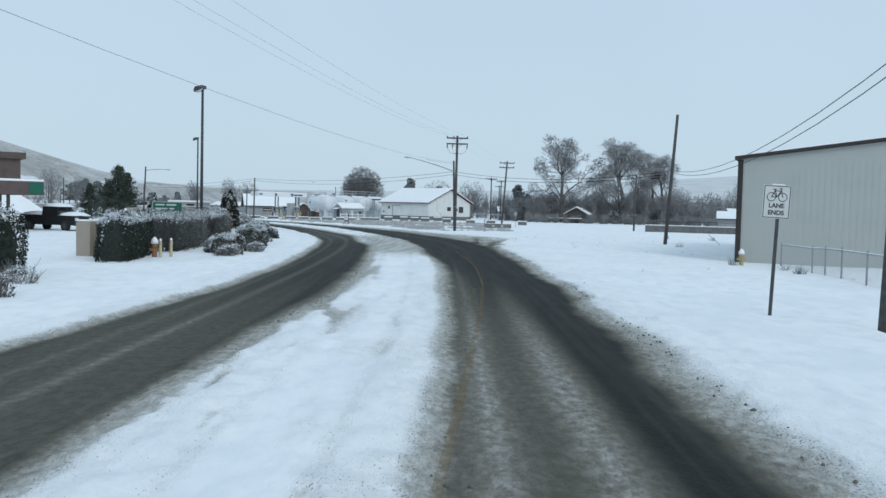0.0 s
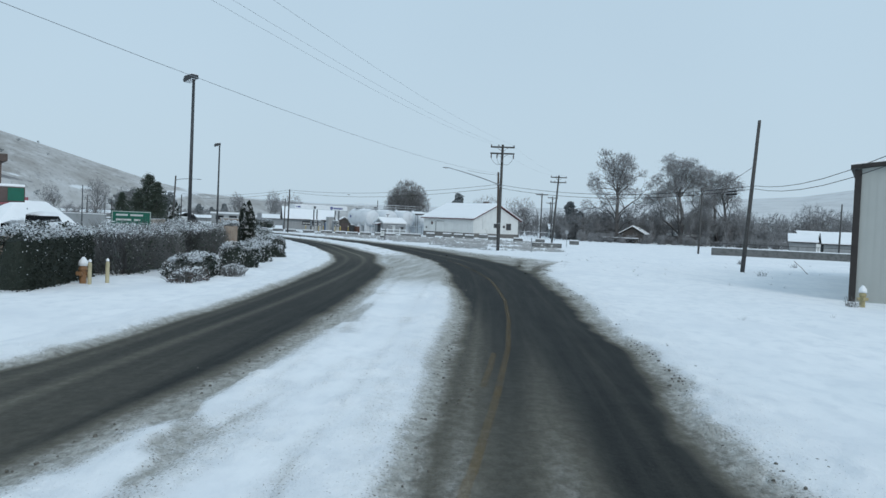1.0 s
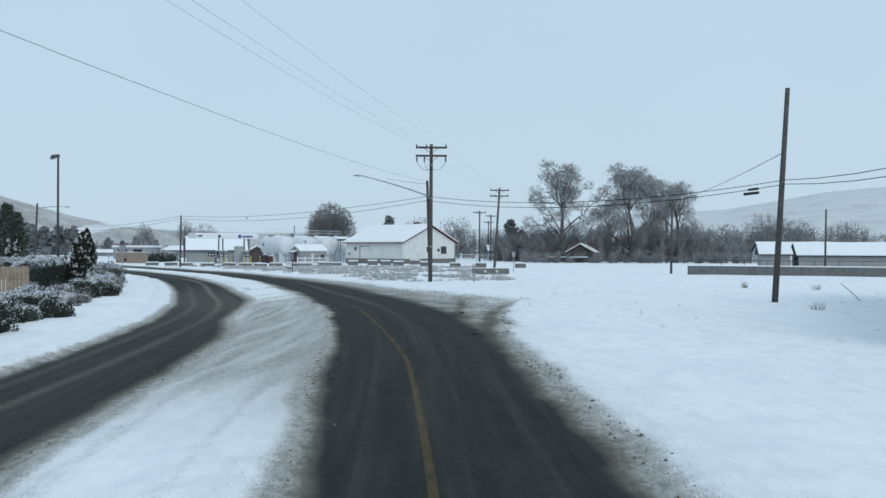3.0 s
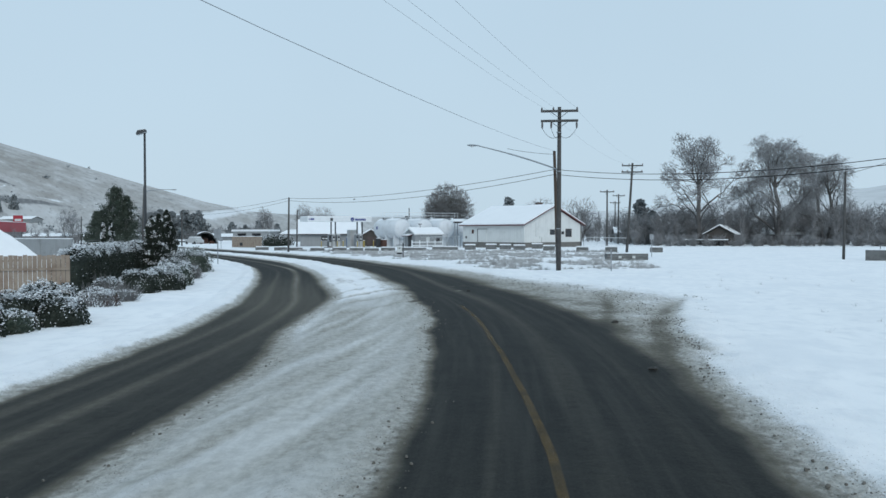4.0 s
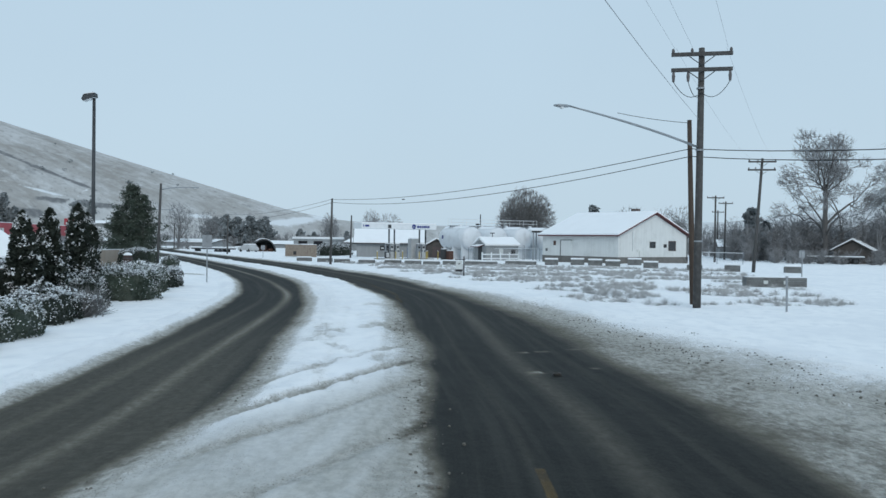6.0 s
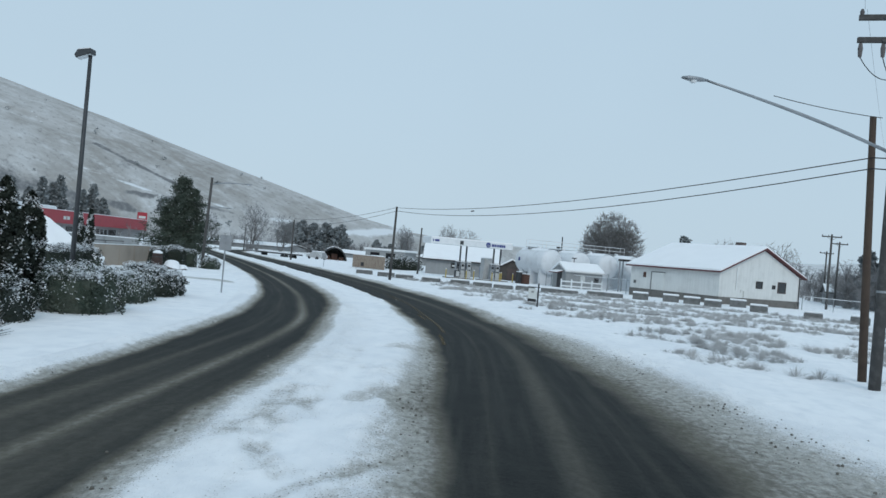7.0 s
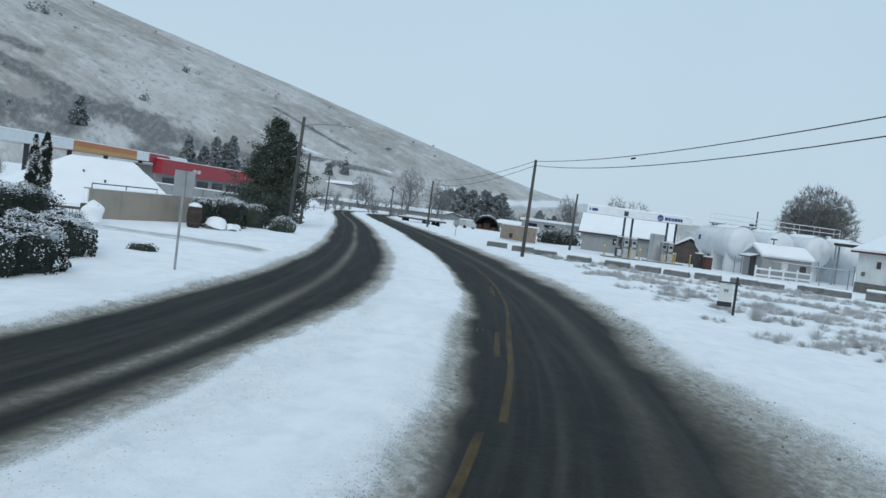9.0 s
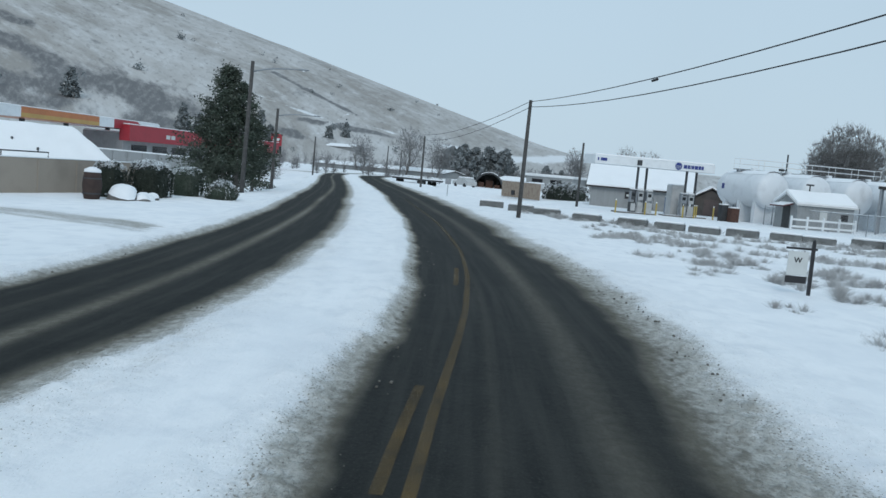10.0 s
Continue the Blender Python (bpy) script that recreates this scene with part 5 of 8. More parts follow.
back_sign((9.9, 112.5), 2.1, 0.35, 0.45, radians(10), "small far road sign on a thin post")


def yard_sign():
    root = thing("yard_sign", (-12.05, 110.3, ground_z(-12.05, 110.3) - 0.05), "white hanging yard sign on a black wooden post", "sign", radians(27))
    p = Geo()
    p.box(-0.036, 0.036, -0.036, 0.036, 0, 1.36, 0, 0.006)
    part("post", p, SIGN_BLACK, root)
    c = Geo()
    c.tube([(0, 0, 1.36), (0, 0, 1.40), (0, 0, 1.44)], [0.036, 0.045, 0.01], 8)
    part("finial", c, SIGN_BLACK, root)
    a = Geo()
    a.box(-0.63, 0.09, -0.022, 0.022, 1.18, 1.23)
    part("arm", a, SIGN_BLACK, root)
    s = Geo()
    s.box(-0.57, -0.10, -0.012, 0.012, 0.56, 1.13)
    panel = part("panel", s, SIGN_WHITE, root, "white panel with a small dark mark")
    text_part("W", 0.18, SIGN_BLACK, panel, (-0.335, -0.0155, 0.92), (radians(90), 0, 0), "black letter")
    r = Geo()
    r.box(-0.585, -0.09, -0.015, 0.015, 0.38, 0.545)
    part("rider", r, SIGN_BLACK, root, "dark lower board")
    for x in (-0.48, -0.2):
        w = Geo()
        w.tube([(x, 0, 1.17), (x, 0, 1.13)], 0.008, 5)
        part("hook", w, STEEL_DARK, root)


yard_sign()


def guide_sign():
    root = thing("guide_sign", (-13.62, 42.3, ground_z(-13.62, 42.3) - 0.10), "green direction sign with white bars behind the hedge", "road sign", radians(40))
    for x in (-0.5, 0.5):
        p = Geo()
        p.box(x - 0.04, x + 0.04, 0.02, 0.08, 0, 2.35)
        part("post", p, STEEL, root)
    s = Geo()
    s.box(-0.78, 0.78, -0.02, 0.018, 1.62, 2.38)
    panel = part("panel", s, GREEN, root)
    for x0, x1, z in ((-0.6, -0.15, 2.22), (-0.05, 0.45, 2.22), (-0.6, 0.0, 2.03), (0.1, 0.35, 2.03), (-0.6, -0.2, 1.84)):
        b = Geo()
        b.box(x0, x1, -0.027, -0.0205, z - 0.035, z + 0.035)
        part("writing_bar", b, SIGN_WHITE, panel)
    e = Geo()
    for x0, x1, z0, z1 in ((-0.76, 0.76, 2.345, 2.365), (-0.76, 0.76, 1.635, 1.655), (-0.76, -0.74, 1.655, 2.345), (0.74, 0.76, 1.655, 2.345)):
        e.box(x0, x1, -0.026, -0.0205, z0, z1)
    part("border", e, SIGN_WHITE, panel)


guide_sign()


# ---- buildings ----
def gable_house(name, label, origin, u, length, depth, eave, ridge, wall, roof=SNOW_ROOF, over=0.35, base=0.0, plinth=0.0, ridge_along=True, category="building", fascia=TRIM_DARK):
    """Walls, gable roof under snow and eaves boards. origin: a near corner; u: heading of the long wall in degrees; the house lies to its left."""
    root = thing(name, (origin[0], origin[1], base), label, category, radians(u))
    w = Geo()
    t = 0.2
    lo = -0.4
    w.box(0, length, 0, t, lo, eave)
    w.box(0, length, depth - t, depth, lo, eave)
    half = depth / 2
    rise_w = ridge - eave
    for x0, x1 in ((0, t), (length - t, length)):
        k = len(w.v)
        ys = [(0.2, lo), (depth - 0.2, lo), (depth - 0.2, eave), (half, ridge - 0.05), (0.2, eave)]
        w.v += [(x0, y, z) for y, z in ys] + [(x1, y, z) for y, z in ys]
        n = 5
        w.f += [tuple(k + i for i in range(n)), tuple(k + 2 * n - 1 - i for i in range(n))]
        for i in range(n):
            j = (i + 1) % n
            w.f.append((k + i, k + i + n, k + j + n, k + j))
    part("wall", w, wall, root)
    for side in (0, 1):
        y0, y1 = (-over, half) if side == 0 else (depth + over, half)
        z0 = eave - over * rise_w / half
        r, s = Geo(), Geo()
        for g, lift, thick, ex in ((r, 0.0, 0.12, over), (s, 0.124, 0.16, over - 0.06)):
            n = 9
            k = len(g.v)
            for i in range(n):
                f = i / (n - 1)
                x = -ex + (length + 2 * ex) * f
                wob = 0.03 * math.sin(f * 9 + side) if g is s else 0
                g.v += [(x, y0 + (0.05 if g is s else 0) * (1 if side == 0 else -1), z0 + lift), (x, y1, ridge + lift), (x, y1, ridge + lift + thick + wob), (x, y0 + (0.05 if g is s else 0) * (1 if side == 0 else -1), z0 + lift + thick + wob)]
            for i in range(n - 1):
                for a, b in ((0, 1), (1, 2), (2, 3), (3, 0)):
                    g.f.append((k + i * 4 + a, k + i * 4 + b, k + (i + 1) * 4 + b, k + (i + 1) * 4 + a))
            e = k + (n - 1) * 4
            g.f += [(k + 3, k + 2, k + 1, k), (e, e + 1, e + 2, e + 3)]
        rf = part("roof", r, fascia, root)
        part("roof_snow", s, roof, rf, "thick even snow on the roof")
    if plinth:
        p = Geo()
        p.box(-0.03, length + 0.03, -0.03, depth + 0.03, lo, plinth)
        part("plinth", p, CONCRETE_DARK, root, "grey concrete footing")
    return root


def window_in(root, x0, x1, z0, z1, face="front", at=0.0, dark=GLASS_DARK, frame_mat=TRIM_DARK, sub="window"):
    """A framed pane that stands just proud of a wall: front is the wall along x, end the wall along y at x = at."""
    fr, pane = Geo(), Geo()
    b = 0.06
    if face == "front":
        for a in ((x0 - b, x1 + b, z0 - b, z0), (x0 - b, x1 + b, z1, z1 + b), (x0 - b, x0, z0, z1), (x1, x1 + b, z0, z1)):
            fr.box(a[0], a[1], at - 0.05, at - 0.003, a[2], a[3])
        pane.box(x0, x1, at - 0.02, at - 0.004, z0, z1)
    else:
        for a in ((x0 - b, x1 + b, z0 - b, z0), (x0 - b, x1 + b, z1, z1 + b), (x0 - b, x0, z0, z1), (x1, x1 + b, z0, z1)):
            fr.box(at + 0.003, at + 0.05, a[0], a[1], a[2], a[3])
        pane.box(at + 0.004, at + 0.02, x0, x1, z0, z1)
    f = part(sub, fr, frame_mat, root, "dark framed opening")
    part("pane", pane, dark, f)


# White gabled workshop.  The long wall runs from its far end to the corner by the road.
far_l, corner, far_r = Vector((-10.6, 149.2, 0)), Vector((-2.2, 142.0, 0)), Vector((4.75, 151.2, 0))
u = corner - far_l
heading = math.degrees(math.atan2(u.y, u.x))
shop = gable_house("workshop", "white workshop with a snow-covered gable roof", (far_l.x, far_l.y), heading, u.length, 11.4, 3.02, 5.35, WHITE_WALL, base=0.28, plinth=0.72, over=0.4, fascia=TRIM_RED)
L0 = u.length
window_in(shop, 5.0, 5.8, 1.75, 2.3, "end", L0, GLASS_DARK, TRIM_DARK)
window_in(shop, 8.1, 9.2, 1.45, 2.4, "end", L0, GLASS_DARK, PLAIN_ROOF)
window_in(shop, 7.3, 7.65, 1.8, 2.05, "end", L0, GLASS_DARK, TRIM_DARK)
door = Geo()
door.box(2.9, 4.5, -0.04, -0.004, 0.73, 2.4)
part("door", door, WHITE_WALL, shop, "white flush door")
door = Geo()
door.box(2.8, 4.6, -0.07, -0.003, 2.404, 2.47)
door.box(2.8, 2.88, -0.07, -0.003, 0.73, 2.4)
part("door_frame", door, CONCRETE, shop, "grey door rail")
for z0, z1, x0, x1 in ((1.2, 1.5, 0.5, 0.8),):
    v = Geo()
    v.box(x0, x1, -0.06, -0.004, z0, z1)
    part("vent", v, CONCRETE, shop)
for y, z0, z1 in ((2.9, 1.2, 1.5), (3.25, 0.75, 1.35)):
    v = Geo()
    v.box(L0 + 0.004, L0 + 0.08, y, y + (0.18 if y < 3 else 0.6), z0, z1)
    part("meter_box", v, WHITE_WALL, shop, "pale meter cabinet")
v = Geo()
v.box(1.75, 2.1, -0.05, -0.004, 1.85, 2.35)
part("notice", v, RUST, shop, "small dark notice plate")
v = Geo()
v.tube([(L0 + 0.06, 11.2, 0.3), (L0 + 0.06, 11.2, 3.0)], 0.05, 6)
part("downpipe", v, STEEL_DARK, shop)
v = Geo()
v.tube([(L0 + 0.06, 2.2, 1.4), (L0 + 0.06, 2.2, 3.4)], 0.04, 6)
part("conduit", v, WHITE_PAINT, shop)
v = Geo()
v.box(6.8, 7.5, 6.9, 7.6, 4.6, 6.0)
part("chimney", v, BROWN_WALL, shop)

# Beige steel building.
steel = thing("steel_building", (15.36, 43.9, 0), "tall beige ribbed steel building with dark corner trim", "building", radians(-24))
g = Geo()
g.prism([(0, -0.3), (22, -0.3), (22, 5.2), (11, 6.6), (0, 5.2)], 0, 0.2)
part("wall", g, METAL_WALL, steel)
g = Geo()
g.box(0, 0.2, 0.204, 26, -0.3, 5.19)
g.box(21.8, 22, 0.204, 26, -0.3, 5.19)
g.box(0.204, 21.796, 25.8, 26, -0.3, 5.19)
part("wall", g, METAL_WALL, steel)
for sx in (0, 1):
    g = Geo()
    x0, x1 = (-0.25, 11) if sx == 0 else (22.25, 11)
    g.add([(x0, -0.25, 5.18), (x1, -0.25, 6.62), (x1, 26.2, 6.62), (x0, 26.2, 5.18), (x0, -0.25, 5.34), (x1, -0.25, 6.78), (x1, 26.2, 6.78), (x0, 26.2, 5.34)],
          [(3, 2, 1, 0), (4, 5, 6, 7), (0, 1, 5, 4), (1, 2, 6, 5), (2, 3, 7, 6), (3, 0, 4, 7)])
    rf = part("roof", g, TRIM_DARK, steel, "dark brown roof edge")
    s = Geo()
    s.add([(x0, -0.15, 5.345), (x1, -0.15, 6.785), (x1, 26, 6.785), (x0, 26, 5.345), (x0, -0.10, 5.43), (x1, -0.10, 6.87), (x1, 26, 6.87), (x0, 26, 5.43)],
          [(3, 2, 1, 0), (4, 5, 6, 7), (0, 1, 5, 4), (1, 2, 6, 5), (2, 3, 7, 6), (3, 0, 4, 7)])
    part("roof_snow", s, SNOW_ROOF, rf)
g = Geo()
g.box(-0.09, 0.16, -0.10, -0.004, -0.3, 5.17)
part("corner_trim", g, TRIM_DARK, steel, "dark corner trim and downpipe")
for x in np.arange(0.45, 21.5, 0.30):
    if len(steel.children) < 60:
        g = Geo()
        g.prism([(x - 0.025, -0.1), (x + 0.025, -0.1), (x + 0.012, 5.1), (x - 0.012, 5.1)], -0.008, -0.003)
        part("rib", g, METAL_WALL, steel)

# Chain-link fence in front of it.
LINK = bpy.data.materials.new("chain_link")
LINK.use_nodes = True
ln, ll = LINK.node_tree.nodes, LINK.node_tree.links
ln["Principled BSDF"].inputs["Base Color"].default_value = (0.42, 0.43, 0.44, 1)
ln["Principled BSDF"].inputs["Roughness"].default_value = 0.6


def chain_fence(points, height, label, mesh=True, step=0.16):
    root = thing("chain_link_fence", (points[0][0], points[0][1], 0), label, "fence")
    o = Vector((points[0][0], points[0][1], 0))
    for i, q in enumerate(points):
        z = ground_z(*q)
        p = Geo()
        p.tube([(q[0] - o.x, q[1] - o.y, z - 0.1), (q[0] - o.x, q[1] - o.y, z + height + 0.08), (q[0] - o.x, q[1] - o.y, z + height + 0.14)], [0.035, 0.035, 0.012], 8)
        part("post", p, STEEL, root)
        if i == 0:
            continue
        a, b = Vector((*points[i - 1], 0)) - o, Vector((*q, 0)) - o
        za, zb = ground_z(*points[i - 1]), z
        r = Geo()
        r.tube([(a.x, a.y, za + height), (b.x, b.y, zb + height)], 0.024, 6)
        part("rail", r, STEEL, root, "steel rail with a line of snow")
        r = Geo()
        r.tube([(a.x, a.y, za + height + 0.03), (b.x, b.y, zb + height + 0.03)], 0.022, 5)
        part("rail_snow", r, SNOW, root)
        if mesh:
            m = Geo()
            n = int((b - a).length / step)
            hgt = height / step
            for k in range(-int(hgt), n):
                for sgn in (1, -1):
                    u0, v0, u1, v1 = (k, 0, k + hgt, hgt) if sgn == 1 else (k, hgt, k + hgt, 0)
                    # clip to the panel
                    t0 = max(0, -u0 / (u1 - u0))
                    t1 = min(1, (n - u0) / (u1 - u0))
                    if t1 <= t0:
                        continue
                    pts = []
                    for t in (t0, t1):
                        f = (u0 + (u1 - u0) * t) / n
                        h = (v0 + (v1 - v0) * t) * step
                        q2 = a.lerp(b, f)
                        pts.append((q2.x, q2.y, za + (zb - za) * f + h))
                    m.tube(pts, 0.004, 3, False)
            part("mesh", m, LINK, root)
    return root


chain_fence([(16.75, 41.6), (15.6, 35.5), (15.0, 33.0), (14.5, 30.6), (14.1, 28.0), (13.7, 25.4)], 1.08, "low chain-link fence with snow on its rail")
chain_fence([(-21.2, 160.2), (-18.6, 158.2), (-16.0, 156.0), (-13.4, 153.8), (-11.2, 151.8)], 1.5, "dark chain-link fence beside the fuel yard", True, 0.3)
chain_fence([(5.5, 150.5), (8.5, 152.5), (11.5, 154.5)], 1.3, "wire fence beside the white workshop", True, 0.3)

# Fuel yard: long grey store, canopy, pumps, tanks, hut.
A = Vector((-0.70, 0.71, 0))
R = Vector((0.71, 0.70, 0))
store = gable_house("store_building", "long grey store with a deep snow-covered roof", (-38.6, 167.4), 17, 9.4, 8, 2.15, 4.15, GREY_WALL, base=0.0, over=0.5)
for x0 in (4.9,):
    b = Geo()
    b.box(x0 - 1.6, x0, -0.06, -0.004, 1.0, 1.65)
    s = part("sign_board", b, SIGN_BLACK, store, "black board with pale bars")
    for k in range(3):
        c = Geo()
        c.box(x0 - 1.45 + k * 0.48, x0 - 1.1 + k * 0.48, -0.075, -0.0605, 1.22, 1.42)
        part("writing_bar", c, SIGN_WHITE, s)
b = Geo()
b.box(7.4, 8.3, -0.06, -0.004, 0.05, 2.0)
part("door", b, STEEL_DARK, store, "dark steel door")

pump_shed = gable_house("pump_shed", "small dark gabled shed with snow on its roof", (-26.1, 170.4), 107, 2.8, 3.2, 1.7, 2.6, SHED_WALL, over=0.25)
b = Geo()
b.box(-0.06, -0.004, 0.9, 2.2, 0.05, 1.6)
part("door", b, BROWN_WALL, pump_shed, "reddish-brown board door")

canopy = thing("fuel_canopy", (-33.7, 153.0, 0), "long white fuel canopy on four dark posts", "canopy", radians(41))
CL = 10.95
g = Geo()
g.box(0.5, CL, 0, 2.6, 3.86, 4.52, 0, 0.02)
fas = part("fascia", g, WHITE_PAINT, canopy, "white fascia band")
g = Geo()
g.box(0.55, CL - 0.05, 0.05, 2.55, 4.525, 4.66, 0, 0.03)
part("roof_snow", g, SNOW_ROOF, fas)
for x, y in ((4.5, 0.6), (5.9, 2.0), (8.8, 0.6), (10.4, 2.0)):
    g = Geo()
    g.box(x - 0.075, x + 0.075, y - 0.075, y + 0.075, 0, 3.855)
    part("post", g, STEEL_DARK, canopy)
g = Geo()
g.tube([(7.7, -0.03, 4.2), (7.7, -0.004, 4.2)], [0.30, 0.30], 20)
disc = part("round_mark", g, NAVY, fas, "navy disc with pale stripes")
for z in (4.06, 4.14, 4.22):
    g = Geo()
    g.box(7.46, 7.94, -0.04, -0.031, z - 0.012, z + 0.012)
    part("stripe", g, SIGN_WHITE, disc)
for x0, x1 in ((8.15, 8.45), (8.5, 8.7), (8.75, 8.82), (8.87, 9.07), (9.12, 9.42), (9.47, 9.67), (9.72, 9.92)):
    g = Geo()
    g.box(x0, x1, -0.02, -0.004, 4.05, 4.34)
    part("writing_bar", g, NAVY, fas, "navy bar of lettering")
for x0, x1 in ((0.7, 0.82), (0.95, 1.5)):
    g = Geo()
    g.box(x0, x1, -0.02, -0.004, 4.1, 4.34)
    part("writing_bar", g, NAVY, fas)
g = Geo()
g.box(4.1, 4.5, -0.06, -0.004, 3.98, 4.4)
part("floodlight", g, STEEL_DARK, fas, "small dark floodlight")


def local(root, x, y):
    c, s = math.cos(root.rotation_euler.z), math.sin(root.rotation_euler.z)
    return root.location.x + x * c - y * s, root.location.y + x * s + y * c


def fuel_pump(x, y, mat, label):
    """A slim card pump: foot cabinet, two side columns, a head with a dark display, hose and nozzle."""
    px, py = local(canopy, x, y)
    root = thing("fuel_pump", (px, py, 0.16), label, "fuel pump", radians(41), "fuel pumps")
    g = Geo()
    g.box(-0.26, 0.26, -0.22, 0.22, 0, 0.82, 0, 0.02)
    foot = part("foot_cabinet", g, mat, root)
    g = Geo()
    g.box(-0.20, 0.20, -0.235, -0.224, 0.12, 0.72)
    part("door", g, LIGHT_METAL, foot, "pale cover plate")
    for cx in (-0.23, 0.23):
        g = Geo()
        g.box(cx - 0.03, cx + 0.03, -0.2, 0.2, 0.824, 1.74)
        part("side_column", g, STEEL, root)
    g = Geo()
    g.box(-0.195, 0.195, -0.2, 0.2, 1.02, 1.66, 0, 0.02)
    head = part("head", g, mat, root)
    g = Geo()
    g.box(-0.15, 0.15, -0.212, -0.203, 1.3, 1.56)
    part("display", g, GLASS_DARK, head, "dark display")
    g = Geo()
    g.box(-0.26, 0.26, -0.22, 0.22, 1.744, 1.84, 0, 0.02)
    part("hood", g, mat, root)
    g = Geo()
    g.tube([(0.28, 0, 1.6), (0.42, -0.05, 1.1), (0.42, -0.05, 0.35), (0.30, 0, 0.95)], 0.022, 6)
    hose = part("hose", g, RUBBER, root, "black rubber hose")
    g = Geo()
    g.box(0.265, 0.33, -0.05, 0.03, 0.92, 1.16)
    part("nozzle", g, SIGN_BLACK, hose)
    g = Geo()
    g.box(-0.25, 0.25, -0.2, 0.2, 1.844, 1.92, 0, 0.03)
    part("snow_cap", g, SNOW, root)


def pump_island(x0, x1):
    """A raised concrete kerb that carries the pumps, with snow on top."""
    px, py = local(canopy, x0, 0.1)
    root = thing("pump_island", (px, py, 0), "raised concrete pump island dusted with snow", "pump island", radians(41), "pump islands")
    g = Geo()
    g.box(0, x1 - x0, 0, 1.5, -0.1, 0.155, 0, 0.03)
    part("kerb", g, CONCRETE_DARK, root)
    g = Geo()
    g.box(0.1, x1 - x0 - 0.1, 0.1, 1.4, 0.157, 0.175, 0, 0.008)
    part("snow_cover", g, SNOW, root)


pump_island(2.9, 6.15)
pump_island(7.1, 10.7)
fuel_pump(4.3, 0.7, STEEL_DARK, "dark fuel pump under the canopy")
fuel_pump(5.05, 1.0, LIGHT_METAL, "pale fuel pump under the canopy")
fuel_pump(5.7, 0.7, LIGHT_METAL, "pale fuel pump under the canopy")
fuel_pump(8.75, 0.7, STEEL, "grey fuel pump under the canopy")
fuel_pump(9.5, 0.9, LIGHT_METAL, "pale fuel pump under the canopy")


def bollard(x, y, h=1.05, mat=SAFETY, label="yellow steel guard post", r=0.065):
    g = Geo()
    z = ground_z(x, y)
    g.tube([(0, 0, -0.1), (0, 0, h - 0.06), (0, 0, h)], [r, r, r * 0.5], 10)
    root = single("guard_post", g, mat, label, "bollard", "yellow guard posts", at=(x, y, z))
    c = Geo()
    c.tube([(0, 0, h + 0.002), (0, 0, h + 0.05), (0, 0, h + 0.09)], [r * 0.9, r * 0.8, r * 0.2], 8)
    part("snow_cap", c, SNOW, root)


for x, y in ((2.5, -0.3), (5.0, -0.4), (6.0, -0.3), (8.2, -0.6), (9.3, -0.4), (9.9, 0.4), (10.9, -0.6), (11.6, -0.4), (12.3, -0.2), (13.0, 0.4)):
    bollard(*local(canopy, x, y))


def cabinet(at, size, mat, label, turn=41, cap=True):
    root = thing("equipment_cabinet", (*at, ground_z(*at) - 0.05), label, "cabinet", radians(turn))
    g = Geo()
    g.box(-size[0] / 2, size[0] / 2, -size[1] / 2, size[1] / 2, 0, size[2], 0, 0.02)
    part("body", g, mat, root)
    g = Geo()
    g.box(-size[0] * 0.4, size[0] * 0.4, -size[1] / 2 - 0.02, -size[1] / 2 - 0.003, size[2] * 0.1, size[2] * 0.9)
    part("door", g, mat, root)
    if cap:
        g = Geo()
        g.box(-size[0] * 0.47, size[0] * 0.47, -size[1] * 0.46, size[1] * 0.46, size[2] + 0.004, size[2] + 0.1, 0, 0.03)
        part("snow_cap", g, SNOW, root)


cabinet((-23.35, 158.9), (0.7, 0.6, 1.2), RUST, "rusty brown cabinet beside the tanks")
cabinet((-24.2, 159.2), (0.6, 0.6, 1.4), STEEL_DARK, "dark equipment cabinet beside the tanks")
cabinet((-29.7, 163.2), (0.6, 0.6, 1.55), BLUE, "blue plastic booth beside the pumps")
cabinet((-28.55, 160.6), (1.2, 1.0, 2.65), LIGHT_METAL, "tall pale steel cabinet behind the pumps")
cabinet((-9.6, 152.2), (0.9, 0.7, 1.3), WHITE_PAINT, "white utility box by the fence")


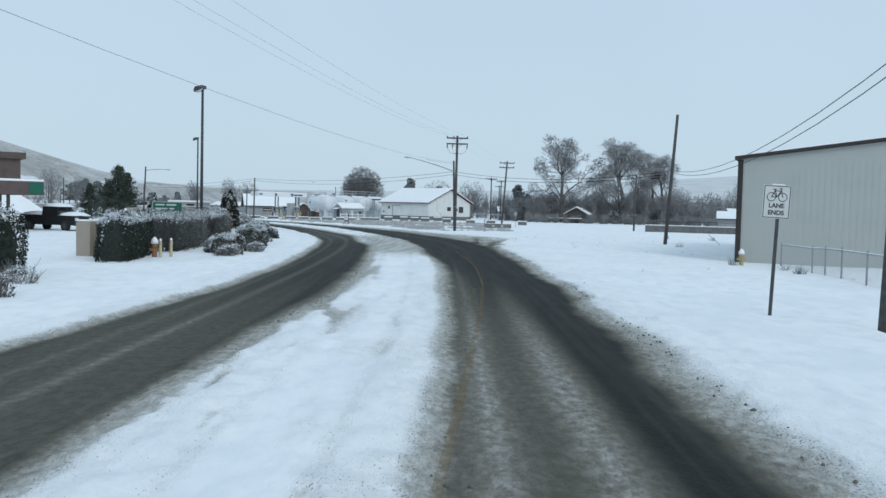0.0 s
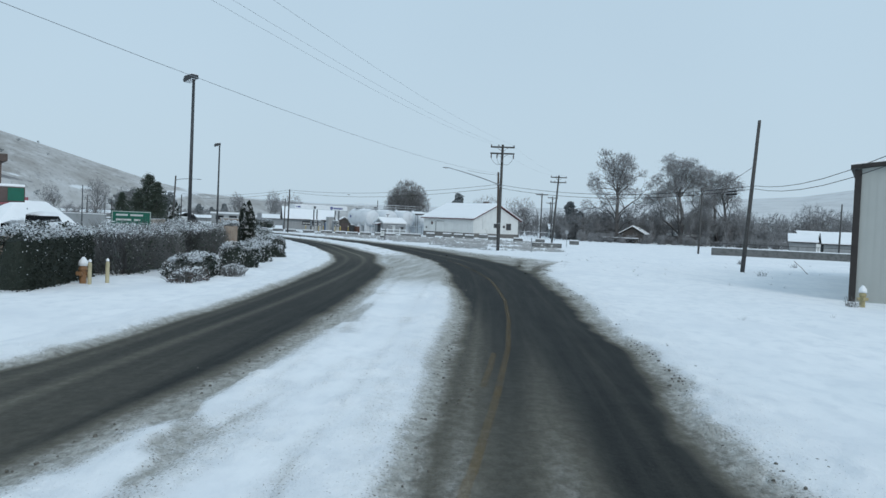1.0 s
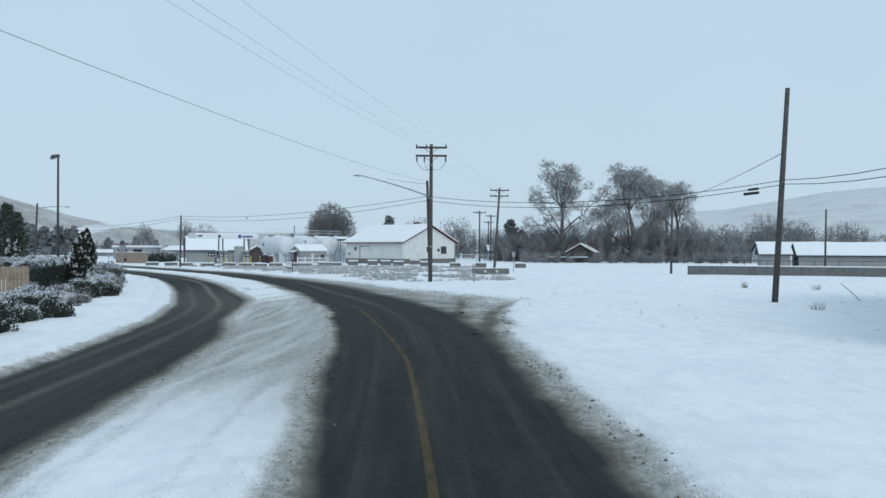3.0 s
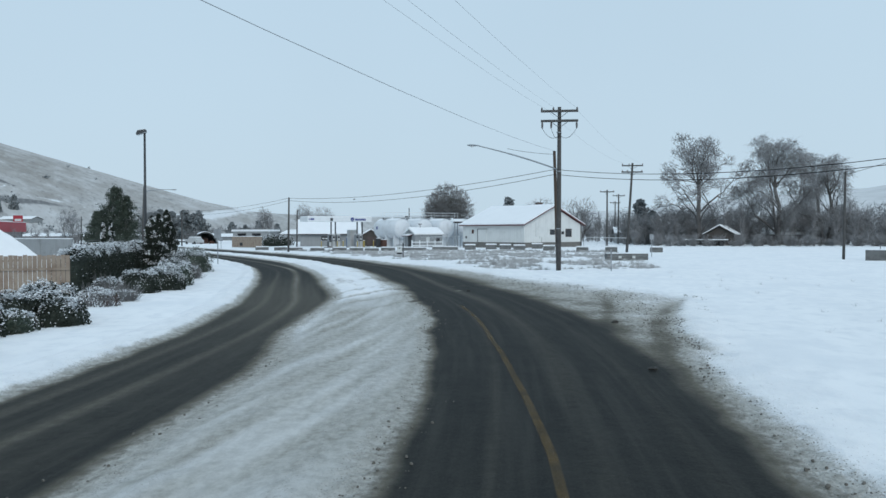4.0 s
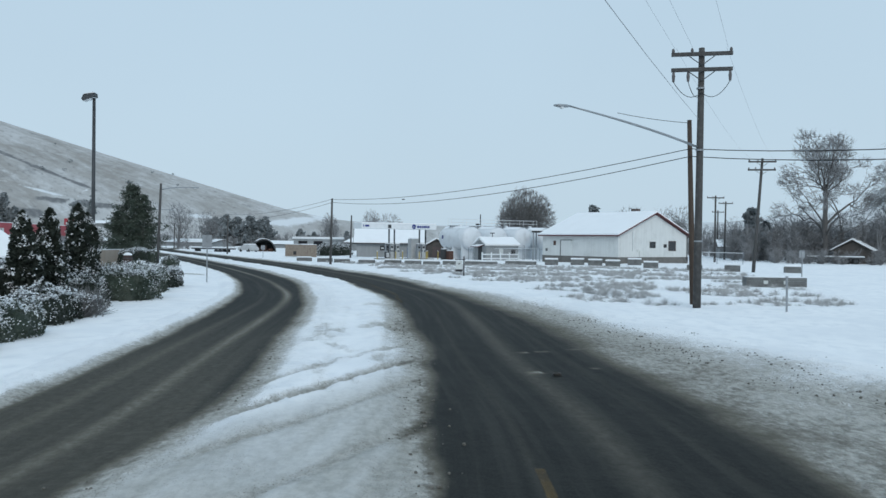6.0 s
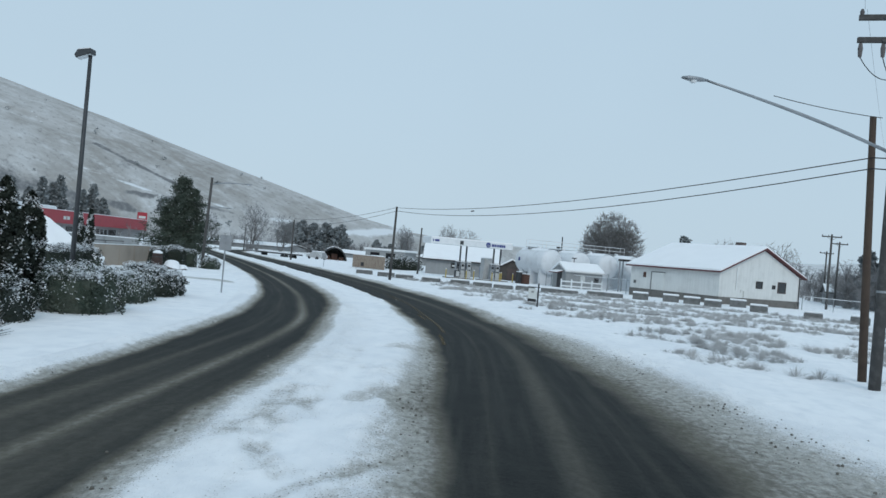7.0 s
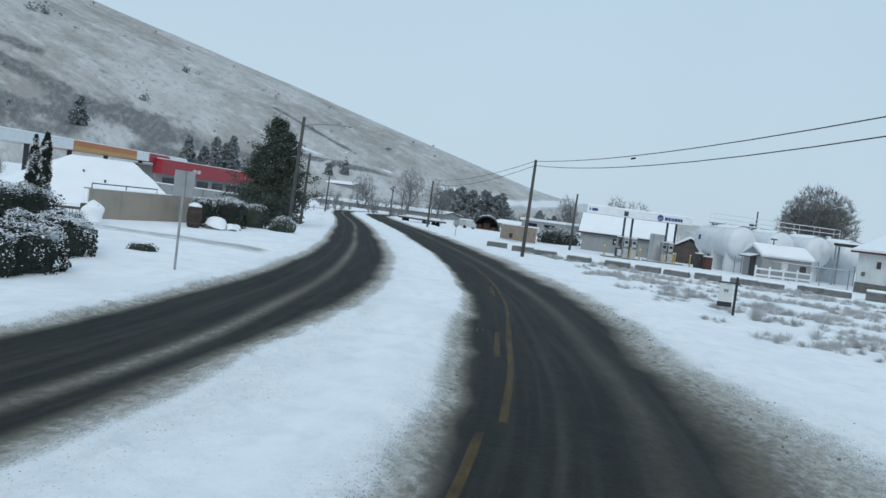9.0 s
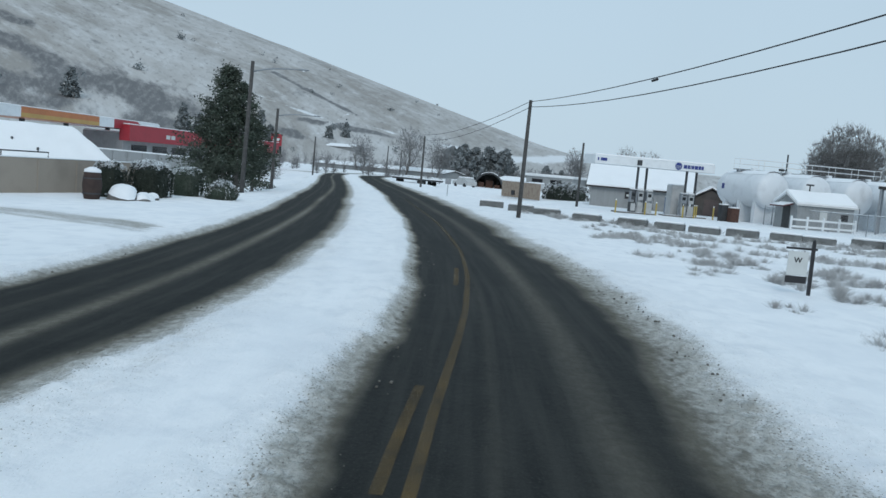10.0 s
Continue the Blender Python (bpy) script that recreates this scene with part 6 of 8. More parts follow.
def storage_tank(end, length, radius, lift, label, mark=False):
    """A lying cylinder with domed ends on saddles; end is the middle of its near end."""
    root = thing("storage_tank", (end[0], end[1], 0), label, "tank", math.atan2(A.y, A.x), "fuel tanks")
    g = Geo()
    pts, rad = [], []
    for i in range(6):
        a = i / 5 * math.pi / 2
        pts.append((0.55 * (1 - math.sin(a)), 0, lift + radius))
        rad.append(radius * max(0.02, math.cos(a)))
    pts, rad = pts[::-1], rad[::-1]
    pts += [(length * f, 0, lift + radius) for f in (0.25, 0.5, 0.75)]
    rad += [radius] * 3
    for i in range(6):
        a = i / 5 * math.pi / 2
        pts.append((length - 0.55 * (1 - math.sin(a)), 0, lift + radius))
        rad.append(radius * max(0.02, math.cos(a)))
    g.tube(pts, rad, 28)
    shell = part("shell", g, TANK_WHITE, root, "white painted steel shell", True)
    for f in (0.18, 0.5, 0.82):
        s = Geo()
        s.box(length * f - 0.2, length * f + 0.2, -radius * 0.75, radius * 0.75, -0.1, lift + 0.55)
        part("saddle", s, TANK_WHITE, root, "pale painted saddle")
        s = Geo()
        s.tube([(length * f - 0.03, 0, lift + radius), (length * f + 0.03, 0, lift + radius)], radius + 0.015, 28)
        part("weld_band", s, TANK_WHITE, shell)
    c = Geo()
    n = 12
    for i in range(n + 1):
        x = 0.5 + (length - 1.0) * i / n
        for w in (-0.55, -0.3, 0, 0.3, 0.55):
            zz = lift + radius + math.sqrt(max(0, radius ** 2 - (w * radius) ** 2))
            c.v.append((x, w * radius, zz + 0.012 + 0.08 * (1 - (w / 0.56) ** 2)))
    for i in range(n):
        for j in range(4):
            a = i * 5 + j
            c.f.append((a, a + 5, a + 6, a + 1))
    part("snow_cap", c, SNOW, shell, "", True)
    m = Geo()
    m.tube([(length * 0.5, 0, lift + 2 * radius - 0.05), (length * 0.5, 0, lift + 2 * radius + 0.3)], 0.25, 12)
    part("manhole", m, TANK_WHITE, shell)
    p = Geo()
    p.tube([(-0.03, 0.3, lift + 0.6), (-0.25, 0.3, lift + 0.6), (-0.25, 0.3, 0.0)], 0.05, 6)
    part("pipe", p, STEEL, root)
    if mark:
        q = Geo()
        q.box(length - 1.6, length - 1.25, radius * 1.0 - 0.01, radius + 0.012, lift + radius - 0.1, lift + radius + 0.35)
        part("mark", q, NAVY, shell)
    return root


for k in range(4):
    e = Vector((-21.6, 160.4, 0)) + R * (k * 4.15 + 1.3)
    storage_tank((e.x, e.y), 8.6 if k else 6.7, 1.5, 1.35, "large white lying fuel tank on concrete saddles", k == 0)

walkway = thing("tank_walkway", (-24.5, 164.0, 0), "galvanised walkway with railings over the tanks", "walkway", math.atan2(R.y, R.x))
g = Geo()
g.box(0, 14.5, -0.45, 0.45, 4.45, 4.53)
part("deck", g, STEEL, walkway)
for y in (-0.42, 0.42):
    for zz in (4.95, 5.4):
        g = Geo()
        g.tube([(0, y, zz), (14.5, y, zz)], 0.021, 6)
        part("rail", g, WHITE_PAINT, walkway)
    for x in np.arange(0, 14.6, 2.4):
        g = Geo()
        g.tube([(x, y, 4.5), (x, y, 5.4)], 0.02, 6)
        part("post", g, WHITE_PAINT, walkway)
for x in (0.4, 14.1):
    for y in (-0.42, 0.42):
        g = Geo()
        g.box(x - 0.06, x + 0.06, y - 0.06, y + 0.06, 0, 4.45)
        part("leg", g, STEEL, walkway)
g = Geo()
g.tube([(5.3, 0.5, 4.3), (5.3, 0.5, 6.15)], 0.07, 8)
mast = part("lamp_mast", g, STEEL_DARK, walkway, "dark mast over the railing")
g = Geo()
g.box(4.55, 4.95, 0.3, 0.55, 4.65, 4.85)
g.box(4.7, 5.3, 0.46, 0.54, 4.72, 4.78)
part("floodlight", g, SIGN_BLACK, mast)

hut = gable_house("pump_hut", "small pale hut with a snow-covered gable roof", (-18.35, 156.75), 41, 4.8, 2.9, 1.9, 2.65, GREY_WALL, base=0.1, over=0.2, fascia=WHITE_PAINT)
hut.children[0].data.materials[0] = streaked("pale_hut_siding", (0.62, 0.625, 0.62), (0.55, 0.555, 0.55), 0.2, 0.7, "X")
b = Geo()
b.box(1.9, 2.5, -0.05, -0.004, 0.7, 1.55)
part("notice", b, SIGN_WHITE, hut)
b = Geo()
b.box(-0.05, -0.004, 0.9, 1.8, 0.05, 1.95)
part("door", b, STEEL_DARK, hut, "dark door in the gable end")
b = Geo()
b.tube([(1.9, 1.6, 2.4), (1.9, 1.6, 3.35)], 0.05, 8)
part("flue", b, STEEL_DARK, hut)
b = Geo()
b.box(1.68, 2.12, 1.42, 1.78, 3.35, 3.47)
part("flue_cap", b, STEEL_DARK, hut)
b = Geo()
b.prism([(-0.95, 1.62), (-0.01, 1.86), (-0.01, 1.94), (-0.95, 1.70)], 0.5, 2.2)
aw = part("awning", b, TRIM_RED, hut, "small red-brown awning")
b = Geo()
b.prism([(-0.93, 1.712), (-0.02, 1.946), (-0.02, 2.0), (-0.93, 1.77)], 0.52, 2.18)
part("snow_cap", b, SNOW, aw)
b = Geo()
b.box(3.7, 4.3, -0.05, -0.004, 0.75, 1.35)
part("notice", b, SIGN_BLACK, hut, "small dark notice board")

rail = thing("rail_fence", (-18.3, 153.75, 0), "white board rail fence before the hut", "fence", radians(41))
for x in np.arange(0, 5.3, 1.3):
    g = Geo()
    g.box(x - 0.06, x + 0.06, -0.06, 0.06, -0.1, 1.15)
    part("post", g, WHITE_PAINT, rail)
for zz in (0.4, 0.9):
    g = Geo()
    g.box(0, 5.2, -0.085, -0.061, zz - 0.07, zz + 0.07)
    part("board", g, WHITE_PAINT, rail)

roofbit = thing("open_shelter", (-13.5, 163.5, 0), "open shelter with a flat snowy roof behind the tanks", "shelter", radians(0))
g = Geo()
g.box(0, 7.5, 0, 4, 3.7, 3.9)
rb = part("roof", g, TRIM_DARK, roofbit)
g = Geo()
g.box(0, 7.5, 0, 4, 3.904, 4.05, 0, 0.03)
part("roof_snow", g, SNOW_ROOF, rb)
for x, y in ((0.2, 0.2), (7.3, 0.2), (0.2, 3.8), (7.3, 3.8)):
    g = Geo()
    g.box(x - 0.08, x + 0.08, y - 0.08, y + 0.08, 0, 3.7)
    part("post", g, STEEL, roofbit)

# Row of concrete blocks along the lot.
block = thing("concrete_block", (0, 0, 0), "grey concrete barrier block with snow on top", "barrier", 0, "concrete blocks along the lot")
g = Geo()
g.box(-0.8, 0.8, -0.3, 0.3, -0.1, 0.42, 0, 0.03)
part("body", g, CONCRETE, block)
g = Geo()
g.box(-0.78, 0.78, -0.29, 0.29, 0.424, 0.55, 0, 0.05)
part("snow_cap", g, SNOW, block)
tall = thing("concrete_block", (0, 0, 0), "short tall concrete block under a cap of snow", "barrier", 0, "concrete blocks along the lot")
g = Geo()
g.box(-0.66, 0.66, -0.32, 0.32, -0.1, 0.58, 0, 0.04)
part("body", g, CONCRETE, tall)
g = Geo()
g.box(-0.67, 0.67, -0.33, 0.33, 0.584, 0.74, 0, 0.06)
part("snow_cap", g, SNOW, tall)
LOW_BLOCKS = [(-35.3, 139.6, 25), (-32.2, 137.6, 18), (-29.9, 136.4, 14), (-26.8, 135.0, 6), (-23.9, 134.4, 4), (-21.9, 134.6, 2), (-20.1, 134.9, 2), (-18.2, 135.3, 2), (-16.1, 135.9, 4), (-14.5, 136.0, 4), (-12.3, 137.2, 6), (-10.8, 137.2, 6)]
TALL_BLOCKS = [(-8.6, 138.0, 6), (-6.05, 138.0, 5), (-4.3, 137.4, 0), (-2.6, 136.6, -6), (-0.55, 139.8, 0), (0.9, 134.6, -8), (4.6, 131.8, -5), (7.75, 131.4, -4), (12.6, 131.0, 0)]
for first, places in ((block, LOW_BLOCKS), (tall, TALL_BLOCKS)):
    x, y, a = places[0]
    first.matrix_basis = pose(x, y, ground_z(x, y), 0, 0, a)
    for k, (x, y, a) in enumerate(places[1:]):
        copy_thing(first, pose(x, y, ground_z(x, y) - 0.03 * (k % 3), 0, 0, a + 3 * math.sin(k * 5)))

box = thing("planter_box", (7.0, 104.8, ground_z(7.0, 104.8)), "long weathered plank box on the snow", "planter", radians(8))
for z0 in (0.0, 0.2, 0.4):
    for y in (-0.45, 0.40):
        g = Geo()
        g.box(-1.65, 1.65, y, y + 0.05, z0, z0 + 0.19)
        part("plank", g, CONCRETE, box)
for x in (-1.66, 1.60):
    g = Geo()
    g.box(x, x + 0.06, -0.39, 0.39, 0, 0.58)
    part("end_board", g, CONCRETE, box)
g = Geo()
g.box(-1.58, 1.58, -0.39, 0.39, 0.3, 0.62, 0, 0.06)
part("snow_fill", g, SNOW, box)
for x in (-0.6, 0.5):
    g = Geo()
    g.box(x - 0.12, x + 0.12, -0.47, -0.453, 0.22, 0.42)
    part("label_plate", g, SIGN_WHITE, box)

# Far low buildings beyond the fuel yard.
hutq = thing("arched_shed", (-77.5, 222.0, -0.48), "dark arched storage shed open at the front", "shed", radians(26))
g = Geo()
out = [(2.65 * math.cos(a * math.pi / 16), 2.9 * math.sin(a * math.pi / 16)) for a in range(17)]
inn = [(2.42 * math.cos(a * math.pi / 16), 2.66 * math.sin(a * math.pi / 16)) for a in range(17)]
g.prism(out + inn[::-1], 0, 9)
part("shell", g, STEEL_DARK, hutq)
g = Geo()
g.prism([(2.41 * math.cos(a * math.pi / 16), 2.65 * math.sin(a * math.pi / 16)) for a in range(17)], 8.7, 8.96)
part("back_wall", g, GREY_WALL, hutq)
g = Geo()
top = [(2.70 * math.cos(a * math.pi / 16), 3.0 * math.sin(a * math.pi / 16)) for a in range(5, 12)]
low = [(2.66 * math.cos(a * math.pi / 16), 2.91 * math.sin(a * math.pi / 16)) for a in range(5, 12)]
g.prism(top + low[::-1], 0.05, 9)
part("roof_snow", g, SNOW, hutq)
for k in range(1, 4):
    g = Geo()
    rim = [(2.40 * math.cos(a * math.pi / 16), 2.64 * math.sin(a * math.pi / 16)) for a in range(17)]
    core = [(2.31 * math.cos(a * math.pi / 16), 2.55 * math.sin(a * math.pi / 16)) for a in range(17)]
    g.prism(rim + core[::-1], k * 2.0, k * 2.0 + 0.12)
    part("rib", g, STEEL_DARK, hutq)
for x0, x1, y0, h in ((-1.9, -0.9, 1.6, 1.1), (-0.6, 0.7, 2.4, 1.5), (1.0, 2.0, 1.2, 0.8)):
    heap_bm = Geo()
    heap_bm.box(x0, x1, y0, y0 + 1.1, -0.05, h, 0, 0.03)
    crate = single("storage_crate", heap_bm, RUST, "brown crate stored inside the arched shed", "crate", "crates in the arched shed")
    crate.matrix_world = pose(-77.5, 222.0, -0.48, 0, 0, 26)
tan = thing("plank_screen", (-57.0, 185.4, 0), "tan plank screen wall with a snow line", "fence", radians(-32))
g = Geo()
g.box(0, 8.4, 0, 0.15, -0.4, 1.55)
part("panel", g, FENCE_WOOD, tan)
g = Geo()
g.box(0, 8.4, -0.02, 0.17, 1.554, 1.63)
part("snow_cap", g, SNOW, tan)
g = Geo()
g.box(2.4, 3.1, -0.08, -0.004, -0.1, 0.45)
part("hatch", g, SIGN_BLACK, tan)


def low_house(at, u, length, depth, eave, ridge, label, wall=GREY_WALL):
    return gable_house("far_house", label, at, u, length, depth, eave, ridge, wall, base=-0.2, over=0.4)


low_house((-160, 276), -8, 46, 9, 1.3, 2.1, "long low far house with a snowy roof")
low_house((-96, 262), -12, 12, 7, 1.2, 1.9, "low far shed with a snowy roof")
low_house((-64, 236), -14, 15, 7, 2.0, 2.9, "low far house with a snowy roof")
flat = thing("flat_roof_building", (-74, 230, 0), "pale flat-roofed building with a snowy roof", "building", 0)
g = Geo()
g.box(0, 9, 0, 7, -0.4, 2.5)
part("wall", g, GREY_WALL, flat)
g = Geo()
g.box(-0.3, 9.3, -0.3, 7.3, 2.504, 2.8)
fasc = part("fascia", g, WHITE_PAINT, flat)
g = Geo()
g.box(-0.25, 9.25, -0.25, 7.25, 2.804, 2.96, 0, 0.04)
part("roof_snow", g, SNOW_ROOF, fasc)
for x0 in (1.2, 4.8):
    window_in(flat, x0, x0 + 2.0, 1.0, 2.0, "front", 0.0)
low_house((45.6, 139), -18, 3.6, 7, 2.0, 3.0, "low far house with a wide snowy roof", GREY_WALL)
low_house((49.8, 137), -18, 15, 9, 1.9, 3.4, "low far house with a wide snowy roof", GREY_WALL)
low_house((60, 175), -10, 12, 8, 2.4, 3.8, "far white house with a snowy roof", WHITE_WALL)
low_house((30.4, 176), 70, 4.6, 4.6, 2.1, 3.4, "small brown shed with a snowy roof by the trees", SHED_WALL)
low_house((37.0, 186), 0, 7, 5, 2.0, 2.9, "low brown outbuilding with a snowy roof by the trees", SHED_WALL)
low_house((14.0, 205), 0, 8, 6, 2.2, 3.2, "low far outbuilding with a snowy roof", GREY_WALL)

yard = thing("low_wall", (25.7, 106.4, 0), "low grey block wall with a snow line and rails", "wall", math.atan2(-2.9, 6.8))
g = Geo()
g.box(0, 30, 0, 0.25, -0.3, 0.86)
part("wall", g, CONCRETE, yard)
g = Geo()
g.box(0, 30, -0.04, 0.29, 0.864, 0.96, 0, 0.03)
part("snow_cap", g, SNOW, yard)
for x in np.arange(1, 30, 2.0):
    g = Geo()
    g.tube([(x, 1.0, -0.1), (x, 1.0, 1.42)], 0.03, 6)
    part("post", g, STEEL_DARK, yard)
g = Geo()
g.tube([(1, 1.0, 1.4), (29, 1.0, 1.4)], 0.03, 6)
part("rail", g, STEEL_DARK, yard)

# Left side: brown store with a green band, red store, filling station, hip-roofed house.
bank = thing("flat_roof_store", (-27.6, 59.0, 0), "brown flat-roofed store with a green sign band", "building", radians(36))
g = Geo()
g.box(-16, -2.5, 0.8, 14, -0.4, 3.3)
part("wall", g, BROWN_WALL, bank)
g = Geo()
g.box(-16.4, 0, 0, 14.4, 2.55, 3.45)
fb = part("canopy_band", g, BROWN_WALL, bank, "brown canopy band")
g = Geo()
g.box(-0.95, -0.06, -0.05, -0.004, 2.62, 3.40)
part("sign_panel", g, GREEN, fb, "green sign panel")
g = Geo()
g.box(-16.4, 0, 0, 14.4, 3.454, 3.62, 0, 0.04)
part("roof_snow", g, SNOW_ROOF, fb)
g = Geo()
g.box(-9, -1.15, 1.9, 8, 3.63, 5.05)
tw = part("roof_block", g, BROWN_WALL, bank)
g = Geo()
g.box(-9.25, -0.85, 1.6, 8.3, 5.054, 5.5)
part("cornice", g, PLAIN_ROOF, tw)
for x in (-2.15, -2.75, -3.6):
    g = Geo()
    g.box(x - 0.10, x + 0.10, 0.4, 0.65, -0.1, 2.55)
    part("post", g, STEEL_DARK, bank)
window_in(bank, -6.5, -3.0, 0.9, 2.3, "front", 0.8)

RL = 47.5
red = thing("red_store", (-93.0, 156.5, -0.9), "long grey store with a bright red fascia", "building", math.atan2(44.7, -16.2))
g = Geo()
g.box(0, RL, 0, 5, -0.4, 3.4)
part("wall", g, GREY_WALL, red)
g = Geo()
g.box(-0.1, RL + 0.3, -0.9, 0.4, 3.4, 5.3)
fb = part("fascia", g, RED, red, "bright red fascia band")
g = Geo()
g.box(-0.05, RL + 0.25, -0.85, 0.35, 5.304, 5.42, 0, 0.04)
part("roof_snow", g, SNOW_ROOF, fb)
g = Geo()
g.box(0.0, RL, 0.404, 5.2, 3.404, 4.3)
rr = part("roof", g, GREY_WALL, red)
g = Geo()
g.box(0.05, RL - 0.05, 0.45, 5.15, 4.304, 4.45, 0, 0.04)
part("roof_snow", g, SNOW_ROOF, rr)
for x0 in (2, 7, 12, 17, 22, 30):
    window_in(red, x0, x0 + 3.4, 0.7, 2.9, "front", 0.0)
for x0, x1 in ((26.2, 27.4), (28.0, 29.2)):
    g = Geo()
    g.box(x0, x1, -0.05, -0.004, 0.0, 2.9)
    part("door", g, GLASS_DARK, red, "dark glass door")
g = Geo()
g.box(35, 36.2, -0.05, -0.004, 0.3, 2.6)
part("notice_board", g, SIGN_WHITE, red, "pale board on the wall")
for x0, x1 in ((8.6, 9.6), (9.9, 10.9)):
    g = Geo()
    g.box(x0, x1, -0.93, -0.904, 4.0, 4.5)
    part("writing_bar", g, SIGN_WHITE, fb, "pale bar of lettering")

back_wall = thing("yard_wall", (-77.0, 138.0, -1.1), "low grey yard wall with a line of snow on top", "wall", math.atan2(-3.6, 19.0))
g = Geo()
g.box(0, 19.3, 0, 0.25, -0.4, 2.66)
part("panel", g, GREY_WALL, back_wall)
g = Geo()
g.box(0, 19.3, -0.03, 0.28, 2.664, 2.76, 0, 0.02)
part("snow_cap", g, SNOW, back_wall)
for x in np.arange(2.4, 19, 2.4):
    g = Geo()
    g.box(x - 0.12, x + 0.12, -0.05, -0.003, -0.3, 2.62)
    part("pier", g, GREY_WALL, back_wall)

price = thing("price_sign", (-114.2, 207.6, -0.9), "red sign box over a price panel on two posts", "sign", radians(35))
g = Geo()
g.box(-0.95, 0.95, -0.2, 0.2, 4.9, 7.0, 0, 0.03)
part("sign_box", g, RED, price, "red sign box")
g = Geo()
g.box(-0.65, 0.65, -0.225, -0.204, 5.75, 6.25)
part("writing_bar", g, SIGN_WHITE, price)
g = Geo()
g.box(-0.95, 0.95, -0.18, 0.18, 3.2, 4.85)
pp = part("price_panel", g, SIGN_BLACK, price, "dark price panel")
g = Geo()
g.box(-0.55, 0.6, -0.21, -0.184, 3.9, 4.5)
part("price_bar", g, GREEN, pp, "green bar on the price panel")
g = Geo()
g.box(-0.65, 0.65, -0.21, -0.184, 3.35, 3.65)
part("price_bar", g, SIGN_WHITE, pp)
for x in (-0.7, 0.7):
    g = Geo()
    g.box(x - 0.1, x + 0.1, -0.1, 0.1, -0.2, 3.2)
    part("post", g, STEEL_DARK, price)

gas = thing("station_canopy", (-84.3, 135.6, -0.9), "filling station canopy with orange, yellow, white and red bands", "canopy", math.atan2(13.0, -5.4))
for x0, x1, m in ((-14, 3.3, WHITE_PAINT), (3.304, 17.3, ORANGE), (17.304, 20.5, WHITE_PAINT), (28.004, 31.8, WHITE_PAINT)):
    g = Geo()
    g.box(x0, x1, 0, 9, 4.75, 5.75)
    part("fascia_panel", g, m, gas)
g = Geo()
g.prism([(20.504, 4.75), (28.0, 4.75), (28.0, 4.95), (26.0, 5.75), (20.504, 5.75)], 0, 9)
part("fascia_panel", g, RED, gas, "dark red panel with a slanted end")
g = Geo()
g.prism([(28.0, 4.954), (28.0, 5.75), (26.01, 5.75)], 0.002, 8.99)
part("fascia_panel", g, WHITE_PAINT, gas)
g = Geo()
g.box(3.32, 17.28, -0.02, -0.004, 4.78, 5.18)
part("fascia_stripe", g, YELLOW, gas, "yellow lower stripe")
g = Geo()
g.box(-13.9, 31.7, 0.1, 8.9, 5.754, 5.87, 0, 0.04)
part("roof_snow", g, SNOW_ROOF, gas)
for x in (-8, 2, 10, 18, 27):
    g = Geo()
    g.box(x - 0.2, x + 0.2, 4.2, 4.6, -0.4, 4.75)
    part("post", g, STEEL_DARK, gas)

hip = thing("hip_roof_house", (-65.2, 126.45, -1.6), "low house under a big snow-covered hip roof", "house", radians(68.8))
HIP_X0, HIP_X1, HIP_Y, HIP_EAVE, HIP_TOP = -8.6, 5.6, 4.0, 1.0, 4.72
g = Geo()
g.box(HIP_X0 + 0.6, HIP_X1 - 0.6, -HIP_Y + 0.6, HIP_Y - 0.6, -0.8, HIP_EAVE)
part("wall", g, BEIGE_WALL, hip)
g = Geo()
NX, NY = 44, 26
for i in range(NX + 1):
    for j in range(NY + 1):
        x, y = HIP_X0 + (HIP_X1 - HIP_X0) * i / NX, HIP_Y - 2 * HIP_Y * j / NY
        inset = min(1.0, (HIP_X1 - x) / 3.1, (x - HIP_X0) / 6.1, (HIP_Y - abs(y)) / HIP_Y * 1.04)
        zz = HIP_EAVE + (HIP_TOP - HIP_EAVE) * (inset + 0.035 * math.sin(math.pi * inset)) + 0.10 * noise.noise(Vector((x * 0.6, y * 0.6, 2))) * min(1, inset * 4)
        g.v.append((x, y, zz))
for i in range(NX):
    for j in range(NY):
        a = i * (NY + 1) + j
        g.f.append((a, a + 1, a + NY + 2, a + NY + 1))
g.box(HIP_X0, HIP_X1, -HIP_Y, HIP_Y, HIP_EAVE - 0.2, HIP_EAVE - 0.012)
part("roof", g, SNOW_ROOF, hip, "roof deep in white snow")
for x, y, zz in ((-1.9, -1.5, 3.45), (-0.4, -2.2, 2.85)):
    g = Geo()
    g.tube([(x, y, zz - 0.4), (x, y, zz + 0.2)], 0.08, 8)
    part("roof_vent", g, STEEL_DARK, hip)

WALL_L = 9.9
wallb = thing("site_wall", (-41.2, 114.9, 0), "beige masonry wall along the driveway", "wall", math.atan2(-9.7, 1.95))
g = Geo()
g.box(0, WALL_L, 0, 0.25, -0.4, 1.42)
part("panel", g, BEIGE_WALL, wallb)
g = Geo()
g.box(0, WALL_L, -0.02, 0.27, 1.424, 1.46)
part("snow_cap", g, SNOW, wallb)
for x in np.arange(1.7, WALL_L, 2.05):
    g = Geo()
    g.box(x - 0.05, x + 0.05, -0.03, -0.003, -0.2, 1.38)
    g.box(x - 0.05, x + 0.05, 0.253, 0.28, -0.2, 1.38)
    part("pier", g, BEIGE_WALL, wallb)
g = Geo()
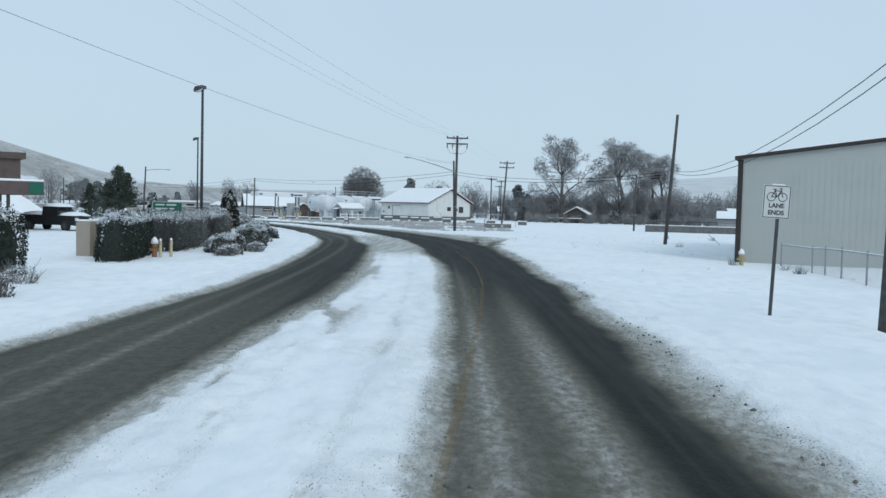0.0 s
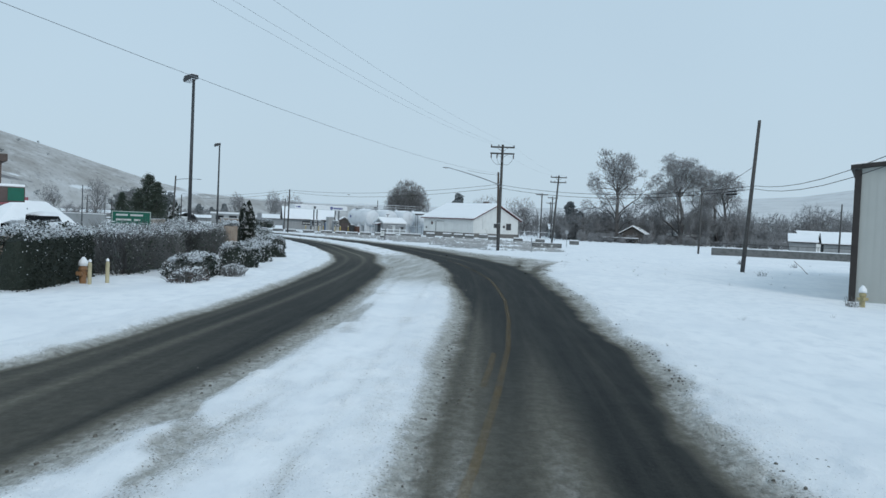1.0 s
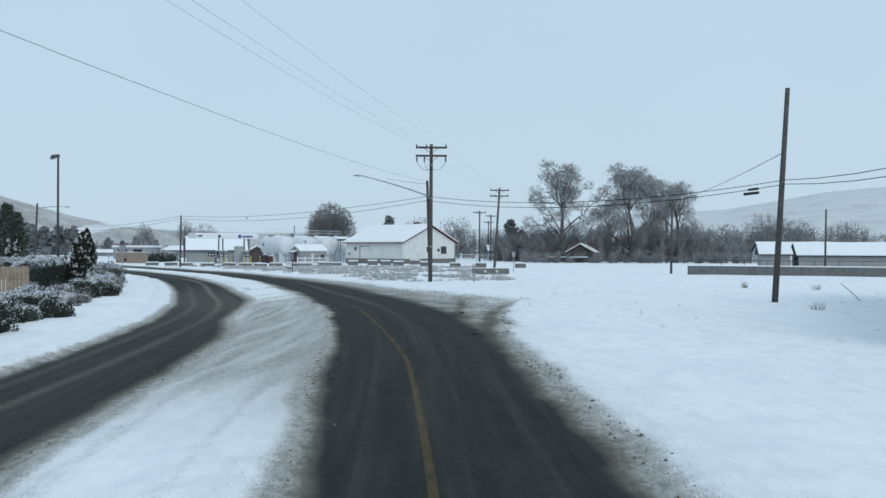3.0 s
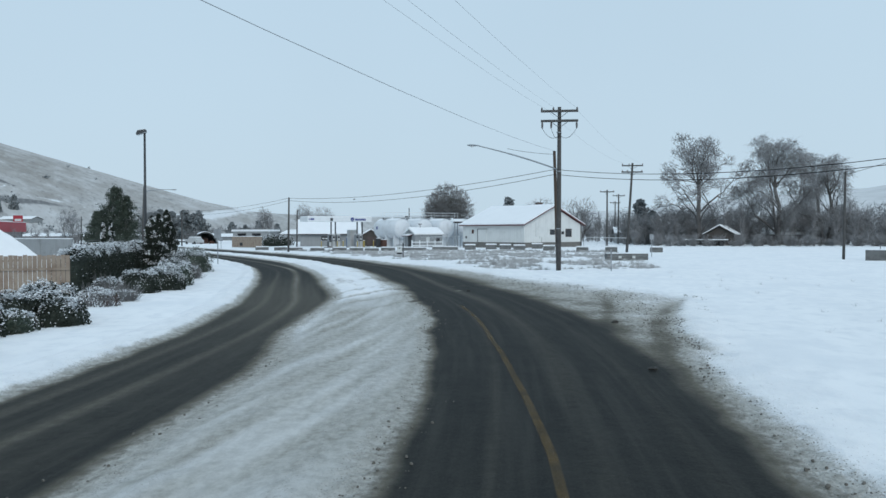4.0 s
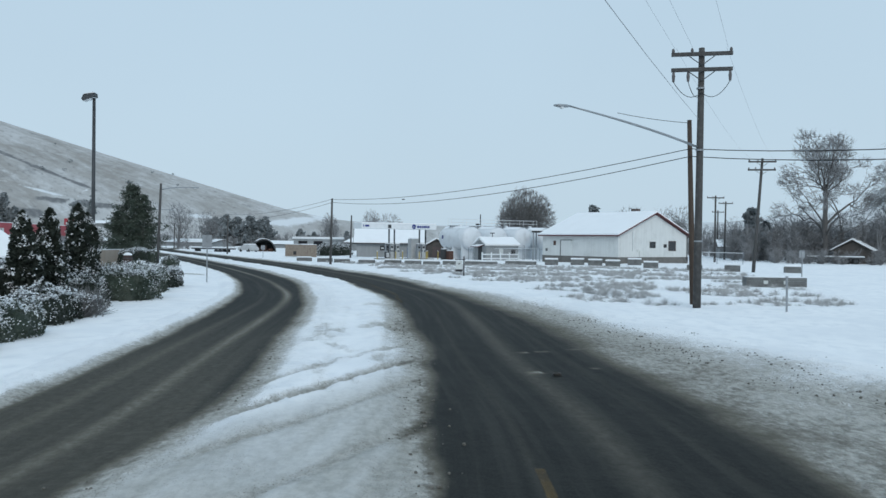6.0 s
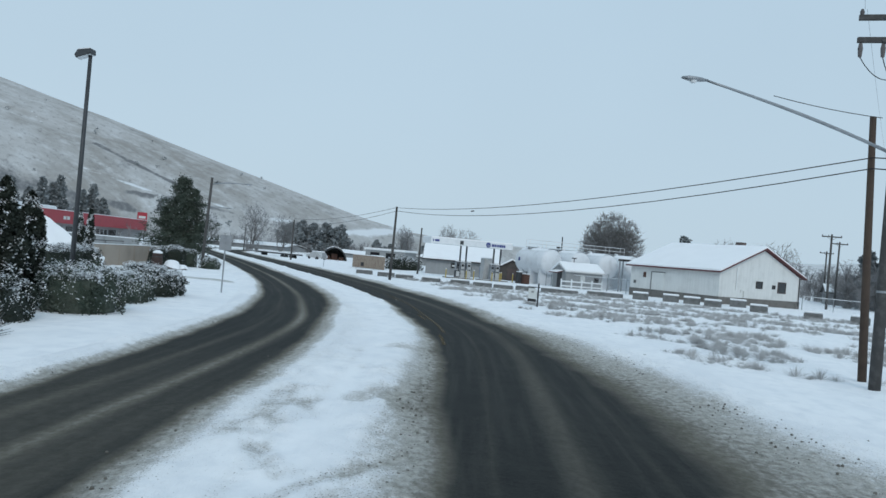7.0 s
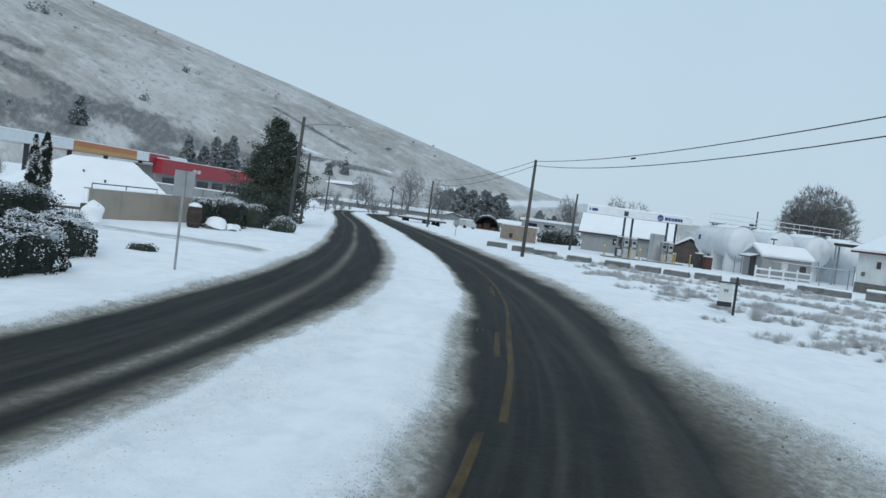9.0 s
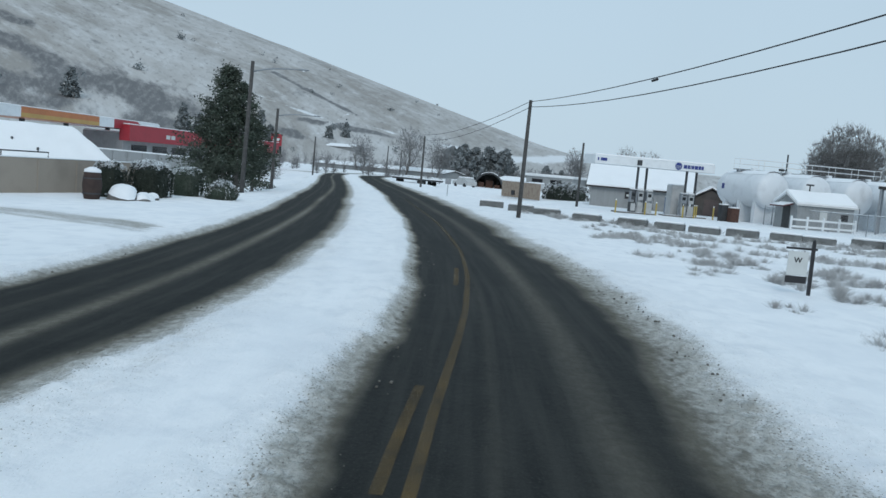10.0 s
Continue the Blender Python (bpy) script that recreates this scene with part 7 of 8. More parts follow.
g.box(WALL_L + 0.004, WALL_L + 0.22, -0.03, 0.28, -0.3, 1.46)
end = part("end_pier", g, BEIGE_WALL, wallb)
g = Geo()
g.box(WALL_L + 0.22, WALL_L + 0.29, -0.02, 0.27, -0.2, 1.40, 0, 0.02)
part("snow_cap", g, SNOW, end, "snow stuck to the wall's end")
g = Geo()
g.tube([(5.2, 0.12, 1.44), (5.2, 0.12, 1.66), (9.8, 0.12, 1.66), (9.8, 0.12, 1.44)], 0.03, 6)
g.tube([(7.5, 0.12, 1.44), (7.5, 0.12, 1.66)], 0.025, 6)
part("handrail", g, STEEL_DARK, wallb)

wf = thing("board_fence", (-15.9, 63.9, 0), "upright brown board fence beside the hedge", "fence", math.atan2(-2.4, -4.6))
for k in range(34):
    g = Geo()
    zt = 1.58 + 0.02 * math.sin(k * 2.3)
    g.box(k * 0.15, k * 0.15 + 0.138, 0.006 * (k % 3), 0.03 + 0.006 * (k % 3), -0.1, zt)
    part("board", g, FENCE_WOOD, wf)
for zz in (0.35, 1.1):
    g = Geo()
    g.box(0, 5.1, 0.05, 0.09, zz - 0.04, zz + 0.04)
    part("rail", g, FENCE_WOOD, wf)

pil = thing("stucco_pillar", (-13.85, 33.5, 0), "tan stucco pillar at the end of the hedge", "pillar", radians(-20))
g = Geo()
g.box(-0.34, 0.34, -0.3, 0.3, -0.1, 1.42, 0, 0.02)
part("shaft", g, BEIGE_WALL, pil)
g = Geo()
g.box(-0.32, 0.32, -0.28, 0.28, 1.424, 1.50, 0, 0.03)
part("snow_cap", g, SNOW, pil)


# ---- hedges, shrubs and trees on the near side ----
hedge("tall_hedge", (-12.95, 23.4), 3.4, 1.7, 2.0, radians(80), 1, "tall dark clipped hedge topped with snow", LEAF, 0.55)
hedge("low_shrub", (-10.9, 22.1), 0.9, 0.7, 0.45, 0, 2, "small snowy shrub with bare twigs", SCRUB, 0.8, 0.6, 260, 0.042, 0.4)
hedge("low_shrub", (-10.1, 19.0), 1.2, 0.9, 0.55, 0.3, 3, "small reddish snowy shrub", LEAF_RED, 0.8, 0.6, 260, 0.042, 0.3)
hedge("tall_hedge", (-12.38, 33.6), 6.6, 1.3, 1.72, radians(100), 4, "long dark clipped hedge topped with snow", LEAF, 0.7)
hedge("twiggy_hedge", (-12.9, 41.2), 8.2, 2.0, 1.68, radians(95), 5, "grey half-bare hedge frosted with snow", LEAF_MID, 0.85, 0.35, 300, 0.042, 0.5)
hedge("twiggy_hedge", (-13.95, 50.2), 9.4, 2.2, 1.72, radians(97), 6, "grey half-bare hedge frosted with snow", LEAF_MID, 0.85, 0.35, 300, 0.042, 0.5)
hedge("low_shrub", (-9.9, 39.4), 4.4, 1.5, 0.80, radians(93), 7, "low rounded evergreen shrub under snow", LEAF, 0.75, 0.6)
hedge("low_shrub", (-9.1, 36.5), 2.2, 0.9, 0.48, radians(90), 8, "low sprawling shrub half buried in snow", LEAF_RED, 0.8, 0.6, 260, 0.042, 0.3)
hedge("low_shrub", (-8.75, 40.3), 1.5, 0.9, 0.45, radians(90), 53, "low sprawling shrub half buried in snow", SCRUB, 0.8, 0.6, 260, 0.042, 0.4)
hedge("low_shrub", (-10.2, 45.8), 2.0, 1.7, 1.05, radians(93), 9, "dark rounded evergreen shrub under snow", LEAF, 0.7, 0.6)
hedge("low_shrub", (-10.9, 50.2), 2.6, 1.6, 0.95, radians(95), 10, "low rounded evergreen shrub under snow", LEAF, 0.7, 0.6)
hedge("low_shrub", (-11.9, 52.9), 2.4, 1.5, 0.85, radians(95), 54, "low rounded evergreen shrub under snow", LEAF, 0.7, 0.6)
hedge("low_shrub", (-12.4, 56.4), 3.6, 1.6, 0.95, radians(97), 11, "low rounded evergreen shrub under snow", LEAF, 0.7, 0.6)
hedge("low_shrub", (-11.2, 55.7), 1.4, 1.1, 0.68, radians(97), 12, "dark rounded shrub by the roadside snow", LEAF, 0.65, 0.6)
hedge("low_shrub", (-11.5, 54.2), 1.4, 1.0, 0.52, radians(97), 55, "small snowy shrub by the roadside", LEAF_MID, 0.7, 0.6)
hedge("low_shrub", (-13.1, 60.8), 1.25, 1.0, 0.56, 0, 13, "small reddish snowy shrub", LEAF_RED, 0.6, 0.6, 300, 0.042, 0.3)
hedge("low_shrub", (-13.5, 62.7), 1.5, 1.1, 0.36, 0, 14, "small twiggy grey shrub in the snow", SCRUB, 0.5, 0.6, 260, 0.042, 0.8)
hedge("low_shrub", (-14.5, 63.9), 1.1, 0.9, 0.68, 0, 56, "twiggy grey shrub beside the board fence", SCRUB, 0.6, 0.6, 260, 0.042, 0.8)
hedge("tall_hedge", (-19.0, 72.1), 15.2, 1.4, 1.75, radians(107), 15, "long dark clipped hedge topped with snow", LEAF, 0.5)
hedge("low_shrub", (-14.7, 66.6), 1.6, 1.4, 0.90, radians(105), 16, "dark rounded evergreen shrub under snow", LEAF, 0.7, 0.6)
hedge("low_shrub", (-14.5, 68.4), 1.7, 1.5, 0.88, radians(105), 57, "dark rounded evergreen shrub under snow", LEAF, 0.7, 0.6)
hedge("low_shrub", (-15.4, 70.8), 2.8, 1.7, 0.92, radians(105), 17, "low rounded evergreen shrub under snow", LEAF_MID, 0.75, 0.6)
hedge("low_shrub", (-16.9, 74.4), 3.2, 1.6, 0.95, radians(110), 18, "low rounded evergreen shrub under snow", LEAF, 0.7, 0.6)
hedge("low_shrub", (-19.0, 78.9), 2.2, 1.6, 1.1, radians(112), 19, "dark rounded evergreen shrub under snow", LEAF, 0.65, 0.6)
hedge("low_shrub", (-19.9, 83.0), 3.2, 2.3, 1.3, radians(112), 20, "broad rounded evergreen shrub dusted with snow", LEAF_MID, 0.62, 0.6)
hedge("low_shrub", (-21.7, 87.0), 3.2, 1.9, 1.0, radians(110), 21, "rounded evergreen shrub dusted with snow", LEAF_MID, 0.62, 0.6)
hedge("low_shrub", (-23.1, 90.7), 3.4, 1.9, 0.92, radians(112), 22, "rounded evergreen shrub dusted with snow", LEAF, 0.6, 0.6)
hedge("low_shrub", (-24.6, 89.8), 3.4, 1.6, 0.95, radians(112), 44, "rounded evergreen shrub dusted with snow", LEAF, 0.6, 0.6)
hedge("low_shrub", (-17.0, 76.2), 2.0, 1.2, 0.65, radians(110), 23, "twiggy grey shrub in the snow", SCRUB, 0.6, 0.6, 230, 0.042, 0.7)
hedge("low_shrub", (-27.2, 98.0), 0.95, 0.6, 0.26, 0.4, 24, "tiny dark shrub half buried in snow", LEAF, 0.5, 0.6, 330, 0.034)
hedge("low_shrub", (-26.0, 93.9), 2.6, 1.8, 1.0, radians(112), 61, "rounded evergreen shrub dusted with snow", LEAF, 0.6, 0.6)
hedge("low_shrub", (-27.6, 95.3), 2.2, 1.5, 0.85, radians(112), 62, "twiggy grey-green shrub dusted with snow", LEAF_MID, 0.6, 0.6)
hedge("tall_hedge", (-32.6, 96.6), 5.6, 1.4, 1.45, radians(108), 25, "dark square clipped hedge topped with snow", LEAF, 0.5)
hedge("low_shrub", (-34.6, 100.8), 1.4, 0.9, 0.45, radians(108), 26, "grey twiggy bush behind the shrubs", SCRUB, 0.6, 0.6, 230, 0.042, 0.7)
hedge("tall_hedge", (-38.5, 111.5), 1.2, 1.2, 1.4, radians(115), 27, "dark square clipped hedge topped with snow", LEAF, 0.5)
hedge("tall_hedge", (-39.0, 114.0), 1.7, 1.5, 1.55, radians(115), 28, "dark square clipped hedge topped with snow", LEAF, 0.5)
hedge("tall_hedge", (-39.9, 116.9), 1.4, 1.2, 1.3, radians(115), 29, "square clipped hedge dusted with snow", LEAF_MID, 0.5)
hedge("low_shrub", (-38.5, 117.7), 2.01, 1.3, 0.8, radians(120), 30, "low shrub dusted with snow", LEAF_MID, 0.7, 0.6)

hedge("snowy_bush", (-48.8, 186.5), 7.5, 2.6, 2.0, radians(-25), 51, "dark spreading bush heavy with snow beside the fuel store", LEAF, 0.7, 0.6, 120, 0.08)
for k, (x, y, h, r) in enumerate(((-19.9, 80.0, 3.6, 0.55), (-18.6, 75.6, 3.2, 0.5), (-19.2, 77.6, 3.35, 0.5), (-20.9, 81.9, 3.35, 0.5))):
    conifer("columnar_juniper", (x, y), h, r, 31 + k, "tall narrow juniper with clumps of snow", LEAF, 0.30, 0.055, 9500, True, group="junipers beside the hedge")
conifer("broad_evergreen", (-58.9, 141.9), 6.4, 1.9, 39, "dark evergreen standing behind the stores", LEAF_MID, 0.02, 0.085, 9000, full=True)
for k, (x, y, h) in enumerate(((-34.1, 98.9, 3.3), (-33.4, 98.85, 3.45))):
    conifer("columnar_juniper", (x, y), h, 0.27, 34 + 20 * k, "slim narrow juniper with clumps of snow", LEAF, 0.42, 0.055, 3800, True, group="slim junipers behind the hedge")
conifer("broad_evergreen", (-49.0, 128.5), 8.5, 3.0, 35, "tall broad dark evergreen beside the pole", LEAF_MID, 0.018, 0.075, 13000, full=True)
conifer("broad_evergreen", (-47.5, 128.1), 7.3, 2.3, 36, "tall dark evergreen beside the wooden pole", LEAF_MID, 0.018, 0.075, 10000, full=True)
conifer("broad_evergreen", (-50.8, 129.2), 6.0, 2.6, 38, "dark evergreen beside the wooden pole", LEAF_MID, 0.018, 0.075, 9000, full=True)


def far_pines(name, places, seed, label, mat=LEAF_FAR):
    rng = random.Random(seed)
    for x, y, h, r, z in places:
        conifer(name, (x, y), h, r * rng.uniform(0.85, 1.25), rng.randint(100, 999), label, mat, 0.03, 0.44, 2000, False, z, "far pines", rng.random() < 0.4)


rng = random.Random(60)
far_pines("far_pine", [(-131 + 1.2 * k + rng.uniform(-0.8, 0.8), 300 + rng.uniform(-7, 7), 9.8 + rng.uniform(-1.4, 1.2), 3.9, -0.5) for k in range(17)], 61, "far dark pine standing in a row")
far_pines("far_pine", [(-113, 330, 6.2, 2.2, -0.2), (-109, 333, 5.0, 2.0, -0.2), (-103, 330, 6.6, 2.3, -0.2), (-98, 336, 5.6, 2.0, -0.2), (17.0, 190, 8.2, 2.7, 0), (19.6, 193, 6.0, 2.3, 0), (-9.7, 260, 11.8, 3.5, 0)], 62, "far dark pine beyond the fuel yard")

def crown_lobes(seed, height, wide, low, count, size):
    """Uneven clumps of a crown spread round the stem, smaller towards the top."""
    rng = random.Random(seed)
    out = [(0, 0, height * 0.72, wide * 0.45, height * 0.2)]
    for k in range(count):
        t = (k + rng.random()) / count
        z = height * (low + (0.93 - low) * t)
        reach = wide * (0.55 + 0.4 * rng.random()) * (1 - 0.75 * max(0.0, t - 0.35) ** 1.1)
        a = k * 2.4 + rng.uniform(-0.4, 0.4)
        r = size * rng.uniform(0.75, 1.2)
        out.append((reach * math.cos(a), reach * math.sin(a), z, r, r * 0.75))
    return out


grown_tree("bare_tree", (25.8, 181), 19.2, crown_lobes(3, 18.9, 7.0, 0.24, 26, 1.75), 3, "large bare spreading tree with frosted, haze-paled twigs", 0.56, 0.42, 3600, TWIG, -0.05, 0.55, 14, 1, 0.45, None, 0.016, 0.45)
grown_tree("bare_tree", (39.0, 184), 19.6, crown_lobes(8, 19.0, 7.4, 0.22, 26, 2.0), 8, "large bare weeping tree with frosted, haze-paled twigs", 0.34, 0.40, 4300, TWIG, -1.0, 1.0, 12, 2, 0.45, None, 0.016, 0.5)
grown_tree("bare_tree", (48.0, 188), 17.0, crown_lobes(12, 16.4, 5.2, 0.22, 18, 2.0), 12, "large bare weeping tree with frosted, haze-paled twigs", 0.32, 0.36, 3000, TWIG, -1.0, 0.9, 11, 2, 0.45, None, 0.016, 0.5)
grown_tree("bare_tree", (-19.3, 204), 12.4, [(0, 0, 7.3, 4.5, 4.6), (-1.4, 0, 5.8, 4.1, 3.0), (1.4, 0, 6.0, 4.1, 3.2)], 21, "round bushy bare tree behind the tanks", 0.10, 0.15, 4600, TWIG_DARK, 0.05, 0.55, 18, 5, 0.45, None, 0.018, 0.7)
grown_tree("bare_tree", (-124, 268), 12, [(0, 0, 7.4, 4.2, 4.6), (1.4, 0, 5.4, 3.4, 3.4)], 24, "far bare tree in the grey wood", 0.2, 0.24, 660, TWIG, 0.0, 0.9, 7, 2, 0.5, None, 0.035)
grown_tree("bare_tree", (-75.8, 258), 9, [(0, 0, 5.6, 2.5, 3.4), (1.1, 0, 4.0, 2.0, 2.5)], 25, "far thin bare tree beyond the store", 0.2, 0.18, 660, TWIG, 0.0, 0.67, 7, 2, 0.5, None, 0.035)
grown_tree("bare_tree", (-66, 262), 10, [(0, 0, 6.2, 2.6, 3.8), (1.2, 0, 4.5, 2.1, 2.8)], 26, "far thin bare tree beyond the store", 0.2, 0.2, 660, TWIG, 0.0, 0.75, 7, 2, 0.5, None, 0.035)
grown_tree("bare_tree", (-55.4, 240), 8.6, [(0, 0, 5.3, 3.9, 3.3), (1.0, 0, 3.9, 3.1, 2.4)], 27, "far bushy bare tree beyond the canopy", 0.2, 0.17, 660, TWIG, 0.0, 0.64, 7, 2, 0.5, None, 0.035)
grown_tree("bare_tree", (7.7, 228), 10.2, [(0, 0, 6.3, 4.3, 3.9), (1.2, 0, 4.6, 3.4, 2.9)], 28, "far bare tree in the grey wood", 0.2, 0.2, 660, TWIG, 0.0, 0.76, 7, 2, 0.5, None, 0.035)
grown_tree("bare_tree", (-1.5, 258), 11.0, [(0, 0, 6.8, 5.0, 4.2), (1.3, 0, 5.0, 4.0, 3.1)], 29, "far bare tree in the grey wood", 0.2, 0.22, 660, TWIG, 0.0, 0.82, 7, 2, 0.5, None, 0.035)
grown_tree("bare_tree", (62, 222), 9.5, [(0, 0, 5.9, 4.3, 3.6), (1.1, 0, 4.3, 3.4, 2.7)], 30, "far bare tree in the grey wood", 0.2, 0.19, 660, TWIG, 0.0, 0.71, 7, 2, 0.5, None, 0.035)
grown_tree("bare_tree", (72, 228), 8.6, [(0, 0, 5.3, 4.7, 3.3), (1.1, 0, 3.8, 3.8, 2.4)], 45, "far bare tree in the grey wood", 0.2, 0.21, 660, TWIG, 0.0, 0.79, 7, 2, 0.5, None, 0.035)
grown_tree("bare_tree", (80, 222), 10.5, [(0, 0, 6.5, 6.3, 4), (1.3, 0, 4.7, 5, 2.9)], 41, "far bare tree in the grey wood", 0.2, 0.28, 1050, TWIG, 0.0, 1.05, 7, 2, 0.5, None, 0.035)
grown_tree("bare_tree", (88, 226), 9.5, [(0, 0, 5.9, 5.6, 3.6), (1.1, 0, 4.3, 4.5, 2.7)], 42, "far bare tree in the grey wood", 0.2, 0.25, 1050, TWIG, 0.0, 0.94, 7, 2, 0.5, None, 0.035)
grown_tree("bare_tree", (100, 226), 9.0, [(0, 0, 5.6, 5.8, 3.4), (1.1, 0, 4.1, 4.6, 2.5)], 46, "far bare tree in the grey wood", 0.2, 0.23, 900, TWIG, 0.0, 0.86, 7, 2, 0.5, None, 0.035)
grown_tree("bare_tree", (-112, 262), 9.5, [(0, 0, 5.9, 3.8, 3.6), (1.1, 0, 4.3, 3.0, 2.7)], 47, "far bare tree in the grey wood", 0.2, 0.19, 660, TWIG, 0.0, 0.71, 7, 2, 0.5, None, 0.035)
grown_tree("bare_tree", (-140, 270), 9.5, [(0, 0, 5.9, 3.8, 3.6), (1.1, 0, 4.3, 3.0, 2.7)], 48, "far bare tree in the grey wood", 0.2, 0.19, 660, TWIG, 0.0, 0.71, 7, 2, 0.5, None, 0.035)

rng = random.Random(77)
thicket("scrub_thicket", [(rng.uniform(17, 60), rng.uniform(169, 175), rng.uniform(0.8, 2.2), rng.uniform(1.0, 1.8)) for k in range(80)], 70, "low grey brush before the sheds", SCRUB, 34, 0.03)
thicket("scrub_thicket", [(rng.uniform(14, 56), rng.uniform(179, 226), rng.uniform(3.0, 7.2), rng.uniform(1.4, 2.6)) for k in range(340)], 71, "grey bare scrub wood below the trees", SCRUB, 42, 0.05)
thicket("scrub_thicket", [(rng.uniform(50, 130), rng.uniform(205, 260), rng.uniform(3, 8), rng.uniform(1.8, 3.2)) for k in range(260)], 72, "grey bare far wood", SCRUB, 28, 0.06)
thicket("scrub_thicket", [(rng.uniform(-16, 16), rng.uniform(225, 262), rng.uniform(3, 7.5), rng.uniform(1.5, 2.5)) for k in range(100)], 73, "grey bare far wood", SCRUB, 26, 0.06)
thicket("scrub_thicket", [(rng.uniform(-190, -85), rng.uniform(268, 330), rng.uniform(2, 5), rng.uniform(1.5, 2.8)) for k in range(120)], 74, "grey bare scrub at the foot of the hill", SCRUB, 22, 0.05)
thicket("scrub_thicket", [(rng.uniform(-150, -80), rng.uniform(170, 225), rng.uniform(1.5, 4), rng.uniform(1.2, 2.2)) for k in range(70)], 76, "grey bare scrub behind the stores", SCRUB, 22, 0.04)



def hill_at(az, el):
    """The place on the hillside seen from the road at an azimuth and elevation."""
    best = None
    for k in range(200):
        x, y, z = hill_point(az, k / 199)
        e = math.degrees(math.atan2(z - 2.2, math.hypot(x + 4, y - 70)))
        if best is None or abs(e - el) < best[0]:
            best = (abs(e - el), x, y, z)
    return best[1:]


shrubs = Geo()
rng = random.Random(5)
for k in range(38):
    az, r = rng.uniform(24, 66), rng.random() ** 1.3 * 0.85
    x, y, z = hill_point(az, r)
    w = rng.uniform(0.8, 2.0)
    for j in range(22):
        card(shrubs, (x + rng.gauss(0, w * 0.5), y + rng.gauss(0, w * 0.5), z + rng.uniform(0, w * 1.5) + 1.5), w * 0.45, rng)
for az, el, w in ((46.3, 6.5, 3.2), (48.2, 4.2, 3.2), (52.8, 7.8, 2.4), (54.6, 8.4, 5.0), (55.4, 8.5, 4.0), (41.5, 6.0, 2.2), (40.6, 5.6, 2.2), (36.2, 1.7, 2.6), (35.4, 1.7, 2.6), (38, 4.0, 2.0), (33, 3.4, 2.0)):
    x, y, z = hill_at(az, el)
    for j in range(70):
        card(shrubs, (x + rng.gauss(0, w * 0.55), y + rng.gauss(0, w * 0.55), z + abs(rng.gauss(0, w * 0.8)) + 1), w * 0.32, rng)
for k, (az, el, h, w) in enumerate(((39.6, 0.8, 8, 4.4), (40.2, 0.8, 14, 4.4), (40.8, 0.8, 11, 4.2), (42.1, 0.8, 16, 4.8), (42.5, 0.9, 12, 4.6), (43.1, 0.8, 15, 4.4), (43.8, 1.0, 9, 4.6), (44.8, 1.0, 12, 4.4), (57, 2.6, 11, 4.6), (58.2, 2.6, 14, 5.0), (36.2, 1.3, 7, 3.4), (35.2, 1.4, 9, 3.6))):
    x, y, z = hill_at(az, el)
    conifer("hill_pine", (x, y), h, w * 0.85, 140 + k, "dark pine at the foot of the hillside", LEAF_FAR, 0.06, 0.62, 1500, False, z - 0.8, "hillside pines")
x, y, z = hill_at(34.7, 0.75)
gable_house("far_house", "low house at the hill foot with a long snowy roof", (x - 11, y - 4), -4, 17, 8, 2.6, 3.8, GREY_WALL, base=z - 1.6, over=0.4)
x, y, z = hill_at(57.0, 3.1)
frame_sign = thing("sign_frame", (x, y, z - 1), "bare dark sign frame on posts on the hillside", "sign frame", radians(60))
for k in range(4):
    g = Geo()
    g.box(k * 2.6 - 0.15, k * 2.6 + 0.15, -0.15, 0.15, -1, 7.5)
    part("post", g, STEEL_DARK, frame_sign)
for zz in (4.6, 7.2):
    g = Geo()
    g.box(-0.3, 8.1, 0.155, 0.35, zz, zz + 0.3)
    part("rail", g, STEEL_DARK, frame_sign)
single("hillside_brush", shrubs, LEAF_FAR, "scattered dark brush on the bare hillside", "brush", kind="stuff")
x, y, z = hill_at(51.4, 2.45)
conifer("hill_pine", (x, y), 14.0, 5.5, 90, "lone dark pine on the bare hillside", LEAF_FAR, 0.05, 0.8, 1500, False, z - 1)

# Dry sage and grass poking through the snow between the road and the blocks.
sage = Geo()
rng = random.Random(9)
count = 0
while count < 2300:
    x, y = rng.uniform(-33, 8), rng.uniform(88, 137)
    o, s = offset_of([x], [y])
    if o[0] < 8.0 or (y > 134 and x > -12):
        continue
    if noise.noise(Vector((x * 0.22, y * 0.36, 1.0))) + 0.5 * noise.noise(Vector((x * 0.7, y * 0.7, 4.0))) < 0.02 + 0.25 * (o[0] < 10.5):
        continue
    count += 1
    z = ground_z(x, y) - 0.03
    h = rng.uniform(0.12, 0.40)
    w = h * rng.uniform(1.1, 2.2)
    for j in range(150):
        th, el = rng.uniform(0, 2 * math.pi), rng.uniform(0.3, 1.57)
        ln = rng.uniform(0.35, 1.1)
        ex, ey, ez = w * ln * math.cos(el) * math.cos(th), w * ln * math.cos(el) * math.sin(th), h * ln * math.sin(el)
        f = rng.uniform(0.1, 0.6)
        k = len(sage.v)
        e = 0.003 + 0.005 * rng.random()
        sage.v += [(x + ex * f - e, y + ey * f, z + ez * f), (x + ex * f + e, y + ey * f + e, z + ez * f), (x + ex + rng.gauss(0, 0.04), y + ey + rng.gauss(0, 0.04), z + ez)]
        sage.f.append((k, k + 1, k + 2))
single("dry_sagebrush", sage, SAGE, "dry grey-tan sagebrush poking through the snow", "brush", kind="stuff")

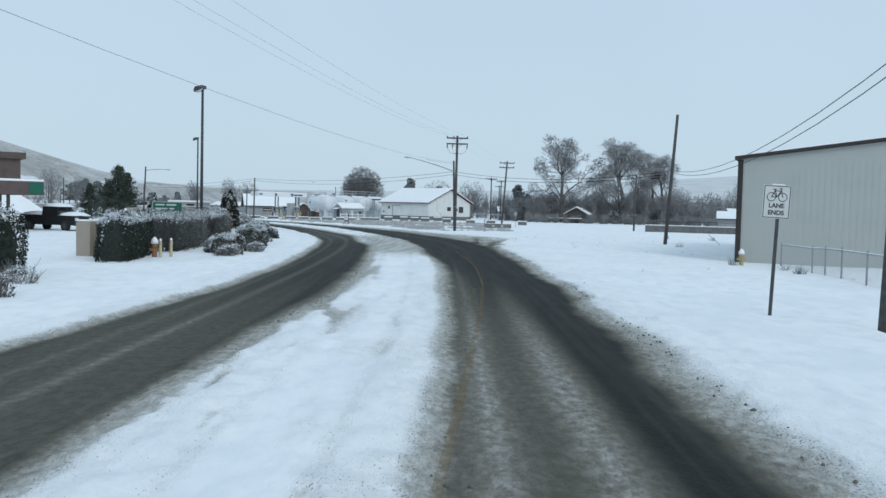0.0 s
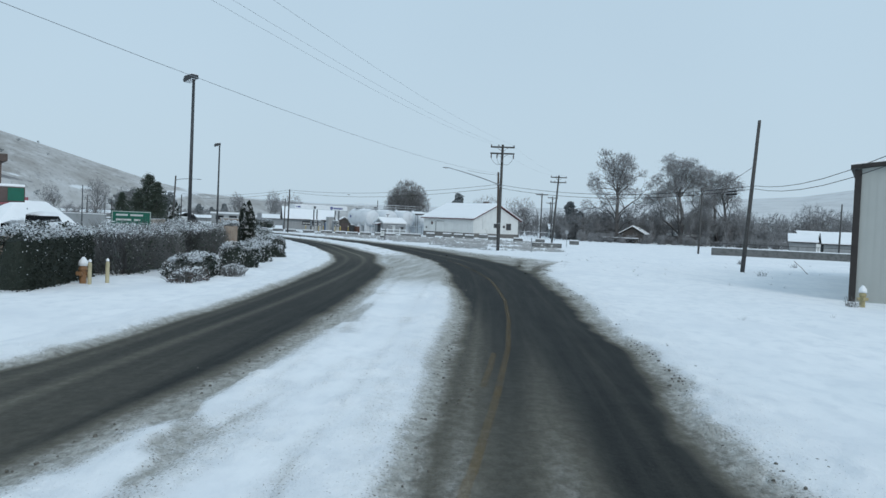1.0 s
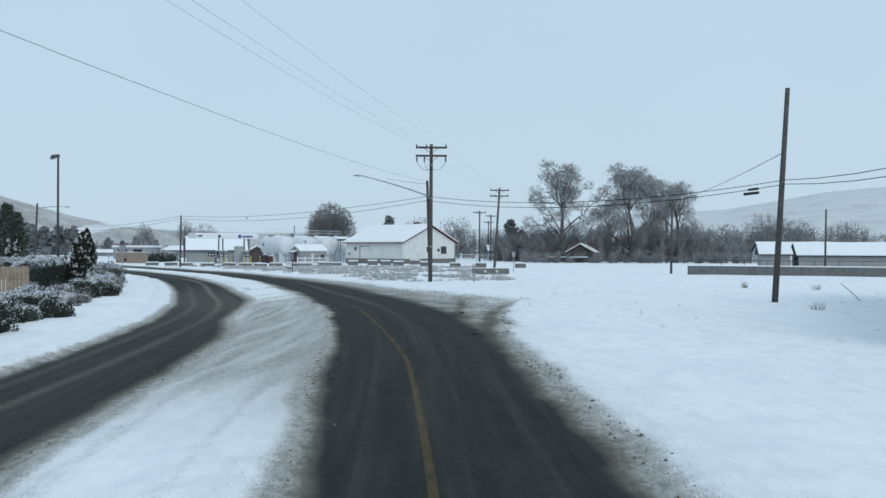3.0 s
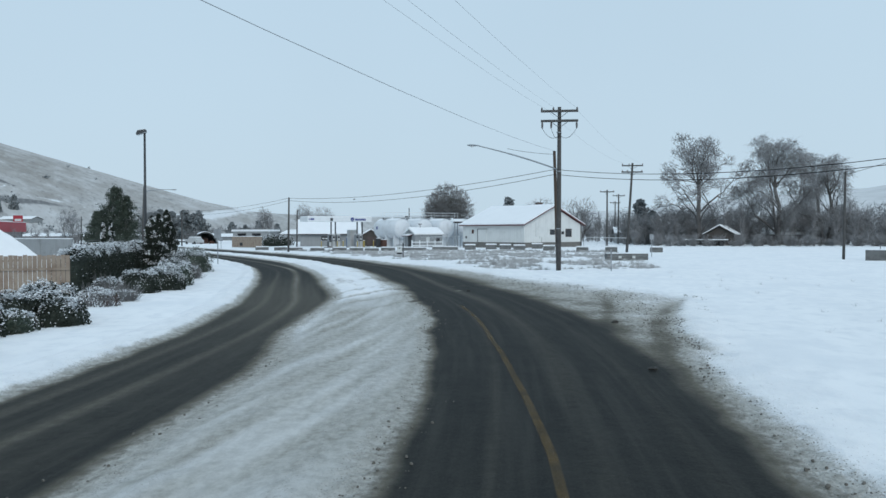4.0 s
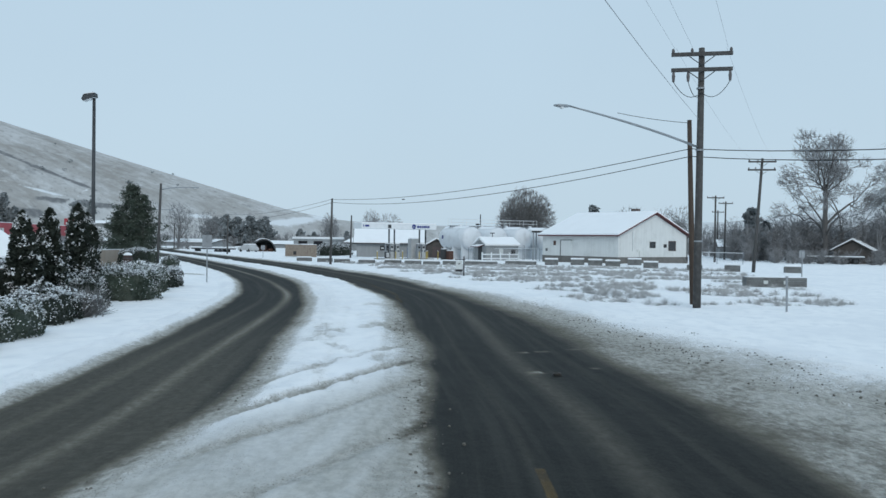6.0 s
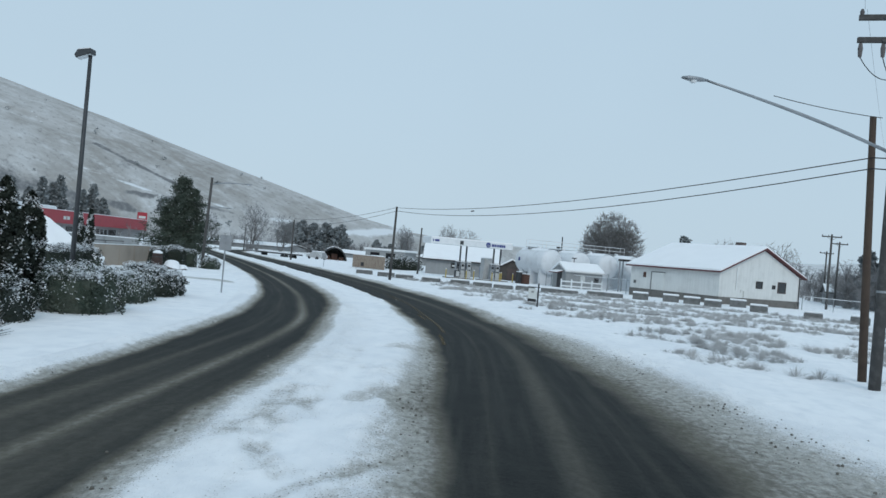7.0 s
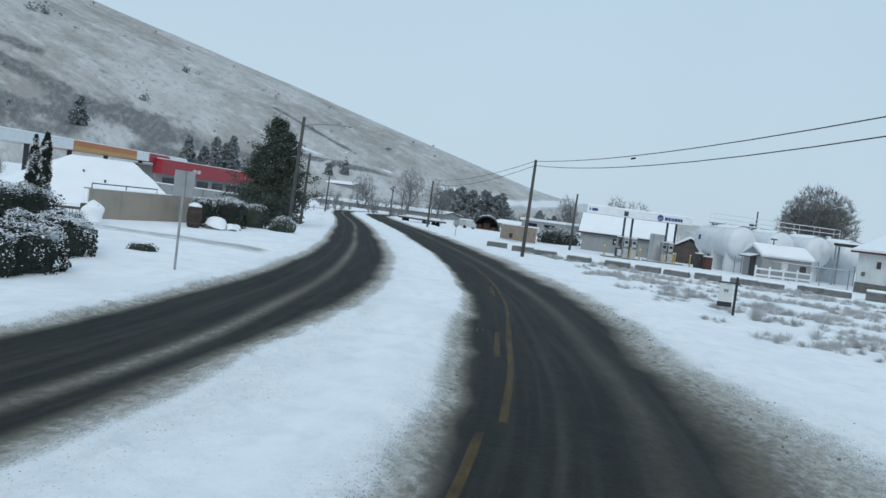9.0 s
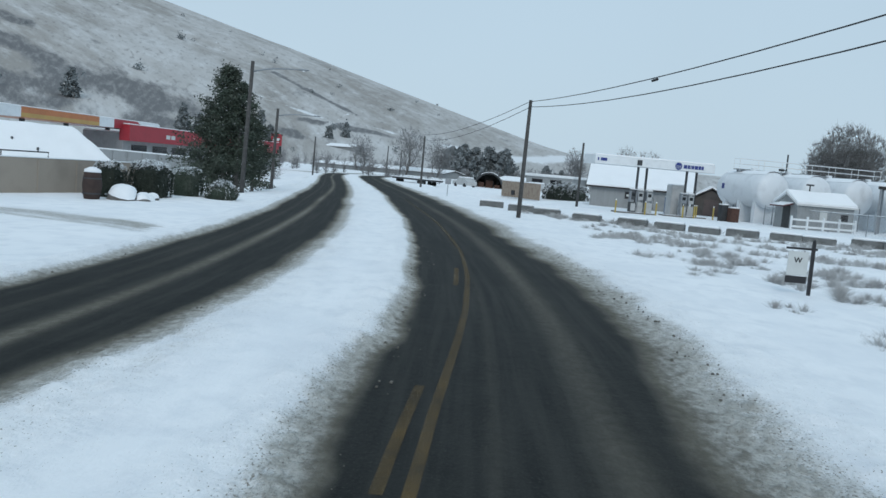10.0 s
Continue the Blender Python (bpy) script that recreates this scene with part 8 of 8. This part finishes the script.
clods = Geo()
rng = random.Random(15)
for k in range(13000):
    s = rng.uniform(2, 116) if k < 11000 else rng.uniform(49, 73)
    bare, snow = float(along(EDGE_BARE, s)), float(along(EDGE_SNOW, s))
    side = rng.random() if k < 11000 else 0.0
    if side < 0.5:
        o = bare + (snow - bare + 0.4) * (0.35 + 0.75 * rng.random() ** 0.8)
    elif side < 0.8:
        o = float(along(MID_SNOW, s)) + rng.gauss(0.15, 0.28)
    elif side < 0.94:
        o = float(along(FAR_BARE, s)) + 0.55 + rng.gauss(0, 0.25)
    else:
        o = float(along(FAR_EDGE, s)) - 0.3 + rng.gauss(0, 0.15)
    if fractal(s / 1.6, o / 0.7, 161) < 0.40 or ((s > 84 or s < 15) and rng.random() < 0.55):
        continue
    x, y = road_at(s, o)
    r = 0.006 + 0.020 * rng.random() ** 3
    z = 0.03 + 0.05 * float(smooth01(o, bare + 0.3, snow)) + r * 0.2
    k2 = len(clods.v)
    for ring, (lift, grow) in enumerate(((-0.8, 1.0), (0.15, 0.85), (0.5, 0.4))):
        for ang in range(6):
            q = r * grow * rng.uniform(0.7, 1.25)
            clods.v.append((x + q * math.cos(ang * 1.047), y + q * math.sin(ang * 1.047) * 1.2, z + r * lift * rng.uniform(0.7, 1.2)))
    for ring in (0, 6):
        clods.f += [(k2 + ring + i, k2 + ring + (i + 1) % 6, k2 + ring + 6 + (i + 1) % 6, k2 + ring + 6 + i) for i in range(6)]
    clods.f.append(tuple(k2 + 12 + i for i in range(6)))
single("slush_clods", clods, material("dirty_ice", (0.14, 0.133, 0.116), 0.8, 0, 0.4, 8, 0.2, 40, (0.23, 0.22, 0.20), 0.4), "brown clods of slush thrown beside the lanes", "slush", kind="stuff")

def slush_clump(s, o, r, seed, label):
    """A lump of frozen dirty slush fallen from a wheel arch."""
    rng = random.Random(seed)
    x, y = road_at(s, o)
    g = Geo()
    for ring, (lift, grow) in enumerate(((-0.4, 0.9), (0.1, 1.0), (0.45, 0.75), (0.62, 0.35))):
        for a in range(9):
            q = r * grow * rng.uniform(0.75, 1.25)
            g.v.append((x + 1.5 * q * math.cos(a * 0.698), y + q * math.sin(a * 0.698), 0.05 + r * lift * rng.uniform(0.8, 1.2)))
    for ring in (0, 9, 18):
        g.f += [(ring + i, ring + (i + 1) % 9, ring + 9 + (i + 1) % 9, ring + 9 + i) for i in range(9)]
    g.f.append(tuple(27 + i for i in range(9)))
    single("slush_clump", g, ROCK_WET, label, "slush clump")


ROCK_WET = material("dirty_frozen_slush", (0.03, 0.028, 0.024), 0.6, 0, 0.4, 14, 0.4, 60, (0.06, 0.056, 0.05), 0.5)
slush_clump(57.3, 5.6, 0.06, 3, "dark lump of frozen slush in the junction")
slush_clump(50.3, 4.8, 0.055, 4, "dark lump of frozen slush at the lane edge")
slush_clump(68.6, 3.75, 0.06, 5, "dark lump of frozen slush on the asphalt")

tufts = Geo()
for k in range(70):
    x, y = rng.uniform(7, 30), rng.uniform(24, 86)
    z = ground_z(x, y)
    for j in range(14):
        a, b = rng.gauss(0, 0.1), rng.gauss(0, 0.1)
        k2 = len(tufts.v)
        tufts.v += [(x - 0.005, y, z - 0.02), (x + 0.005, y, z - 0.02), (x + a, y + b, z + rng.uniform(0.05, 0.22))]
        tufts.f.append((k2, k2 + 1, k2 + 2))
single("grass_tufts", tufts, SAGE, "sparse dry grass stems in the snow field", "grass", kind="stuff")
for x, y in ((14.2, 40.9), (15.3, 37.5), (14.3, 33.6), (17.6, 62.3), (25.6, 79.7), (21.9, 82.1)):
    hedge("low_shrub", (x, y), 0.5, 0.4, 0.2, 0, int(x * 7), "small tuft of brush buried in snow", SCRUB, 0.7, 0.6, 230, 0.042, 0.5)


# ---- small roadside things ----
def stake(foot, top, r, mat, label):
    """A thin stick or stake left standing in the snow."""
    g = Geo()
    d = Vector(top) - Vector(foot)
    g.tube([(0, 0, -0.1), tuple(d * 0.5), tuple(d)], [r, r, r * 0.8], 6)
    single("stake", g, mat, label, "stake", at=foot)


stake((22.87, 68.8, ground_z(22.87, 68.8)), (21.75, 68.8, 0.75), 0.022, FENCE_WOOD, "thin leaning wooden stake in the snow field")


def hydrant(at, label, turn=0.0, paint=HYDRANT):
    root = thing("fire_hydrant", (at[0], at[1], ground_z(*at) - 0.08), label, "hydrant", turn, "fire hydrants")
    g = Geo()
    g.tube([(0, 0, 0), (0, 0, 0.08), (0, 0, 0.081), (0, 0, 0.52), (0, 0, 0.54), (0, 0, 0.58)], [0.16, 0.16, 0.105, 0.105, 0.14, 0.14], 12)
    part("barrel", g, paint, root)
    g = Geo()
    g.tube([(0, 0, 0.581), (0, 0, 0.66), (0, 0, 0.72), (0, 0, 0.78)], [0.12, 0.10, 0.05, 0.03], 12)
    part("bonnet", g, paint, root)
    for a in (0, math.pi, -math.pi / 2):
        g = Geo()
        g.tube([(0.10 * math.cos(a), 0.10 * math.sin(a), 0.42), (0.2 * math.cos(a), 0.2 * math.sin(a), 0.42)], [0.06, 0.065], 8)
        part("outlet", g, paint, root)
    g = Geo()
    g.tube([(0, 0, 0.66), (0, 0, 0.80), (0, 0, 0.93)], [0.15, 0.13, 0.03], 12)
    part("snow_cap", g, SNOW, root, "tall cap of snow", True)


hydrant((-11.4, 33.95), "orange fire hydrant with a snow cap by the hedge")
hydrant((14.64, 41.15), "pale yellow fire hydrant with a snow cap", 0.0, HYDRANT_PALE)
bollard(-11.1, 33.75, 0.72, CREAM, "pale yellow marker post with a snow cap", 0.06)
bollard(-10.95, 34.6, 0.72, CREAM, "pale yellow marker post with a snow cap", 0.06)

barrel = thing("barrel_planter", (-37.2, 109.7, ground_z(-37.2, 109.7) - 0.05), "brown barrel planter capped with snow", "planter", 0)
g = Geo()
g.tube([(0, 0, 0), (0, 0, 0.25), (0, 0, 0.6), (0, 0, 0.95), (0, 0, 1.1)], [0.25, 0.32, 0.36, 0.33, 0.29], 16)
part("barrel", g, TERRACOTTA, barrel, "", True)
g = Geo()
g.tube([(0, 0, 1.101), (0, 0, 1.2), (0, 0, 1.3)], [0.32, 0.30, 0.10], 14)
part("snow_cap", g, SNOW, barrel, "", True)
for hz in (0.28, 0.85):
    g = Geo()
    g.tube([(0, 0, hz), (0, 0, hz + 0.05)], 0.342, 16)
    part("hoop", g, STEEL_DARK, barrel)


def snow_heap(at, r, h, label, seed):
    """A rough rock with a cap of snow."""
    root = thing("snowy_boulder", (at[0], at[1], ground_z(*at)), label, "boulder", seed)
    rock, cap = Geo(), Geo()
    n, m = 14, 6
    for g, lift, grow in ((rock, 0.0, 0.97), (cap, 0.03, 1.0)):
        for j in range(m):
            for i in range(n):
                a, f = 2 * math.pi * i / n, j / (m - 1)
                wob = 1 + 0.45 * noise.noise(Vector((math.cos(a) * 1.6, math.sin(a) * 1.6, seed * 3.1 + f * 1.5)))
                q = r * grow * math.cos(f * math.pi / 2 * 0.97) * wob
                low = -0.06 if g is rock else h * (0.30 + 0.16 * math.sin(a * 2 + seed))
                g.v.append((q * math.cos(a), q * math.sin(a), max(low, h * math.sin(f * math.pi / 2) * (0.85 + 0.15 * wob) + lift)))
        for j in range(m - 1):
            for i in range(n):
                a, b = j * n + i, j * n + (i + 1) % n
                g.f.append((a, b, b + n, a + n))
        g.f.append(tuple((m - 1) * n + i for i in range(n)))
    part("rock", rock, ROCK, root)
    part("snow_cap", cap, SNOW, root, "rounded cap of snow", True)


snow_heap((-36.4, 111.4), 0.28, 0.3, "small rock under snow beside the planter", 4)
snow_heap((-37.1, 112.5), 0.3, 0.32, "small rock under snow beside the hedge", 5)
snow_heap((-36.9, 110.8), 0.62, 0.62, "rounded boulder under thick snow", 1)
snow_heap((-36.7, 111.7), 0.4, 0.35, "small boulder under thick snow", 2)
ubox = thing("utility_box", (-37.2, 103.9, ground_z(-37.2, 103.9) - 0.05), "dark steel utility box plastered with snow", "utility box", radians(38))
g = Geo()
g.box(-0.40, 0.34, -0.3, 0.3, 0, 0.86, 0, 0.02)
part("body", g, STEEL_DARK, ubox)
g = Geo()
for j in range(10):
    for i in range(16):
        a, f = 2 * math.pi * i / 16, j / 9
        r = (0.30 + 0.17 * math.sin(math.pi * min(1.0, f * 0.62 + 0.25))) * (math.cos(max(0.0, f - 0.6) / 0.4 * math.pi / 2 * 0.96) if f > 0.6 else 1.0) * (1 + 0.22 * noise.noise(Vector((math.cos(a), math.sin(a), f * 2))))
        g.v.append((0.06 + r * math.cos(a), -0.08 + 0.9 * r * math.sin(a), 0.12 + 0.93 * f))
for j in range(9):
    for i in range(16):
        a, b = j * 16 + i, j * 16 + (i + 1) % 16
        g.f.append((a, b, b + 16, a + 16))
g.f.append(tuple(9 * 16 + i for i in range(16)))
part("snow_cap", g, SNOW, ubox, "thick rounded snow plastered on the box", True)


# ---- parked vehicles ----
def wheel(root, x, y, r, w=0.24):
    g = Geo()
    g.tube([(x, y - w / 2, r), (x, y - w / 2 + 0.03, r), (x, y + w / 2 - 0.03, r), (x, y + w / 2, r)], [r * 0.9, r, r, r * 0.9], 18)
    t = part("wheel", g, RUBBER, root)
    h = Geo()
    h.tube([(x, y - w / 2 - 0.012, r), (x, y + w / 2 + 0.012, r)], r * 0.55, 12)
    part("rim", h, STEEL_DARK, t)


def pickup(at, turn, label, paint, sx=1.0, tall=1.0):
    root = thing("pickup_truck", (at[0], at[1], ground_z(*at) - 0.03), label, "pickup", turn)
    root.scale = (sx, 1.0, tall)
    g = Geo()
    g.prism([(-2.7, 0.45), (2.65, 0.45), (2.7, 0.7), (2.65, 1.05), (1.3, 1.15), (-0.4, 1.15), (-2.65, 1.15), (-2.7, 0.8)], -0.93, 0.93)
    body = part("body", g, paint, root, "dark painted body")
    g = Geo()
    g.prism([(-0.55, 1.152), (1.2, 1.152), (0.62, 1.78), (-0.45, 1.78)], -0.82, 0.82)
    part("cab", g, paint, root)
    for y in (-0.825, 0.825):
        g = Geo()
        g.prism([(-0.4, 1.22), (1.0, 1.22), (0.56, 1.7), (-0.36, 1.7)], y - 0.006, y + 0.006)
        part("side_window", g, GLASS_DARK, root)
    g = Geo()
    g.add([(1.19, -0.72, 1.19), (1.19, 0.72, 1.19), (0.66, 0.68, 1.76), (0.66, -0.68, 1.76)], [(0, 1, 2, 3)])
    part("windscreen", g, GLASS_DARK, root)
    for x in (-1.75, 1.75):
        for y in (-0.82, 0.82):
            wheel(root, x, y, 0.40)
    for x0, x1, z, wd in ((-0.5, 1.05, 1.74, 0.84), (0.95, 2.6, 1.13, 0.88), (-2.6, -0.55, 1.154, 0.88)):
        g = Geo()
        n = 7
        for i in range(n + 1):
            for j in range(n + 1):
                u, v = i / n, j / n
                g.v.append((x0 + (x1 - x0) * u, -wd + 2 * wd * v, z + 0.27 * (4 * u * (1 - u)) ** 0.4 * (4 * v * (1 - v)) ** 0.4))
        for i in range(n):
            for j in range(n):
                a = i * (n + 1) + j
                g.f.append((a, a + n + 1, a + n + 2, a + 1))
        part("snow_cap", g, SNOW, root, "thick snow", True)
    for y in (-0.7, 0.7):
        g = Geo()
        g.box(2.66, 2.72, y - 0.14, y + 0.14, 0.78, 0.98)
        part("headlight", g, GLASS_LAMP, root)
    g = Geo()
    g.box(2.66, 2.82, -0.9, 0.9, 0.42, 0.62, 0, 0.02)
    part("bumper", g, STEEL_DARK, root)


pickup((-27.7, 61.1), radians(-18), "black pickup truck parked under a layer of snow", CAR_BLACK, 0.9, 1.0)
pickup((-70.0, 141.5), radians(120), "dark pickup parked before the red store", STEEL_DARK)


def snow_mound_car(at, turn, label):
    root = thing("parked_car", (at[0], at[1], ground_z(*at) - 0.03), label, "car", turn)
    g = Geo()
    g.prism([(-2.2, 0.35), (2.2, 0.35), (2.2, 0.85), (1.2, 0.95), (0.5, 1.45), (-1.2, 1.45), (-1.9, 0.95), (-2.2, 0.9)], -0.85, 0.85)
    part("body", g, LIGHT_METAL, root)
    for x in (-1.35, 1.35):
        for y in (-0.78, 0.78):
            wheel(root, x, y, 0.32, 0.2)
    g = Geo()
    g.prism([(-1.3, 1.453), (0.55, 1.453), (0.45, 1.6), (-1.2, 1.6)], -0.8, 0.8)
    part("snow_cap", g, SNOW, root)


snow_mound_car((-72, 203), radians(150), "pale parked car under snow")
snow_mound_car((-62, 207), radians(150), "pale parked car under snow")


def flatbed(at, turn, length, label):
    root = thing("flatbed_trailer", (at[0], at[1], ground_z(*at)), label, "trailer", turn)
    g = Geo()
    g.box(0, length, -1.1, 1.1, 0.75, 0.95)
    part("bed", g, STEEL_DARK, root)
    g = Geo()
    g.box(0.05, length - 0.05, -1.05, 1.05, 0.954, 1.10, 0, 0.04)
    part("snow_cap", g, SNOW, root)
    for x in (length * 0.7, length * 0.7 + 1.0):
        for y in (-0.9, 0.9):
            wheel(root, x, y, 0.42)
    g = Geo()
    g.box(0.3, 0.5, -0.6, 0.6, 0.0, 0.75)
    part("stand", g, STEEL_DARK, root)


flatbed((-76, 190.5), radians(-22), 9, "long low dark flatbed trailer with snow")
flatbed((22.0, 174.5), radians(-6), 7, "low dark flatbed trailer with snow")
